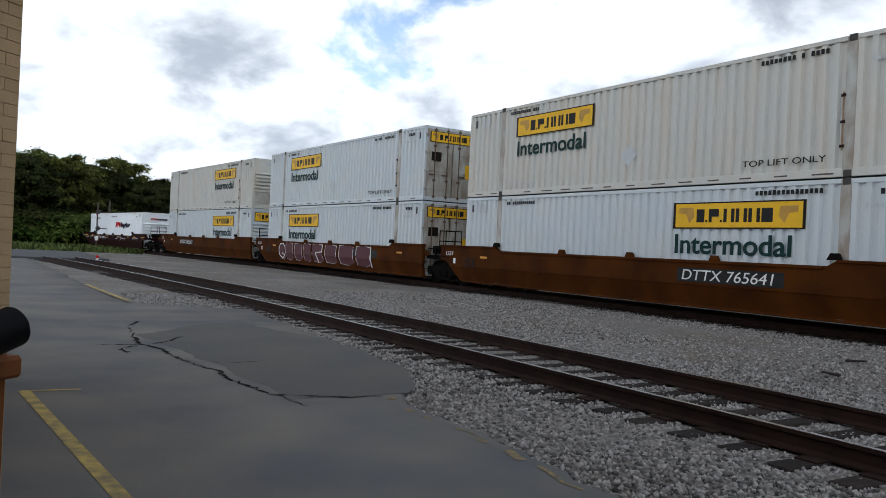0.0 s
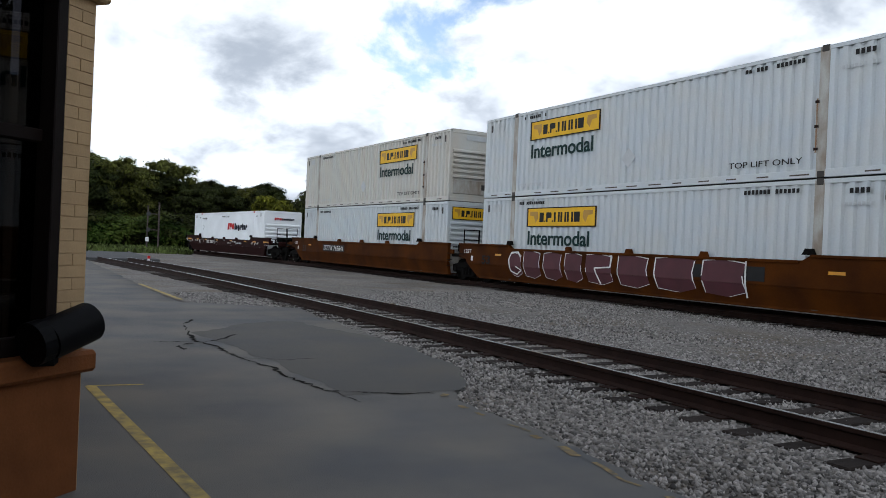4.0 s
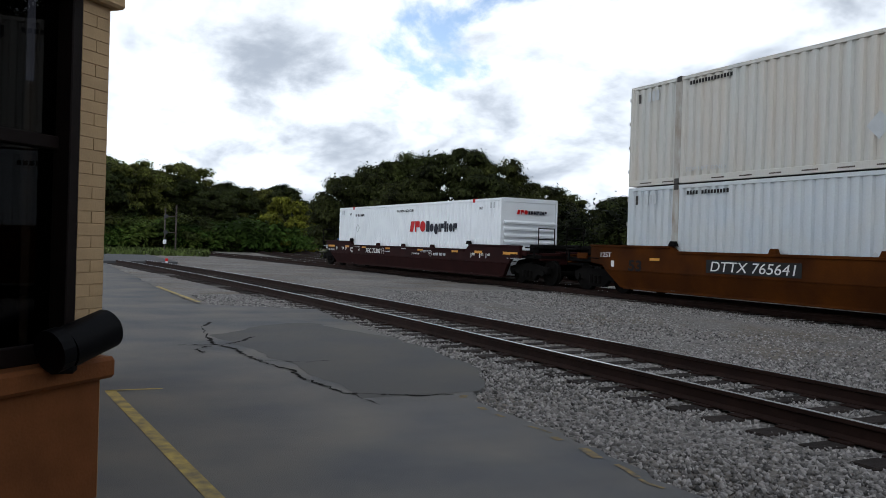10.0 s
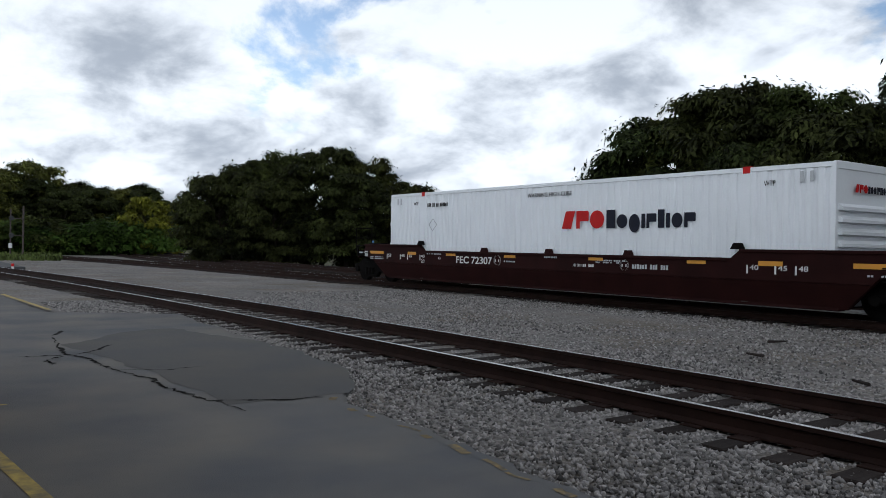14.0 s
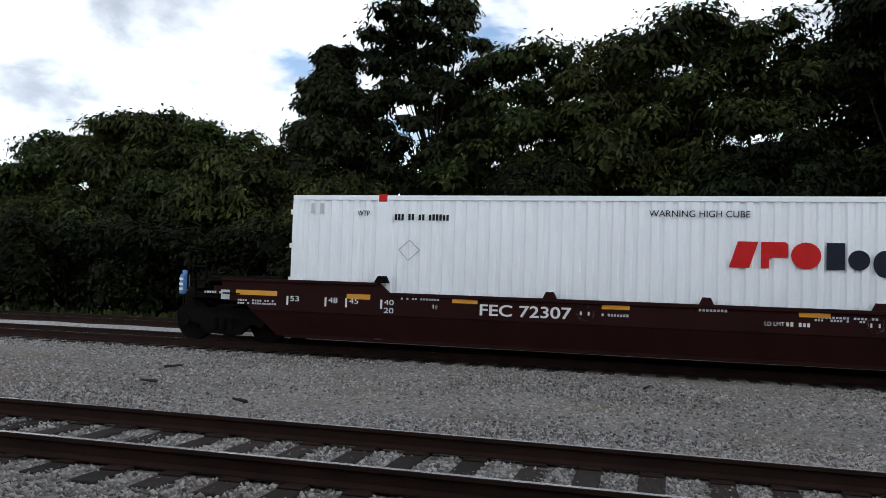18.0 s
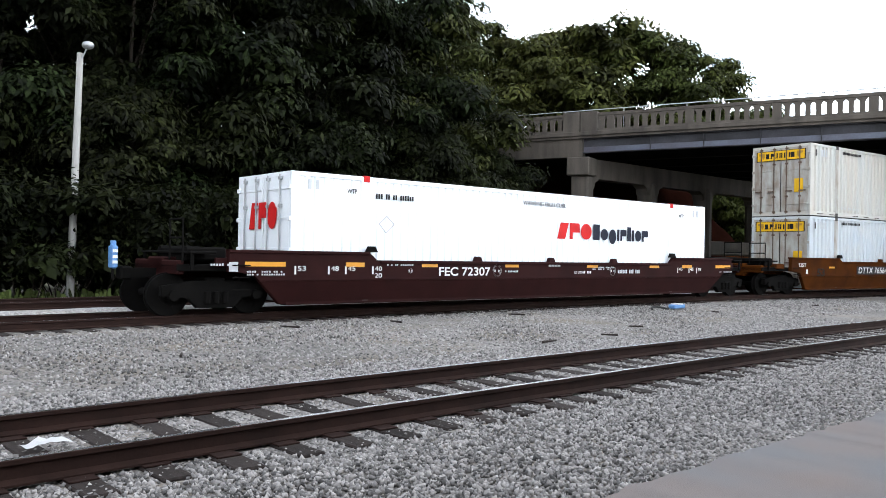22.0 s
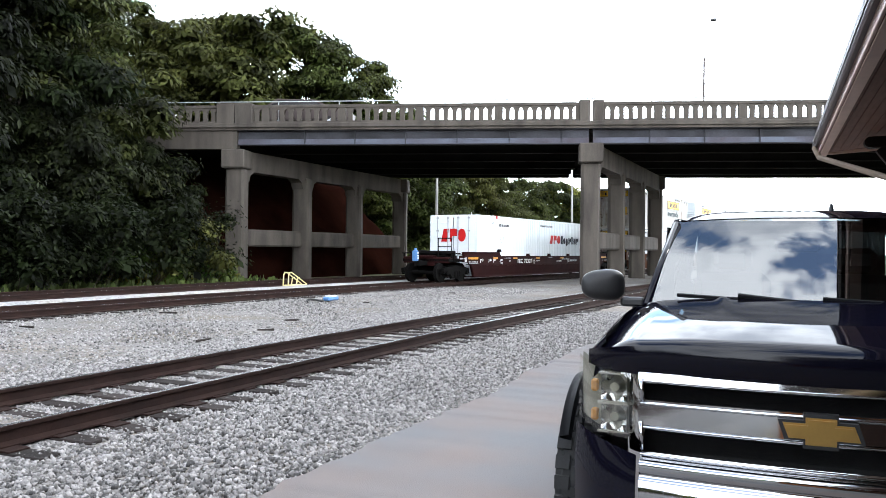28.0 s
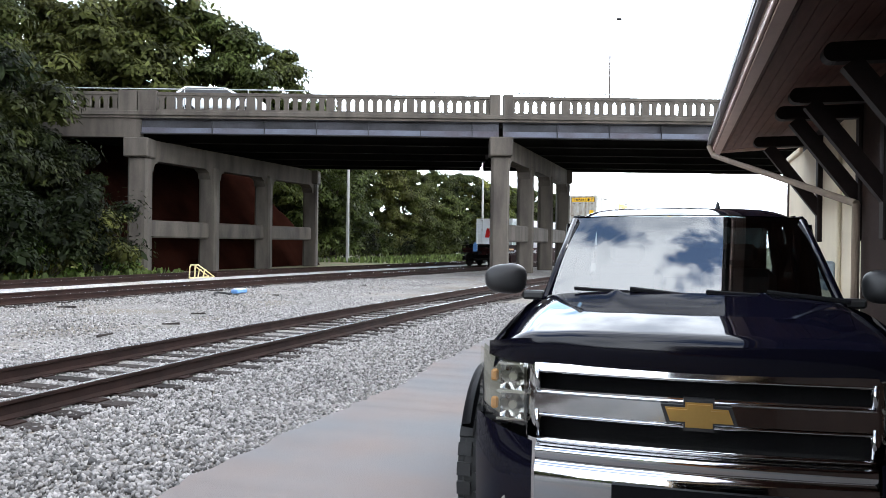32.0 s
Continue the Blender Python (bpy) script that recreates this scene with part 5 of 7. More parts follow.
def build_eaves():
    z = 3.4
    x0, x1 = -3.6, 17.0
    ye = -0.52
    roof = empty("eaves", "deep brown roof overhang with gutter and timber brackets", "roof", pose(12, -0.08, 0, rz=0.6) @ pose(-12, 0, 0), kind="structure")
    part("soffit", prism(bmesh.new(), [(ye + 0.03, z - 0.06), (-2.2, z + 0.1), (-2.2, z + 0.16), (ye + 0.03, z)], "x", x0, x1), M["soffit"], roof)
    for k in range(12):
        y = ye - 0.06 - 0.14 * k
        part("soffit_board", prism(bmesh.new(), [(y, z - 0.068 + 0.09 * (0.03 + 0.14 * k)), (y - 0.132, z - 0.068 + 0.09 * (0.162 + 0.14 * k)), (y - 0.132, z - 0.05 + 0.09 * (0.162 + 0.14 * k)), (y, z - 0.05 + 0.09 * (0.03 + 0.14 * k))], "x", x0, x1 - 0.1), M["soffit"], roof)
    part("fascia", box(x0, x1, ye, ye + 0.03, z - 0.1, z + 0.12, bev=0.006), M["fascia"], roof, "beige fascia board")
    gt = bmesh.new()
    prism(gt, [(ye + 0.032, z + 0.02), (ye + 0.08, z + 0.02), (ye + 0.1, z + 0.05), (ye + 0.1, z + 0.1), (ye + 0.032, z + 0.1)], "x", x0, x1 + 0.02)
    part("gutter", gt, M["gutter"], roof, "brown metal gutter")
    part("gutter_lip", box(x0, x1 + 0.02, ye + 0.102, ye + 0.112, z + 0.075, z + 0.11), M["gutter"], roof)
    part("roof_slope", prism(bmesh.new(), [(ye + 0.1, z + 0.15), (-5.4, z + 2.4), (-5.4, z + 2.5), (ye + 0.1, z + 0.2)], "x", x0, x1 + 0.05), M["gutter"], roof, "dark roof covering")
    part("roof_slope", prism(bmesh.new(), [(-5.4, z + 2.4), (-10.4, z + 0.2), (-10.4, z + 0.3), (-5.4, z + 2.5)], "x", x0, x1 + 0.05), M["gutter"], roof)
    part("end_board", prism(bmesh.new(), [(ye + 0.03, z - 0.1), (-2.2, z + 0.0), (-2.2, z + 0.2), (ye + 0.03, z + 0.15)], "x", x1 - 0.03, x1), M["fascia"], roof)
    part("soffit_edge", box(x0, x1 - 0.04, ye - 0.13, ye - 0.002, z - 0.118, z - 0.1, bev=0.004), M["fascia"], roof, "beige board along the soffit's edge")
    for x in (1.1, 4.6, 8.1, 10.3, 11.6, 14.7):
        br = part("bracket", box(x - 0.1, x + 0.1, -2.12, -1.16, z - 0.26, z - 0.08, bev=0.02), M["brown_trim"], roof, "dark timber roof bracket")
        nose = bmesh.new()
        rod(nose, (x - 0.095, -1.16, z - 0.17), (x + 0.095, -1.16, z - 0.17), 0.088, seg=16)
        part("bracket_nose", nose, M["brown_trim"], br)
        strut = bmesh.new()
        bx(strut, -0.08, 0.08, -0.09, 0.09, 0, 1.38, m=Matrix.Translation((x, -2.14, z - 1.36)) @ Matrix.Rotation(radians(-37), 4, "X"))
        part("bracket_strut", strut, M["brown_trim"], br)
        part("bracket_post", box(x - 0.11, x + 0.11, -2.196, -2.07, z - 1.85, z - 0.08, bev=0.02), M["brown_trim"], br)
    # slanting downspout from the gutter's end to the wall
    dp = bmesh.new()
    rod(dp, (16.6, ye + 0.06, z), (16.4, ye - 0.02, z - 0.2), 0.05, seg=10)
    rod(dp, (16.4, ye - 0.02, z - 0.2), (11.35, -2.1, 2.02), 0.05, seg=10)
    rod(dp, (11.35, -2.1, 2.02), (11.35, -2.1, 0.0), 0.05, seg=10)
    tagged(part("downspout", dp, M["spout"], None), "beige downspout slanting from the gutter to the wall", "drain pipe")
    # cream wall towards the depot's far end
    wing = empty("wing_wall", "cream rendered wing of the depot", "wall", kind="structure")
    part("wall_panel", box(11.55, 19.0, -9.0, -2.2, -0.15, 3.3), M["cream"], wing)
    part("wall_frieze", box(11.55, 17.05, -2.5, -2.203, 3.3, 3.55), M["brown_trim"], wing)
    part("wall_cap", box(17.1, 19.1, -9.1, -2.14, 3.3, 3.42, bev=0.02), M["cream"], wing)
    part("corner_trim", box(19.0, 19.07, -2.3, -2.16, -0.15, 3.3), M["gutter"], wing)
    mb = empty("electric_meter", "grey electric meter box on the cream wall", "meter", pose(13.5, -2.14, 1.03))
    part("meter_case", box(-0.17, 0.17, -0.06, 0.1, -0.22, 0.22, bev=0.03), M["grey_box"], mb)
    part("meter_dial", rod(bmesh.new(), (0, 0.1, 0.05), (0, 0.16, 0.05), 0.1, seg=16), M["grey_box"], mb)
    cd = bmesh.new()
    rod(cd, (12.9, -2.16, -0.1), (12.9, -2.16, 3.25), 0.035, seg=8)
    tagged(part("conduit", cd, M["cream"]), "painted conduit on the wall", "pipe")

# ---- road bridge ----
def build_bridge():
    # local x runs along the bridge (away from the depot), local y across it (away from the viewer)
    O = Vector((42.0, 0.0, 0.0))
    ax = Vector((-0.29, 0.957, 0)).normalized()
    B = Matrix.Translation(O) @ Matrix.Rotation(math.atan2(ax.y, ax.x), 4, "Z") @ Matrix.Diagonal((1, -1, 1, 1))
    W = 19.0
    x0, x1 = -34.0, 52.0
    xL, xR = 27.2, 9.15
    br = empty("road_bridge", "weathered concrete road bridge with arched balustrade", "bridge", kind="structure")
    def put(name, bm, mat, parent=br, label=""):
        bmesh.ops.transform(bm, matrix=B, verts=bm.verts)
        bmesh.ops.recalc_face_normals(bm, faces=bm.faces)
        return part(name, bm, mat, parent, label)
    put("deck", box(x0, x1, 0.1, W, 7.55, 7.8), M["concrete"])
    # underside of the deck, its shade put into the colour
    put("deck_soffit", box(x0, x1, 0.5, W - 0.4, 7.3, 7.55), M["deck_shade"])
    put("cornice", box(x0, x1, -0.18, 0.35, 7.62, 7.84, bev=0.02), M["concrete"])
    put("cornice", box(x0, x1, -0.08, 0.3, 7.5, 7.62), M["concrete"])
    # girders between the bents, the inner ones coloured black for the deck's shade
    for a, b in ((xR + 0.1, xL - 0.1), (x0, xR - 0.1)):
        for y in (0.25, 4.0, 8.0, 12.0, 16.0, 18.6):
            g = bmesh.new()
            bx(g, a, b, y - 0.012, y + 0.012, 6.98 if y < 1 else 6.78, 7.5)
            bx(g, a, b, y - 0.2, y + 0.2, 6.74, 6.78)
            bx(g, a, b, y - 0.2, y + 0.2, 7.46, 7.5)
            if y < 1:
                for k in range(int((b - a) / 2.6)):
                    bx(g, a + 1.3 + k * 2.6, a + 1.33 + k * 2.6, y - 0.15, y, 6.78, 7.46)
            if y < 1:
                put("girder_plate", box(a, b, y - 0.05, y - 0.014, 6.78, 7.06, bev=0.01), M["girder"], br, "grey steel plate along the girder's foot")
            put("girder", g, M["girder_web"] if y < 1 else M["deck_shade"], br, "stained steel girder, web darkened for the shade below the cornice" if y < 1 else "inner steel girder, coloured near black for the shade under the deck")
    put("end_span_beam", box(xL - 0.1, x1, 0.05, 0.5, 6.55, 7.62), M["concrete"])
    put("end_span_slab", box(xL - 0.1, x1, 0.5, W - 0.4, 7.1, 7.4), M["deck_shade"])
    # balustrade: posts, rail, upright balusters with arched heads
    zb, zt = 7.84, 8.78
    for a, b, near in ((xR + 0.35, xL - 0.5, True), (xL + 0.5, x1, True), (x0, xR - 0.35, True)):
        put("handrail", box(a, b, -0.05, 0.2, zt - 0.16, zt, bev=0.015), M["concrete"])
        put("kerb_rail", box(a, b, -0.04, 0.18, zb, zb + 0.12), M["concrete"])
        n = int(abs(b - a) / 0.44)
        k = (b - a) / n
        arch = [(0.0, 0.0), (0.15, 0.0), (0.15, 0.44), (0.19, 0.53), (0.27, 0.6), (0.0, 0.6)]
        bal = bmesh.new()
        prism(bal, [(-0.11, 0.0), (0.11, 0.0), (0.11, 0.46), (0.14, 0.54), (0.22, 0.62), (0.22, 0.68), (-0.22, 0.68), (-0.22, 0.62), (-0.14, 0.54), (-0.11, 0.46)], "y", -0.01, 0.15)
        me = mesh_of("baluster", bal, M["concrete"])
        big = mesh_of("panel_post", box(-0.2, 0.2, -0.03, 0.17, 0.0, 0.68), M["concrete"])
        for i in range(n):
            o = part("baluster" if i % 9 else "panel_post", me if i % 9 else big, None, br)
            o.matrix_basis = B @ Matrix.Translation((a + (i + 0.5) * k, 0, zb + 0.115))
    for x in (xR - 0.33, xR + 0.33, xL - 0.48, xL + 0.48):
        w = 0.26 if x < 20 else 0.46
        put("end_post", box(x - w, x + w, -0.16, 0.3, zb - 0.2, zt + 0.08, bev=0.03), M["concrete"])
    put("far_parapet", box(x0, x1, W - 0.2, W, zb, zt), M["concrete"])
    # pipe rail above the parapet
    pr = bmesh.new()
    rod(pr, (x0, 0.6, zt + 0.28), (x1, 0.6, zt + 0.28), 0.025, seg=6)
    for k in range(26):
        rod(pr, (x0 + 1.5 + k * 3.2, 0.6, zb), (x0 + 1.5 + k * 3.2, 0.6, zt + 0.28), 0.022, seg=6)
    put("pipe_rail", pr, M["galv"], br, "thin metal pipe rail")
    # bents: columns stand along the track direction
    Binv = B.inverted()
    tx = (Binv.to_3x3() @ Vector((1, -0.03, 0))).normalized()
    for bent, (bxx, top) in enumerate(((xL, 6.5), (xR, 6.74), (-9.0, 6.74))):
        base = Vector((bxx, 0.35, 0))
        cols = [base + tx * d for d in (0.0, 5.9, 11.8, 18.2)]
        for i, c in enumerate(cols):
            col = bmesh.new()
            wd, hd = (0.5, 0.42) if bent == 0 else (0.46, 0.42)
            bx(col, c.x - wd, c.x + wd, c.y - hd, c.y + hd, -0.4, top - 0.9, bev=0.12)
            put("column", col, M["concrete"], br, "square concrete column")
            if i in (0, 3):
                put("cap_block", box(c.x - wd - 0.12, c.x + wd + 0.12, c.y - hd - 0.3, c.y + hd + 0.1, top - 0.95, top, bev=0.06), M["concrete"])
        ang = math.atan2(tx.y, tx.x)
        R = Matrix.Translation(base) @ Matrix.Rotation(ang, 4, "Z")
        capb = bmesh.new()
        # cap beam with rounded haunches over each bay
        pts = [(0, top - 0.02), (18.2, top - 0.02)]
        low = []
        for d0, d1 in ((11.8, 18.2), (5.9, 11.8), (0.0, 5.9)):
            low += [(d1 - 0.5, top - 1.6), (d1 - 0.62, top - 1.25), (d1 - 0.95, top - 1.05), (d0 + 0.95, top - 1.05), (d0 + 0.62, top - 1.25), (d0 + 0.5, top - 1.6)]
        prism(capb, pts + [(18.2, top - 1.6)] + low + [(0, top - 1.6)], "y", -0.38, 0.38)
        bmesh.ops.transform(capb, matrix=R, verts=capb.verts)
        put("cap_beam", capb, M["concrete"])
        for d0, d1 in ((0.0, 5.9), (5.9, 11.8), (11.8, 18.2)):
            st = box(d0 + 0.4, d1 - 0.4, -0.3, 0.3, 1.55, 2.45, bev=0.08)
            bmesh.ops.transform(st, matrix=R, verts=st.verts)
            put("tie_beam", st, M["concrete"])
    # clay bank under the end span, its foot parallel to the tracks; its colour holds the shade
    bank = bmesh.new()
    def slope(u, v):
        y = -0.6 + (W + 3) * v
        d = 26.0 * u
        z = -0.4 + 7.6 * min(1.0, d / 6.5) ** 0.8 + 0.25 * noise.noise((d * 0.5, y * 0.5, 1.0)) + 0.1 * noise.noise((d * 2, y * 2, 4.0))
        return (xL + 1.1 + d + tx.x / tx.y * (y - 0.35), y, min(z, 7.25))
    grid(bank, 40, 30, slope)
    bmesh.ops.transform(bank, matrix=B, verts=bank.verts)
    tagged(part("clay_bank", bank, M["clay"]), "bare reddish clay bank, coloured near black for the shade under the bridge", "bank", kind="structure")
    # lamp post on the bridge
    lp = empty("street_lamp", "thin dark street lamp standing on the bridge", "street lamp", Matrix.Translation((60.5, 5.35, 7.8)))
    part("pole", rod(bmesh.new(), (0, 0, 0), (0, 0, 7.6), 0.085, 0.06, seg=8), M["gutter"], lp)
    part("arm", rod(bmesh.new(), (0, 0, 7.55), (0.2, -0.5, 10.3), 0.022, seg=6), M["galv"], lp)
    part("lamp_head", box(0.12, 0.38, -0.8, -0.4, 10.22, 10.4, bev=0.05), M["plastic"], lp)
    return B


def build_bridge_car(B, label, paint, lift=0.0):
    """A passing car: only its upper half shows over the parapet."""
    c = empty("car", label, "car", group="cars on the bridge")
    prof = [(-2.3, 0.4), (2.3, 0.4), (2.35, 0.9), (2.0, 1.12), (1.2, 1.2), (0.55, 1.55), (-1.6, 1.62), (-2.15, 1.25), (-2.3, 1.1)]
    part("body", prism(bmesh.new(), prof, "y", -0.85, 0.85, bev=0.08), paint, c)
    part("side_window", prism(bmesh.new(), [(0.9, 1.24), (0.45, 1.5), (-1.5, 1.53), (-1.85, 1.27)], "y", -0.862, 0.862), M["window_dark"], c)
    for x in (-1.4, 1.35):
        for s in (-1, 1):
            w = part("wheel", rod(bmesh.new(), (x, s * 0.7, 0.33), (x, s * 0.88, 0.33), 0.33, seg=18), M["rubber"], c)
            part("rim", rod(bmesh.new(), (x, s * 0.87, 0.33), (x, s * 0.89, 0.33), 0.2, seg=12), M["brushed"], w)
    return c


# ---- parked pickup ----
def build_pickup():
    t = empty("pickup_truck", "glossy black parked pickup truck facing the viewer", "truck", pose(3.62, -0.07, -0.15, rz=1.6))
    P, CH = M["truck_paint"], M["chrome"]
    def sm(bm, name, mat, parent=t, label=""):
        return part(name, bm, mat, parent, label, smooth=True)
    def nose(y):
        """How far the front sweeps back towards the corners."""
        a = abs(y)
        return 0.02 + 0.05 * (a / 0.7) ** 2 + (0.9 * (a - 0.7) ** 2 if a > 0.7 else 0) + (3.0 * (a - 0.85) ** 2 if a > 0.85 else 0)
    def hood_z(x, y):
        a = abs(y)
        z = 1.185 + 0.135 * (1 - (1 - min(1, x / 1.3)) ** 1.6) - 0.012 * (a / 0.9) ** 2 - 0.09 * max(0, (a - 0.72) / 0.2) ** 2
        z += 0.012 * (1 / (1 + math.exp((a - 0.6 - 0.05 * x) * 25)))
        z += 0.02 * math.exp(-((a - 0.36 - 0.04 * x) / 0.03) ** 2) * min(1, max(0, (x - 0.7) * 2))
        z += 0.005 / (1 + math.exp((a - 0.37) * 60)) * min(1, max(0, (x - 0.2) * 1.1))
        if x < 0.12:
            z -= 0.06 * ((0.12 - x) / 0.12) ** 2
        return z
    sm(grid(bmesh.new(), 34, 60, lambda u, v: (nose(-0.92 + 1.84 * v) + (1.3 - nose(-0.92 + 1.84 * v)) * u, -0.92 + 1.84 * v, hood_z(1.28 * u, -0.92 + 1.84 * v))), "hood", P)
    sm(grid(bmesh.new(), 6, 40, lambda u, v: (nose(-0.95 + 1.9 * v) - 0.045 - 0.03 * math.sin(u * 2.2) * (1 - (abs(v - 0.5) * 2) ** 4) + 0.06 * (abs(v - 0.5) * 2) ** 8, -0.95 + 1.9 * v, 1.05 + 0.03 * (abs(v - 0.5) * 2) ** 2 + (0.14 - 0.075 * (abs(v - 0.5) * 2) ** 5) * u)), "hood_deflector", M["smoked"], t, "smoked bug deflector along the hood edge")
    def arch_outline(x0, x1, z0, cx, r, top):
        n = 16
        return [(x0, z0)] + [(cx + r * math.cos(math.pi - math.pi * i / n), max(z0, 0.42 + r * math.sin(math.pi * i / n))) for i in range(n + 1)] + [(x1, z0)] + top
    for s in (-1, 1):
        # fender skin, curving in towards the hood and the front corner
        def fen(u, v, s=s):
            x = 0.3 + 1.32 * u
            zt = hood_z(x, 0.86) - 0.005
            z = 0.42 + (zt - 0.42) * v
            arch = 0.42 + math.sqrt(max(0, 0.5 ** 2 - (x - 0.85) ** 2))
            z = max(z, min(arch, zt - 0.02))
            y = 1.02 - 0.11 * max(0, (v - 0.75) / 0.25) ** 2 - 0.1 * max(0, (0.45 - x) / 0.3) ** 2
            return (x, s * y, z)
        sm(grid(bmesh.new(), 40, 24, fen), "fender", P)
        sm(grid(bmesh.new(), 20, 3, lambda u, v, s=s: (0.85 + (0.54 - 0.08 * v) * math.cos(2.6 * u), s * (1.03 + 0.11 * math.sin(math.pi * min(1.0, 0.15 + 0.7 * v))), 0.42 + (0.54 - 0.08 * v) * math.sin(2.6 * u))), "arch_flare", M["lamp_black"])
        part("wheel_well", box(0.38, 1.34, *sorted((s * 0.5, s * 0.72)), 0.3, 1.0), M["plastic"], t)
        part("door", prism(bmesh.new(), [(1.63, 0.4), (2.75, 0.4), (2.75, 1.25), (1.63, 1.25)], "y", *sorted((s * 0.82, s * 0.985)), bev=0.03), P, t)
        part("rear_door", prism(bmesh.new(), [(2.76, 0.4), (3.75, 0.4), (3.75, 1.25), (2.76, 1.25)], "y", *sorted((s * 0.82, s * 0.985)), bev=0.03), P, t)
        part("bed_side", prism(bmesh.new(), arch_outline(3.78, 5.75, 0.45, 4.55, 0.52, [(5.75, 1.28), (3.78, 1.28)]), "y", *sorted((s * 0.82, s * 0.985)), bev=0.03), P, t)
        # headlight: a swept clear lens over a silver housing with two bowls
        def lamp(u, v, back, s=s):
            y = 0.735 + 0.262 * u
            return (nose(y) - 0.03 + back - 0.012 * math.sin(math.pi * v), s * y, 0.785 + 0.05 * u * u + 0.285 * v)
        hl = sm(grid(bmesh.new(), 8, 8, lambda u, v: lamp(u, v, 0.0)), "headlight", M["lamp_glass"], t, "clear stacked headlight")
        sm(grid(bmesh.new(), 8, 8, lambda u, v: lamp(u, v, 0.085)), "headlight_housing", M["lamp_silver"], hl)
        for z in (0.865, 0.995):
            cav = grid(bmesh.new(), 6, 10, lambda u, v, z=z: (nose(0.76 + 0.11 * v) - 0.012 + 0.06 * math.sin(math.pi * u) * math.sin(math.pi * v), s * (0.757 + 0.118 * v), z - 0.058 + 0.116 * u))
            sm(cav, "lamp_cavity", CH, hl)
            part("cavity_rim", box(nose(0.8) - 0.02, nose(0.8) + 0.0, *sorted((s * 0.755, s * 0.885)), z - 0.066, z - 0.058), M["lamp_silver"], hl)
            part("bulb", rod(bmesh.new(), (nose(0.815) + 0.0, s * 0.815, z), (nose(0.815) + 0.05, s * 0.815, z), 0.02, seg=12), M["lamp_silver"], hl)
            part("amber_marker", box(nose(0.9) - 0.012, nose(0.9) + 0.02, *sorted((s * 0.892, s * 0.925)), z - 0.03, z + 0.025, bev=0.008), M["amber"], hl)
            part("lens_divider", box(nose(0.72) - 0.01, nose(0.72) + 0.06, *sorted((s * 0.75, s * 0.88)), z + 0.06, z + 0.068), M["lamp_silver"], hl)
        # mirrors
        mb = bmesh.new()
        bmesh.ops.create_uvsphere(mb, u_segments=28, v_segments=16, radius=1)
        for q in mb.verts:
            e = [math.copysign(abs(a) ** 0.72, a) for a in q.co]
            q.co = (1.79 + 0.085 * e[0] - 0.03 * e[1] * s, s * 1.165 + 0.135 * e[1], 1.375 + 0.1 * e[2] * (1 - 0.1 * s * e[1]))
        mr = sm(mb, "door_mirror", M["plastic"], t, "black rounded door mirror")
        part("mirror_arm", box(1.76, 1.84, *sorted((s * 0.9, s * 1.05)), 1.24, 1.3, bev=0.015), M["plastic"], mr)
        for cx in (0.85, 4.55):
            wb = bmesh.new()
            yy = s * 1.04
            rod(wb, (cx, yy - 0.13, 0.4), (cx, yy + 0.13, 0.4), 0.4, seg=40)
            bmesh.ops.bevel(wb, geom=[e for e in wb.edges if any(len(f.verts) > 8 for f in e.link_faces)], offset=0.045, segments=3, affect="EDGES")
            w = part("wheel", wb, M["rubber"], t, "chunky black tyre")
            part("rim", rod(bmesh.new(), (cx, yy - s * 0.02, 0.4), (cx, yy + s * 0.135, 0.4), 0.24, seg=24), M["brushed"], w)
            tr = bmesh.new()
            for k in range(26):
                a = 2 * math.pi * k / 26
                for q, tw in ((-0.085, 0.0), (0.0, 0.12), (0.085, 0.0)):
                    bx(tr, -0.033, 0.033, -0.036, 0.036, 0.39, 0.414, m=Matrix.Translation((cx, yy + q, 0.4)) @ Matrix.Rotation(a + tw, 4, "Y"))
            part("tread", tr, M["rubber"], w)
        part("fog_lamp", rod(bmesh.new(), (0.02, s * 0.8, 0.42), (0.08, s * 0.8, 0.42), 0.06, seg=16), M["lamp_silver"], t, "round clear fog lamp")
        part("side_window", prism(bmesh.new(), [(1.78, 1.27), (2.2, 1.76), (3.45, 1.78), (3.6, 1.27)], "y", *sorted((s * 0.80, s * 0.806))), M["dark_glass"], t)
        for a, b, r in (((1.45, 0.845, 1.27), (2.13, 0.738, 1.775), 0.028), ((2.72, 0.84, 1.25), (2.72, 0.74, 1.83), 0.045), ((3.72, 0.84, 1.25), (3.55, 0.74, 1.83), 0.06)):
            sm(rod(bmesh.new(), (a[0], s * a[1], a[2]), (b[0], s * b[1], b[2]), r, seg=10), "pillar", P)
        # body-coloured bumper corners
        sm(grid(bmesh.new(), 12, 8, lambda u, v, s=s: (nose(0.7 + 0.3 * u) - 0.11 + 0.12 * u - 0.025 * math.sin(math.pi * v), s * (0.7 + 0.32 * u), 0.3 + (0.44 + 0.06 * u) * v)), "bumper_corner", P)
        sm(grid(bmesh.new(), 6, 8, lambda u, v, s=s: (nose(1.0) + 0.01 + 0.12 * u, s * (1.02 + 0.01 * u), 0.3 + (0.5 - 0.06 * u) * v)), "bumper_return", P)
        sm(grid(bmesh.new(), 10, 6, lambda u, v, s=s: (nose(0.66 + 0.09 * v) - 0.05 + 0.05 * v * v + 0.012 * (2 * u - 1) ** 2, s * (0.672 + 0.075 * v), 0.735 + 0.345 * u)), "grille_end", CH)
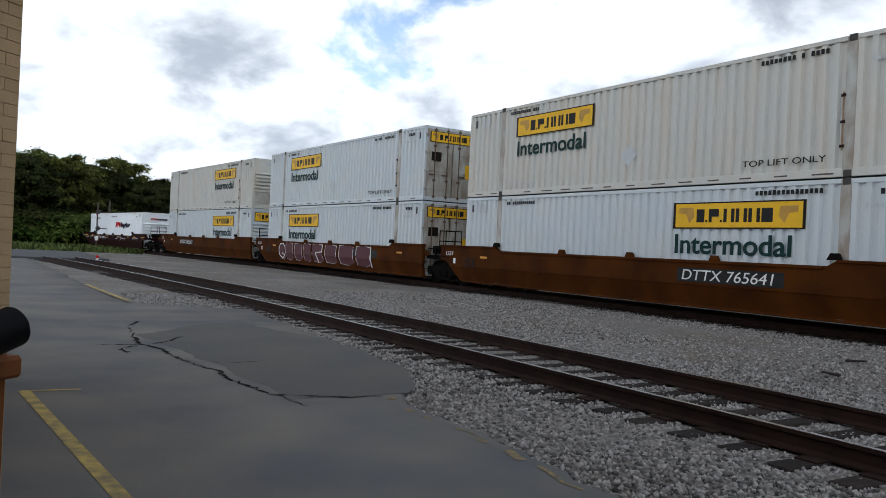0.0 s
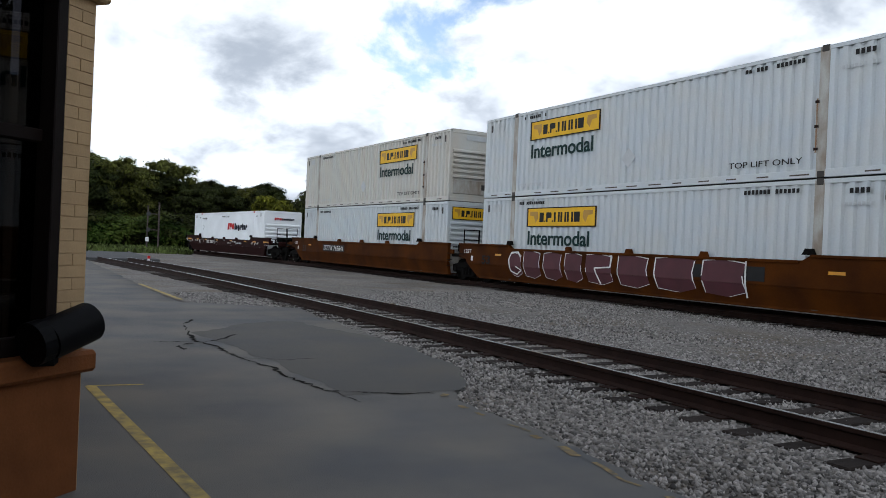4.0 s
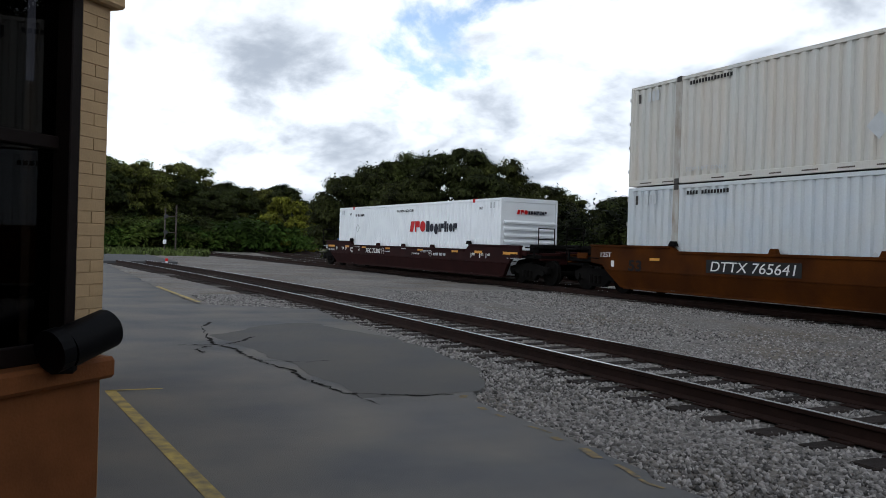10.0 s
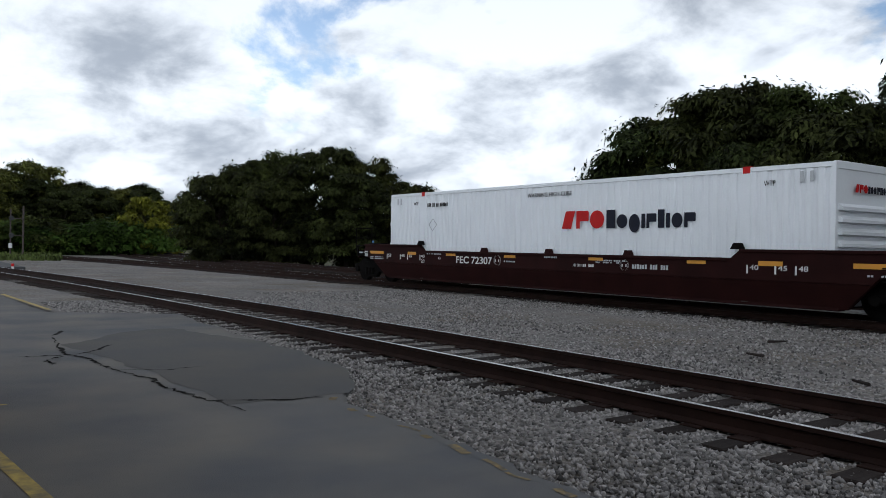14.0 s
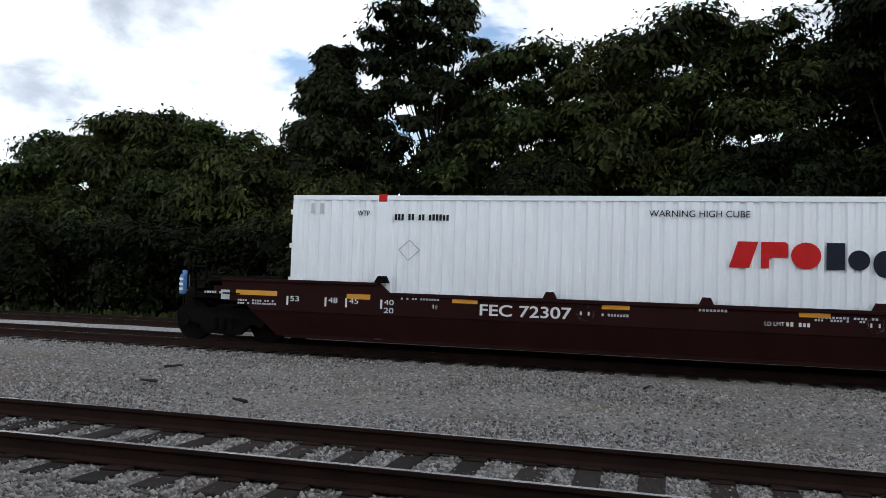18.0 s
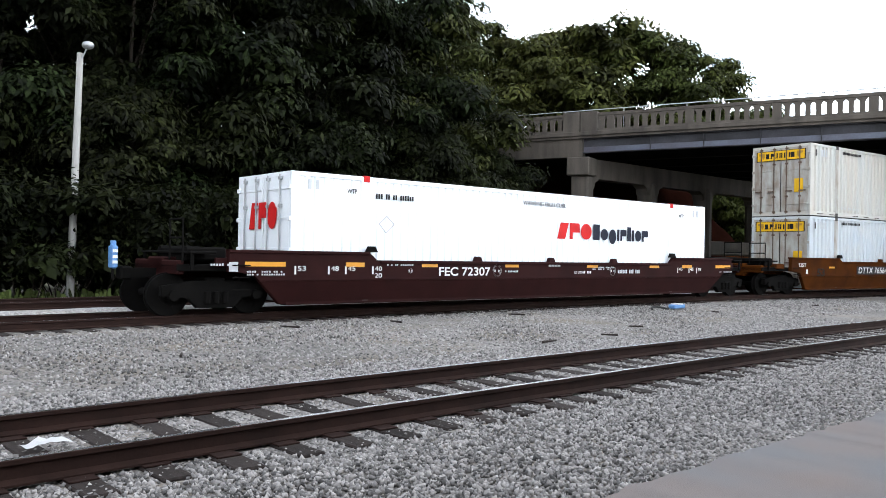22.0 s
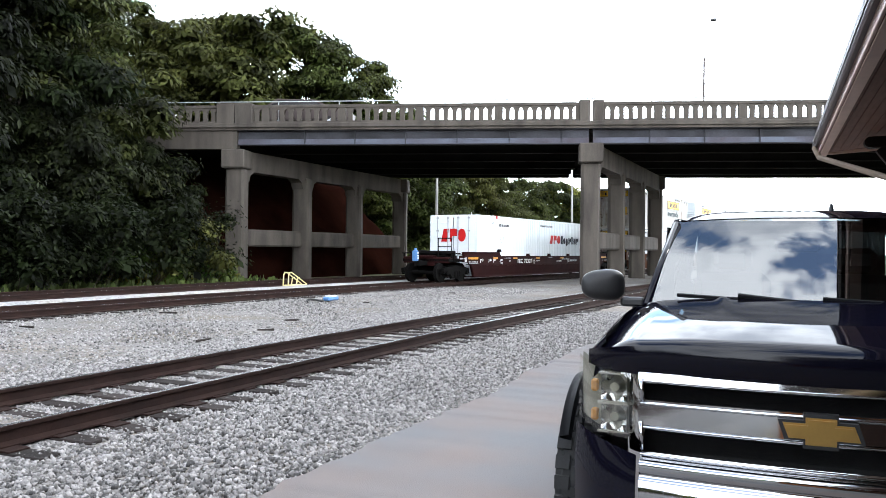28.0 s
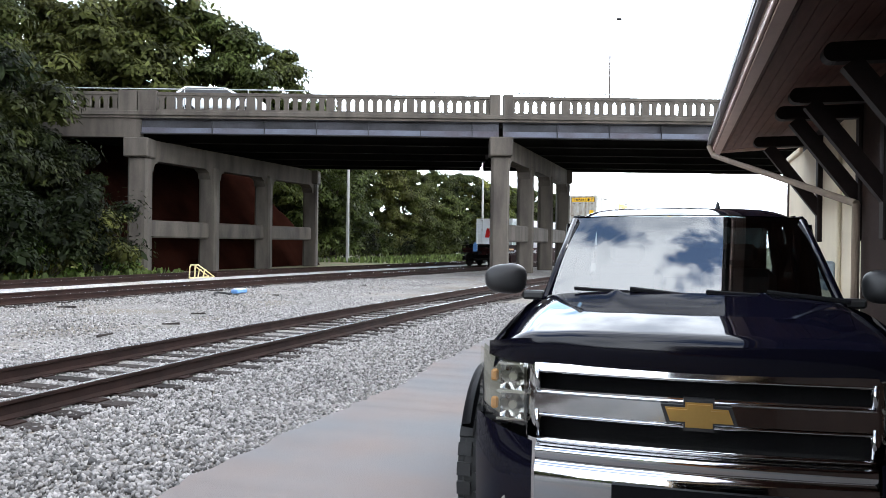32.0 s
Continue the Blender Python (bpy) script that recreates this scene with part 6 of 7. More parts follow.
        for za, zb in ((0.965, 1.045), (0.763, 0.865)):
            sm(rod(bmesh.new(), (nose(0.68) - 0.052, s * 0.682, za - 0.008), (nose(0.68) - 0.052, s * 0.688, zb + 0.008), 0.013, seg=10), "grille_trim", CH)
    # grille: bright bars, black openings
    for z0, z1 in ((1.045, 1.08), (0.86, 0.965)):
        sm(grid(bmesh.new(), 4, 30, lambda u, v, z0=z0, z1=z1: (nose(-0.7 + 1.4 * v) - 0.06 + 0.007 * u, -0.7 + 1.4 * v, z0 + (z1 - z0) * u)), "grille_bar", CH, t, "chrome grille bar")
    for z0, z1 in ((0.95, 1.045), (0.735, 0.85)):
        part("grille_insert", box(0.14, 0.16, -0.7, 0.7, z0 - 0.01, z1 + 0.01), M["lamp_black"], t, "black grille mesh")
        for z in (z0, z1):
            sm(grid(bmesh.new(), 4, 30, lambda u, v, z=z: (nose(-0.69 + 1.38 * v) - 0.05 - 0.012 * math.sin(u * math.pi), -0.69 + 1.38 * v, z - 0.011 + 0.022 * u)), "grille_trim", CH, t, "bright chrome grille trim")
    em = [(-0.125, -0.026), (-0.05, -0.026), (-0.05, -0.046), (0.05, -0.046), (0.05, -0.026), (0.105, -0.026), (0.125, 0.026), (0.05, 0.026), (0.05, 0.046), (-0.05, 0.046), (-0.05, 0.026), (-0.105, 0.026)]
    back = part("emblem_backing", prism(bmesh.new(), [(y * 1.24, z * 1.5 + 0.905) for y, z in em], "x", -0.07, -0.045), M["plastic"], t)
    part("emblem", prism(bmesh.new(), [(y * 1.1, z * 1.15 + 0.905) for y, z in em], "x", -0.084, -0.07, bev=0.008), M["gold"], back, "plain gold emblem")
    # chrome bumper with a rolled top and a satin step
    prof = [(0.05, 0.73), (-0.055, 0.717), (-0.068, 0.71), (-0.071, 0.7), (-0.0712, 0.668), (-0.069, 0.662), (-0.055, 0.657), (-0.083, 0.644), (-0.0885, 0.636), (-0.0892, 0.56), (-0.089, 0.482), (-0.088, 0.47), (-0.05, 0.42)]
    sm(grid(bmesh.new(), len(prof) - 1, 32, lambda u, v: (nose(-0.69 + 1.38 * v) - 0.03 + prof[round(u * (len(prof) - 1))][0], -0.69 + 1.38 * v, prof[round(u * (len(prof) - 1))][1])), "bumper", CH, t, "chrome front bumper")
    part("plate_recess", box(-0.125, -0.08, -0.35, 0.35, 0.42, 0.6), M["lamp_black"], t)
    part("air_dam", box(0.02, 0.12, -0.82, 0.82, 0.2, 0.42, bev=0.03), M["plastic"], t)
    part("engine_bay", box(0.14, 1.4, -0.7, 0.7, 0.35, 1.02), M["room_dark"], t)
    # cab
    def wx(u, v):
        k = (abs(v - 0.5) * 2) ** 2
        return (1.32 + 0.74 * u + 0.15 * k - 0.02, (-0.83 + 1.66 * v) * (1 - 0.11 * u), 1.295 + 0.52 * u - 0.015 * k + 0.025 * math.sin(math.pi * u))
    sm(grid(bmesh.new(), 10, 20, wx), "windscreen", M["screen_glass"], t, "tinted windscreen reflecting the sky")
    def roof(u, v):
        k = (abs(v - 0.5) * 2) ** 2
        rise = 0.075 * (1 - (1 - min(1, 2.0 * u)) ** 2.4) - 0.05 * max(0, u - 0.5)
        return (2.036 + 1.6 * u + 0.15 * k * (1 - u), (-0.742 + 1.484 * v) * (1 + 0.03 * min(1, u * 4)), 1.817 - 0.015 * k + rise * (1 - 0.85 * k ** 4) - 0.03 * k ** 5 * min(1, u * 8))
    sm(grid(bmesh.new(), 24, 32, roof), "roof", P)
    part("roof_header", box(2.16, 2.26, -0.66, 0.66, 1.77, 1.8, bev=0.008), P, t)
    sm(grid(bmesh.new(), 4, 20, lambda u, v: (1.24 + 0.14 * u + 0.1 * (abs(v - 0.5) * 2) ** 2, -0.83 + 1.66 * v, 1.285 + 0.01 * u)), "cowl", M["plastic"])
    part("firewall", box(1.42, 1.48, -0.8, 0.8, 0.5, 1.27), M["room_dark"], t)
    part("cab_back", box(3.68, 3.75, -0.82, 0.82, 0.5, 1.33), P, t)
    part("rear_glass", box(3.62, 3.626, -0.7, 0.7, 1.33, 1.78), M["dark_glass"], t)
    part("rear_header", box(3.58, 3.65, -0.73, 0.73, 1.765, 1.855, bev=0.01), P, t)
    for s in (-1, 1):
        part("roof_rail", box(2.22, 3.64, *sorted((s * 0.725, s * 0.765)), 1.765, 1.815, bev=0.01), P, t)
    part("cab_floor", box(1.4, 3.7, -0.8, 0.8, 0.42, 0.5), M["plastic"], t)
    part("dashboard", box(1.48, 1.88, -0.78, 0.78, 0.95, 1.26, bev=0.05), M["plastic"], t)
    for y in (-0.4, 0.4):
        se = part("seat", box(2.2, 2.75, y - 0.27, y + 0.27, 0.5, 0.9, bev=0.06), M["plastic"], t)
        part("seat_back", box(2.62, 2.8, y - 0.26, y + 0.26, 0.9, 1.45, bev=0.06), M["plastic"], se)
        part("headrest", box(2.66, 2.78, y - 0.13, y + 0.13, 1.47, 1.63, bev=0.04), M["plastic"], se)
    part("rear_view_mirror", box(1.98, 2.02, -0.13, 0.13, 1.6, 1.67, bev=0.02), M["plastic"], t)
    for y0, y1 in ((-0.75, -0.1), (0.0, 0.66)):
        wp = bmesh.new()
        rod(wp, (1.27, y0, 1.318), (1.33, y1, 1.345), 0.011, seg=6)
        rod(wp, (1.25, y0 - 0.1, 1.312), (1.3, (y0 + y1) / 2, 1.352), 0.014, seg=6)
        part("wiper", wp, M["lamp_black"], t)
    part("roof_aerial", rod(bmesh.new(), (2.75, -0.25, 1.86), (2.77, -0.25, 1.94), 0.026, 0.008, seg=8), M["plastic"], t)
    part("bed_floor", box(3.78, 5.7, -0.82, 0.82, 0.6, 0.66), P, t)
    part("tailgate", box(5.68, 5.75, -0.82, 0.82, 0.6, 1.25, bev=0.02), P, t)
    part("chassis", box(0.3, 5.6, -0.45, 0.45, 0.25, 0.45), M["undercar"], t)
    return t


# ---- plants ----
def leaf_cloud(centres, radii, per, size, seed, flat=0.75, droop=0.0):
    """Leaf quads scattered through clumps; returns an array (n, 4, 3)."""
    r = np.random.RandomState(seed)
    n = len(centres) * per
    c = np.repeat(np.asarray(centres), per, 0)
    rad = np.repeat(np.asarray(radii), per)[:, None]
    d = r.normal(size=(n, 3))
    d /= np.linalg.norm(d, axis=1)[:, None] + 1e-9
    d[:, 2] = np.where(d[:, 2] < -0.3, -d[:, 2], d[:, 2])
    out = (0.7 + 0.36 * r.rand(n, 1)) * np.where(r.rand(n, 1) < 0.12, 1.35, 1.0)
    p = c + d * rad * out * np.array([1, 1, flat])
    nrm = d * 0.75 + np.array([0, 0, 0.4]) + r.normal(size=(n, 3)) * 0.3
    nrm /= np.linalg.norm(nrm, axis=1)[:, None] + 1e-9
    hang = d * 0.6 + np.array([0, 0, -0.7]) + r.normal(size=(n, 3)) * 0.55
    u = hang - nrm * np.sum(hang * nrm, 1)[:, None]
    u /= np.linalg.norm(u, axis=1)[:, None] + 1e-9
    v = np.cross(nrm, u)
    s = size * (0.6 + 0.8 * r.rand(n, 1))
    q = np.stack([p - u * s, p - v * s * 0.42, p + u * s, p + v * s * 0.42], 1)
    q[:, 2, 2] -= droop * s[:, 0]
    # broader sprays inside each clump
    k = slice(0, n, 7)
    p = c[k] + d[k] * rad[k] * 0.5 * r.rand(len(c[k]), 1)
    w = size * 2.6
    core = np.stack([p - u[k] * w, p - v[k] * w * 0.6, p + u[k] * w, p + v[k] * w * 0.6], 1)
    return np.concatenate([q, core])


def build_tree(name, label, h, spread, seed, leaf, kind="round", clumps=70, per=70, leaf_size=0.16, bare=0.22):
    r = np.random.RandomState(seed)
    t = empty(name, label, "tree")
    tr = bmesh.new()
    top = h * (0.62 if kind == "round" else 0.96)
    pts = [Vector((0.03 * h * math.sin(k * 1.3 + seed) * k / 6, 0.03 * h * math.cos(k * 1.7 + seed) * k / 6, -0.3 + (top + 0.3) * k / 6)) for k in range(7)]
    r0 = 0.022 * h + 0.03
    for k in range(6):
        rod(tr, pts[k], pts[k + 1], r0 * (1 - k / 7.0), r0 * (1 - (k + 1) / 7.0), seg=8, cap=False)
    part("trunk", tr, M["bark"], t, smooth=True)
    lim = bmesh.new()
    cen, rad = [], []
    if kind == "fir":
        for k in range(clumps):
            z = h * (bare * 0.6 + (1 - bare * 0.6) * (k + 0.5) / clumps)
            w = spread * (1 - (z / h)) ** 0.75 + 0.25
            a = k * 2.4 + r.rand()
            d = w * (0.35 + 0.65 * r.rand())
            cen.append((d * math.cos(a), d * math.sin(a), z - 0.12 * d + 0.3 * r.randn()))
            rad.append(0.3 + 0.26 * w * (0.5 + 0.6 * r.rand()))
            if k % 3 == 0:
                rod(lim, (0, 0, z), cen[-1], 0.04, 0.015, seg=5, cap=False)
    else:
        for k in range(clumps):
            a = k * 2.399 + 0.6 * r.randn()
            zz = (k + 0.5) / clumps
            f = math.sin(math.pi * (0.12 + 0.82 * zz)) ** 0.6
            d = spread * f * (0.25 + 0.75 * math.sqrt(r.rand()))
            z = h * (bare + (0.97 - bare) * zz) + 0.04 * h * r.randn()
            cen.append((d * math.cos(a), d * math.sin(a), min(z, h)))
            rad.append(spread * (0.15 + 0.17 * r.rand()))
            if k % 4 == 0:
                b = pts[min(5, 1 + int(5 * zz * 0.9))]
                rod(lim, b, Vector(cen[-1]) * 0.88 + b * 0.12, 0.03 * spread * 0.35 + 0.02, 0.012, seg=5, cap=False)
    part("limb", lim, M["bark"], t)
    q = leaf_cloud(cen, rad, per, leaf_size, seed + 7, flat=0.66 if kind == "round" else 0.85, droop=0.3)
    part("crown", quads_mesh("crown", q, M[leaf]), None, t)
    return t


def build_bush(name, label, r, h, seed, leaf, n=22, per=60, size=0.1):
    g = np.random.RandomState(seed)
    t = empty(name, label, "bush")
    cen = [(r * g.uniform(-1, 1), r * 0.7 * g.uniform(-1, 1), h * (0.15 + 0.75 * g.rand())) for _ in range(n)]
    q = leaf_cloud(cen, [0.3 * r * (0.6 + 0.6 * g.rand()) + 0.15 for _ in cen], per, size, seed + 3, flat=0.9)
    part("foliage", quads_mesh("foliage", q, M[leaf]), None, t)
    st = bmesh.new()
    for c in cen[:8]:
        rod(st, (c[0] * 0.3, c[1] * 0.3, -0.2), c, 0.02, 0.008, seg=4, cap=False)
    part("stem", st, M["bark"], t)
    return t


def build_woods():
    rng = random.Random(11)
    G = -0.3
    kinds = {}
    for i, (key, h, s, lf) in enumerate((("a", 12, 4.2, "leaf_dark"), ("b", 14, 4.8, "leaf_dark"), ("c", 10, 3.9, "leaf_mid"), ("d", 7.5, 3.6, "leaf_dark"), ("e", 13, 4.2, "leaf_mid"))):
        kinds[key] = build_tree("tree", "dark green broadleaf tree in the lineside wood", h, s, 20 + i, lf, clumps=95, per=300, leaf_size=0.13, bare=0.06)
    # trees whose leaf colour carries the wood's deep shade
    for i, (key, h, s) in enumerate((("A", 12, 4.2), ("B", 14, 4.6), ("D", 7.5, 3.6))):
        kinds[key] = build_tree("tree", "broadleaf tree in the lineside wood, its shade put into the leaf colour", h, s, 70 + i, "leaf_shaded", clumps=85, per=420, leaf_size=0.12, bare=0.06)
    kinds["f"] = build_tree("tree", "tall dark upright tree with gaps between its boughs", 17, 3.0, 50, "leaf_fir", clumps=210, per=190, leaf_size=0.14, bare=0.05)
    kinds["g"] = build_tree("tree", "dark pointed tree rising above the wood", 12, 4.2, 51, "leaf_fir", "fir", clumps=230, per=170, leaf_size=0.13, bare=0.05)
    for i, (key, h, s) in enumerate((("u", 10, 4.2), ("v", 11, 3.9))):
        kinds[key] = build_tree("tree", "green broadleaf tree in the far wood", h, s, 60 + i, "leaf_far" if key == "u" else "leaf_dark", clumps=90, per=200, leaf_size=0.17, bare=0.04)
    kinds["y"] = build_tree("tree", "small tree with yellowing leaves beside the curve", 6.0, 2.6, 91, "leaf_yellow", clumps=60, per=70, leaf_size=0.2, bare=0.05)
    for i, (key, r, h, lf) in enumerate((("p", 1.6, 1.7, "leaf_bush"), ("q", 2.0, 2.6, "leaf_mid"), ("r", 1.3, 1.2, "leaf_yellow"), ("s", 2.2, 3.4, "leaf_shaded"))):
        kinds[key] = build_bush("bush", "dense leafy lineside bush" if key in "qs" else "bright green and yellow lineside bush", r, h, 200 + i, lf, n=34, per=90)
    tops = {k: max(v.co.z for c in t.children if c.name.startswith(("crown", "foliage")) for v in c.data.vertices) for k, t in kinds.items()}
    first = set(kinds)
    def put(k, x, y, H, z=G, wide=1.0):
        s = (H - z + G) / tops[k] if z != G else H / tops[k]
        m = Matrix.Translation((x, y, z)) @ Matrix.Rotation(rng.uniform(0, 6.28), 4, "Z")
        if k in first:
            first.discard(k)
            o = kinds[k]
            o.matrix_basis = m
        else:
            o = copy_thing(kinds[k], m)
        o.scale = (s * wide * rng.uniform(0.95, 1.08), s * wide * rng.uniform(0.95, 1.08), s)
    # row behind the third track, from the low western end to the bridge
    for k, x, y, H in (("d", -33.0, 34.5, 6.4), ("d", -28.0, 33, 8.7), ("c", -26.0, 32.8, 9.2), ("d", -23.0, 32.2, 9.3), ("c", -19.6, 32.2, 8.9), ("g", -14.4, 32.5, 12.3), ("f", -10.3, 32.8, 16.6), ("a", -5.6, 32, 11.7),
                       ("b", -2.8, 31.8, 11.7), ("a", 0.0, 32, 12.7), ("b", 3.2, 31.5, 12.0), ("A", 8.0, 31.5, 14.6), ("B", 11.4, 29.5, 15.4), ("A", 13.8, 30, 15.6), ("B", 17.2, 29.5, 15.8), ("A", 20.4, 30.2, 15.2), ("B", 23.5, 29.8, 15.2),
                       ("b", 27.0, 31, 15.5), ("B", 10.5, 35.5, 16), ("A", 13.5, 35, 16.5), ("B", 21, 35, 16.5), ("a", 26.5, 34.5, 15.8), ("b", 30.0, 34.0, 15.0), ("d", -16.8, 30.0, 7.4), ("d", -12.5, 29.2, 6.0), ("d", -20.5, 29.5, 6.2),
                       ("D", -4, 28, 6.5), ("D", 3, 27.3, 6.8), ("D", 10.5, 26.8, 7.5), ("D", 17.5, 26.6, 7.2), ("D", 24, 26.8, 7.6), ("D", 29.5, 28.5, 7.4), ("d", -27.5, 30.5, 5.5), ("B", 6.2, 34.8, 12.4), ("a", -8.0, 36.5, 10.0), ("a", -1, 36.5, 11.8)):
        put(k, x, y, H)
    # on the approach behind the bridge
    for k, x, y, H, z in (("e", 50, 51, 22, 2.5), ("e", 54, 46.5, 21.6, 2.5), ("c", 57.5, 42.5, 22.5, 2.0), ("e", 60.5, 39, 21.5, 2.0), ("e", 63.5, 36, 18.8, 1.5), ("c", 66, 33.5, 15.2, 1.0), ("c", 45, 54, 23, 2.5), ("c", 68.5, 31, 11.2, 0.5), ("c", 52, 45, 20, 2.0)):
        put(k, x, y, H, z, 1.15)
    # seen under the bridge
    for i in range(20):
        u = i / 19
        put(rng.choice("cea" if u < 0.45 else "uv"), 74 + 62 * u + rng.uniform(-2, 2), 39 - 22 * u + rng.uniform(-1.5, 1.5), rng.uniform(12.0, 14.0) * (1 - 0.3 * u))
        put(rng.choice("qqs"), 72 + 60 * u, 35.5 - 21 * u + rng.uniform(-0.8, 0.8), rng.uniform(2.5, 4))
    # clump west of the yard throat
    for k, x, y, H in (("d", -60, 20.5, 7.2), ("c", -58, 24, 8.8), ("d", -56, 27, 9.2), ("c", -54.5, 30, 8.6), ("d", -53.5, 33, 6.8), ("c", -57, 38, 6.4), ("d", -54.5, 41.5, 6.2), ("c", -52, 44, 6.8), ("d", -49, 46, 6.2),
                       ("d", -62, 24, 8.5), ("s", -57, 20.5, 3.2), ("s", -54.5, 24, 3.0), ("s", -52.5, 27.5, 3.2), ("s", -51, 31, 3.0), ("s", -49.5, 35, 2.8), ("s", -47, 39, 3.0), ("s", -44, 41, 3.2), ("d", -45, 44, 5.8), ("d", -40.5, 41.5, 5.6), ("s", -58, 22.5, 4.6), ("s", -55.5, 25.5, 4.8), ("s", -53.5, 29, 4.8), ("s", -52, 33, 4.2), ("s", -50.5, 36.5, 4.0), ("s", -46, 41.5, 4.0), ("d", -55.5, 23, 6.6), ("d", -53, 27.5, 7.0)):
        put(k, x, y, H)
    # wood beyond the crossing road, its lit end made with the paler trees
    for i in range(30):
        a = radians(93 - 17 * i / 29 + rng.uniform(-0.3, 0.3))
        d = rng.uniform(98, 112)
        put(rng.choice("uuuv" if i < 15 else "vvuv"), -d * math.sin(a), d * math.cos(a), rng.uniform(8.6, 11.8) * (1 if i < 21 else 0.82), wide=1.15)
        d = 94
        put(rng.choice("ppq"), -d * math.sin(a), d * math.cos(a), rng.uniform(3, 4.5), wide=1.3)
    for i in range(10):
        a = radians(77 - i * 0.7)
        put(rng.choice("uv"), -175 * math.sin(a), 175 * math.cos(a), rng.uniform(9.5, 11.5), wide=1.3)
    put("y", -91, 23.0, 6.6)
    put("y", -96, 26.5, 5.0)
    # bushes along the wood's foot, mostly the shade-coloured s under the trees
    for i in range(60):
        x = -36 + i * 1.15 + rng.uniform(-0.5, 0.5)
        k = rng.choice("pqssq") if i % 9 else "r"
        if -22 < x < 24:
            k = "q" if i % 11 == 0 else "s"
        y = third_y(x) + 3.0 + rng.uniform(0, 2.0) + (0.4 if x > 25 else 0)
        if x > 28.6:
            continue
        put(k, x, y, rng.uniform(0.9, 1.1) * tops[k])
    for x, y, H in ((28.6, 25.9, 3.2), (29.8, 27.2, 4.6), (31.4, 30.0, 5.6), (29.8, 30.8, 6.8), (27.2, 27.0, 4.2), (27.6, 29.2, 6.0)):
        put("s", x, y, H)
    for k, x, y, H in (("p", 29.4, 24.8, 1.5), ("p", 31.0, 25.2, 1.7), ("p", 32.0, 25.7, 1.5), ("q", 27.6, 25.0, 2.4), ("q", 30.6, 26.2, 2.6), ("p", 26.5, 24.6, 1.3), ("r", 31.8, 25.1, 1.0), ("r", 28.6, 24.6, 0.9)):
        put(k, x, y, H)
    # grass verges
    r = np.random.RandomState(9)
    P = []
    for _ in range(9000):
        z = r.rand()
        if z < 0.45:
            x = r.uniform(-40, 32); y = third_y(x) + 2.3 + abs(r.normal(0, 1.2))
        elif z < 0.8:
            a = radians(r.uniform(81, 92)); d = r.uniform(66, 96); x, y = -d * math.sin(a), d * math.cos(a)
        else:
            x = r.uniform(62, 110); y = train_y(min(x, 40)) + r.uniform(6, 16)
        P.append((x, y, G + 0.02))
    P = np.array(P)
    w = r.uniform(0.04, 0.1, (len(P), 1)); hh = r.uniform(0.15, 0.5, (len(P), 1)); an = r.uniform(0, 6.28, len(P))
    dx = np.stack([np.cos(an), np.sin(an), 0 * an], 1) * w * 2
    lean = np.stack([r.normal(0, 0.1, len(P)), r.normal(0, 0.1, len(P)), hh[:, 0]], 1)
    q = np.stack([P - dx, P + dx, P + dx * 0.3 + lean, P - dx * 0.3 + lean], 1)
    tagged(part("grass", quads_mesh("grass", q, M["grass"]), None), "rough green grass tufts along the yard's edge", "grass", kind="stuff")


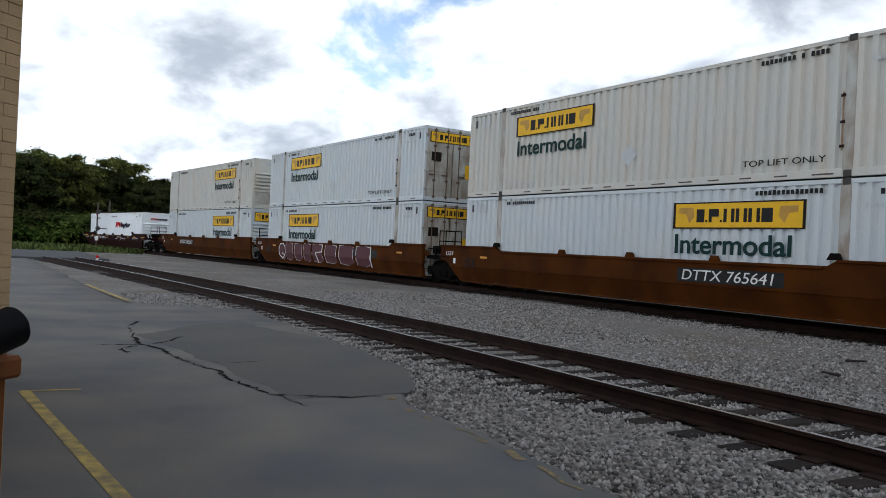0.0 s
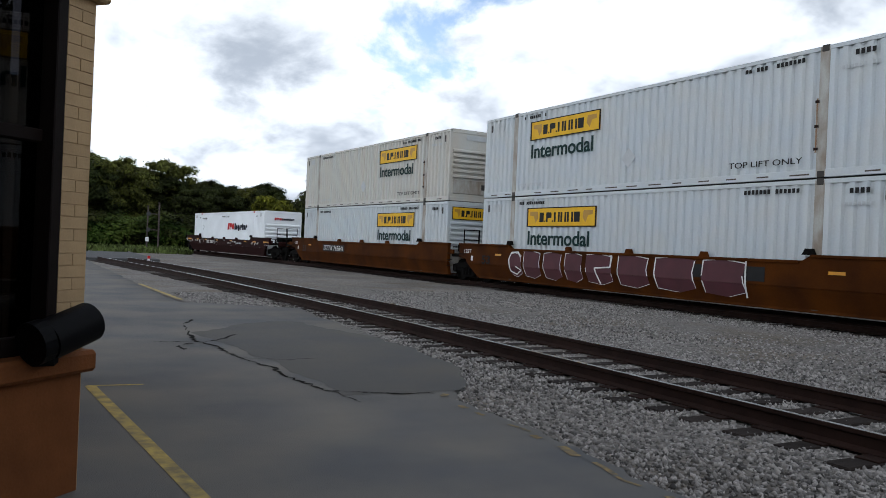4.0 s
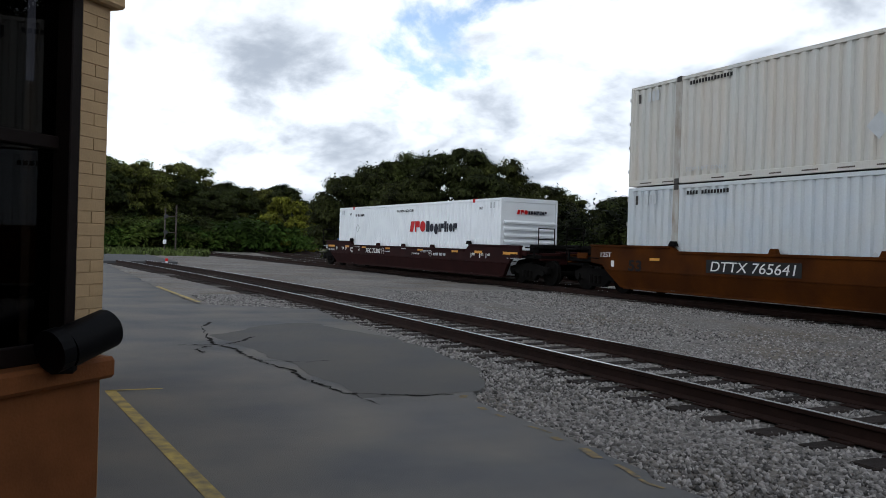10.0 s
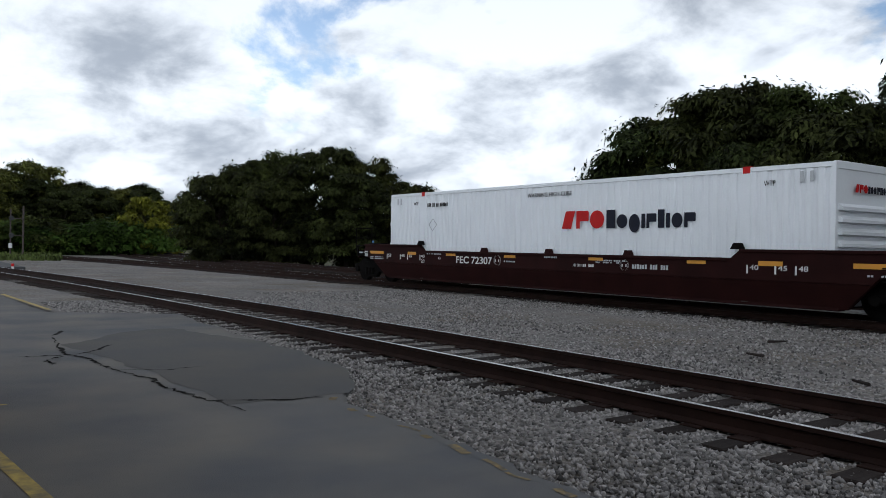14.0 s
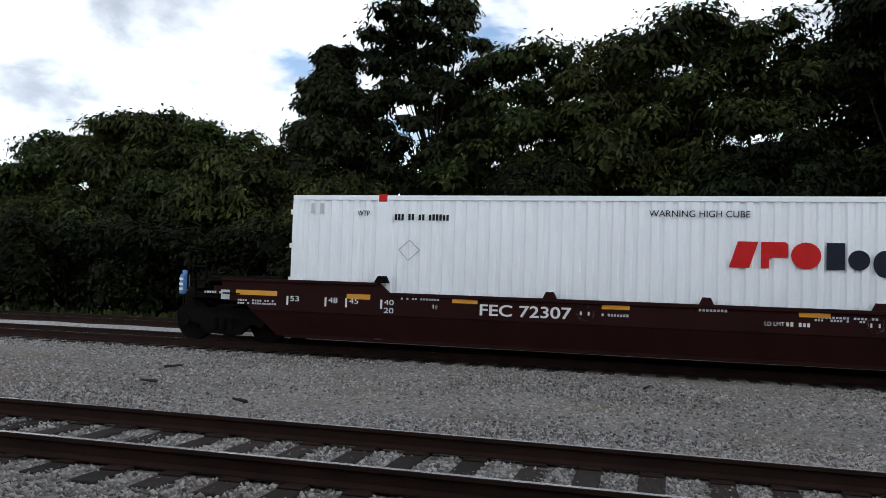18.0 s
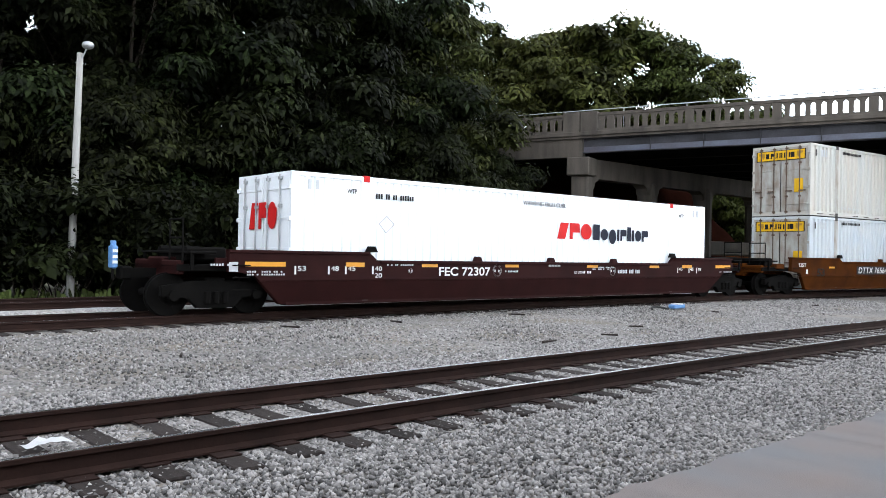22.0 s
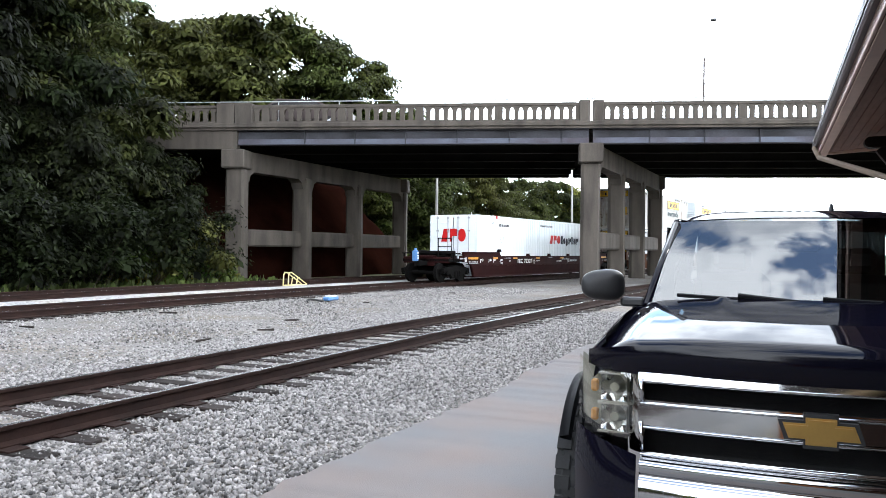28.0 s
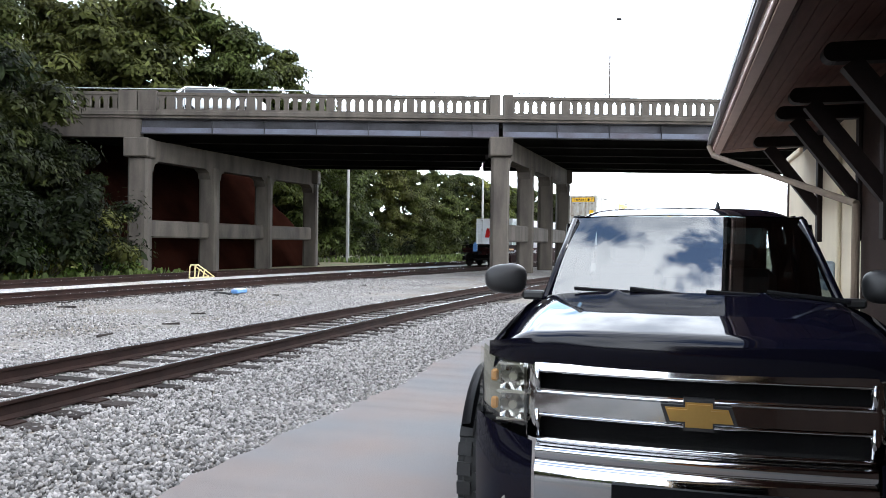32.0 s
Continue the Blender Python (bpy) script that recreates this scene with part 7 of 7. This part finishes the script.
# ---- small lineside things ----
def build_small():
    # leaning timber pole with a lamp
    lp = empty("light_pole", "leaning grey timber pole with a small lamp on top", "light pole", Matrix.Translation((7.95, 23.6, -0.3)) @ Matrix.Rotation(radians(1.2), 4, "Y"))
    part("pole", rod(bmesh.new(), (0, 0, 0), (0, 0, 7.1), 0.11, 0.085, seg=10), M["wood_pole"], lp)
    part("lamp_arm", rod(bmesh.new(), (0, 0, 6.8), (0.12, -0.25, 7.3), 0.02, seg=6), M["galv"], lp)
    hd = bmesh.new()
    bmesh.ops.create_uvsphere(hd, u_segments=14, v_segments=8, radius=0.16, matrix=Matrix.Translation((0.12, -0.25, 7.3)) @ Matrix.Diagonal((1, 1.2, 0.7, 1)))
    part("lamp_head", hd, M["galv"], lp, smooth=True)
    # tall poles seen beyond the bridge
    for x, y, h in ((64.0, 27.6, 8.0), (92.0, 22.6, 9.5)):
        p = empty("utility_pole", "plain grey utility pole beyond the bridge", "utility pole", pose(x, y, -0.3), group="utility poles")
        part("pole", rod(bmesh.new(), (0, 0, 0), (0, 0, h), 0.15, 0.11, seg=10), M["wood_pole"], p)
    # signal mast
    sg = empty("railway_signal", "slim grey railway signal mast with ladder and dark heads", "railway signal", pose(-80.0, 9.3, -0.3))
    part("mast", rod(bmesh.new(), (0, 0.25, 0), (0, 0.25, 4.6), 0.07, seg=10), M["gutter"], sg)
    part("mast", rod(bmesh.new(), (0, -0.75, 0.0), (0, -0.75, 4.3), 0.06, seg=10), M["gutter"], sg)
    for z in (3.5, 2.0):
        hd = part("signal_head", rod(bmesh.new(), (0.1, -0.7, z), (0.25, -0.7, z), 0.2, seg=18), M["plastic"], sg)
        part("signal_bracket", box(-0.03, 0.1, -0.7, 0.25, z - 0.04, z + 0.04), M["gutter"], hd)
    ld = bmesh.new()
    for k in range(14):
        rod(ld, (-0.1, 0.1, 0.4 + k * 0.3), (-0.1, 0.4, 0.4 + k * 0.3), 0.012, seg=4)
    part("ladder", ld, M["gutter"], sg)
    part("number_board", box(0.05, 0.08, -0.9, -0.6, 0.9, 1.3), M["white_paint"], sg)
    # white post beside the road crossing
    ps = empty("marker_post", "small white and red marker post by the crossing", "post", pose(-44.0, 4.8, -0.25))
    part("post", box(-0.05, 0.05, -0.06, 0.06, 0, 0.28, bev=0.02), M["white_paint"], ps)
    part("post_band", box(-0.055, 0.055, -0.065, 0.065, 0.28, 0.42), M["red"], ps)
    # white stake by the third track
    st = empty("marker_stake", "leaning white marker stake in the grass", "stake", Matrix.Translation((10.2, 22.6, -0.3)) @ Matrix.Rotation(radians(5), 4, "Y"))
    part("stake", box(-0.04, 0.04, -0.04, 0.04, 0, 1.15, bev=0.01), M["white_paint"], st)
    part("stake_cap", box(-0.05, 0.05, -0.05, 0.05, 1.12, 1.2), M["white_paint"], st)
    # yellow wheel stops beside the far tracks
    for x, y, rz in ((1.3, 19.05, 0.0), (27.3, 17.85, -3.0)):
        ws = empty("wheel_stop", "pale yellow tubular wheel stop standing on the ballast", "wheel stop", pose(x, y, -0.01, rz=rz), group="wheel stops")
        for s in (-0.12, 0.12):
            f = bmesh.new()
            for a, b in (((-0.62, 0.02), (0.6, 0.02)), ((-0.62, 0.02), (-0.6, 0.42)), ((-0.6, 0.42), (-0.52, 0.53)), ((-0.52, 0.53), (-0.4, 0.52)), ((-0.4, 0.52), (0.6, 0.04)), ((-0.1, 0.02), (-0.02, 0.3)), ((-0.02, 0.3), (0.1, 0.31))):
                rod(f, (a[0], s, a[1]), (b[0], s, b[1]), 0.026, seg=6)
            part("stop_frame", f, M["yellow_metal"], ws)
        part("stop_bar", rod(bmesh.new(), (-0.52, -0.12, 0.52), (-0.52, 0.12, 0.52), 0.026, seg=6), M["yellow_metal"], ws)
        part("stop_block", box(0.68, 1.0, -0.2, 0.2, -0.1, 0.2, bev=0.03), M["rust"], ws)
        part("stop_wedge", prism(bmesh.new(), [(1.0, -0.05), (1.12, -0.05), (1.12, 0.12), (1.0, 0.16)], "y", -0.1, 0.1), M["undercar"], ws)
    # hose and blue fitting lying in the ballast
    hs = empty("air_hose", "black air hose with a pale blue metal fitting on the ballast", "hose", pose(21.6, 13.1, -0.16))
    h = bmesh.new()
    pts = [(-0.9 + 0.15 * k, 0.12 * math.sin(k * 1.1), 0.02 + 0.06 * max(0, math.sin(k * 0.8))) for k in range(8)]
    for a, b in zip(pts, pts[1:]):
        rod(h, a, b, 0.03, seg=6)
    part("hose", h, M["rubber"], hs)
    part("fitting", box(0.15, 0.75, -0.12, 0.12, 0.0, 0.12, bev=0.03), M["blue"], hs)
    part("fitting_plate", box(0.3, 0.6, -0.13, 0.1, 0.12, 0.15), M["white_paint"], hs)
    # litter between the rails
    lt = bmesh.new()
    grid(lt, 8, 4, lambda u, v: (2.05 + 0.34 * u, 6.62 + 0.16 * v, -0.135 + 0.035 * noise.noise((u * 4, v * 4, 1.0)) + 0.03 * math.sin(u * 3)))
    bmesh.ops.solidify(lt, geom=lt.faces[:], thickness=0.006)
    tagged(part("litter", lt, M["paper"]), "crumpled white paper litter between the rails", "litter")
    rng = random.Random(3)
    for i in range(16):
        x, y = rng.uniform(-20, 30), rng.uniform(9, 14.5)
        b = bmesh.new()
        a = rng.uniform(0, 3.1)
        L = rng.uniform(0.15, 0.45)
        rod(b, (x, y, -0.165), (x + L * math.cos(a), y + L * math.sin(a), -0.16), 0.025, 0.015, seg=5)
        tagged(part("wood_scrap", b, M["tie"]), "dark splintered wood scrap on the gravel", "debris", group="scraps on the gravel")
    # parking bay lines and kerb-side line
    def strip(pts, w, name, label):
        b = bmesh.new()
        for p, q in zip(pts, pts[1:]):
            d = Vector((q[0] - p[0], q[1] - p[1], 0)); n = Vector((-d.y, d.x, 0)).normalized() * w / 2
            k = max(2, int(d.length / 0.3))
            grid(b, k, 1, lambda u, v, p=p, d=d, n=n: (p[0] + d.x * u + n.x * (2 * v - 1) * (1 + 0.15 * noise.noise((u * 9, v, 2))), p[1] + d.y * u + n.y * (2 * v - 1), -0.146))
        tagged(part(name, b, M["faded_line" if name == "edge_line" else "yellow_line"]), label, "road marking", kind="structure")
    strip(((-8.3, 0.37), (-4.72, 0.755), (-1.0, 1.16)), 0.10, "parking_line", "worn yellow parking bay line")
    strip(((-8.3, 0.34), (-8.27, 0.84)), 0.05, "parking_line", "short worn yellow line across the bay's end")
    strip(((-24.8, 2.45), (-19.0, 2.75)), 0.11, "parking_line", "faded yellow line further along the lot")
    for k in range(11):
        x = -7.1 + 0.42 * k + rng.uniform(-0.1, 0.1)
        L = rng.uniform(0.1, 0.3)
        strip([(x, lot_edge(x) - 0.1), (x + L * 0.4, lot_edge(x + L * 0.4) - 0.12), (x + L, lot_edge(x + L) - 0.1)], rng.uniform(0.03, 0.08), "edge_line", "broken yellow paint along the lot's edge")
    # long crack in the asphalt
    path = [(-13.6, 2.0), (-12.3, 1.9), (-11.5, 1.85), (-11.0, 2.02), (-10.2, 2.05), (-9.6, 2.15), (-9.0, 2.3), (-8.5, 2.28), (-8.1, 2.36), (-7.55, 2.45), (-7.4, 2.8), (-7.25, 3.1), (-7.2, 3.5)]
    b = bmesh.new()
    def crack(path, w):
        # broken edges: the gap opens and closes along its way
        fine = []
        for p, q in zip(path, path[1:]):
            for k in range(9):
                s = k / 9
                fine.append((p[0] + (q[0] - p[0]) * s + 0.03 * rng.uniform(-1, 1), p[1] + (q[1] - p[1]) * s + 0.035 * rng.uniform(-1, 1)))
        for p, q in zip(fine, fine[1:]):
            d = Vector((q[0] - p[0], q[1] - p[1], 0)); n = Vector((-d.y, d.x, 0)).normalized() * w * rng.choice((0.25, 0.5, 0.8, 1.3)) * rng.uniform(0.7, 1.2)
            vs = [b.verts.new((p[0] - n.x, p[1] - n.y, -0.1445)), b.verts.new((q[0] - n.x, q[1] - n.y, -0.1445)), b.verts.new((q[0] + n.x, q[1] + n.y, -0.1445)), b.verts.new((p[0] + n.x, p[1] + n.y, -0.1445))]
            b.faces.new(vs)
    crack(path, 0.023)
    crack([(-11.5, 1.3), (-11.45, 1.55), (-11.4, 1.95), (-11.75, 2.3), (-12.3, 2.6)], 0.022)
    crack([(-11.3, 1.75), (-11.0, 1.55), (-10.6, 1.6)], 0.02)
    crack([(-14.5, 2.3), (-13.6, 2.0)], 0.026)
    crack([(-9.9, 2.1), (-9.6, 2.6), (-9.7, 3.1)], 0.013)
    crack([(-7.5, 2.5), (-6.9, 2.55)], 0.008)
    tagged(part("pavement_crack", b, M["crack"]), "long dark crack across the asphalt", "crack", kind="structure")


# ---- build ----
build_ground()
build_pale_strip()
build_lot()
build_depot()
build_eaves()
BRIDGE = build_bridge()
build_pickup()
build_train()
build_woods()
build_small()
build_track("track_near", near_y, -46, 70, "near rusty railway track on timber sleepers", lambda x: -24 < x < 26)
build_track("track_train", train_y, -110, 120, "railway track that the train runs on", lambda x: False)
build_track("yard_track", fourth_y, -135, -42, "curving yard track beyond the crossing", lambda x: False, z=0.02)
build_track("yard_track", lambda x: fourth_y(x) + 4.2, -135, -50, "second curving yard track beyond the crossing", lambda x: False, z=0.02)
build_track("track_third", third_y, -140, 60, "further railway track along the wood", lambda x: False, z=0.1)
build_stones()
WHITE_CAR = build_bridge_car(BRIDGE, "white car crossing the bridge", M["box_new"])
GREY_CAR = build_bridge_car(BRIDGE, "dark grey car crossing the bridge", M["gutter"])


# ---- what moves ----
def along(s):
    """The point of the train's line at s metres along it from x = 4."""
    n = 60
    x, step = 4.0, s / n
    for _ in range(n):
        c = 0.00085 if x < 4 or (x == 4 and s < 0) else 0.0021
        g = -2 * c * (min(x, 37.0) - 4)
        x += step / math.sqrt(1 + g * g)
    return Vector((x, train_y(x), 0))


def motions():
    times = [k * 1.0 for k in range(33)]
    for thing, rear, wheels in TRAIN:
        rows = []
        for t in times:
            s = -0.63 + 4.35 * (t - 20.5) + rear - 0.3 * (1 - max(0.0, min(1.0, (t - 12) / 4)))
            a, b = along(s - 1.6), along(s + 17.7)
            d = (b - a).normalized()
            o = a + d * 1.6
            rows.append((t, Matrix.Translation(o) @ Matrix.Rotation(math.atan2(d.y, d.x), 4, "Z")))
        walk(thing, rows)
        for w, x in wheels:
            n = 232
            walk(w, [(32.0 * k / n, Matrix.Translation((x, 0, 0.43)) @ Matrix.Rotation(4.35 * 32.0 * k / n / 0.43, 4, "Y")) for k in range(n + 1)])
    def on_bridge(x, y=2.4):
        return BRIDGE @ Matrix.Translation((x, y, 7.8)) @ Matrix.Diagonal((1, -1, 1, 1)) @ Matrix.Rotation(math.pi, 4, "Z")
    walk(WHITE_CAR, [(0.0, on_bridge(50.0)), (30.0, on_bridge(50.0))] + [(30.0 + k * 0.5, on_bridge(50.4 - 6.65 * k)) for k in range(1, 5)])
    walk(GREY_CAR, [(0.0, on_bridge(46.5)), (26.3, on_bridge(46.5))] + [(26.5 + k * 0.5, on_bridge(44.5 - 6.85 * k)) for k in range(12)])


motions()
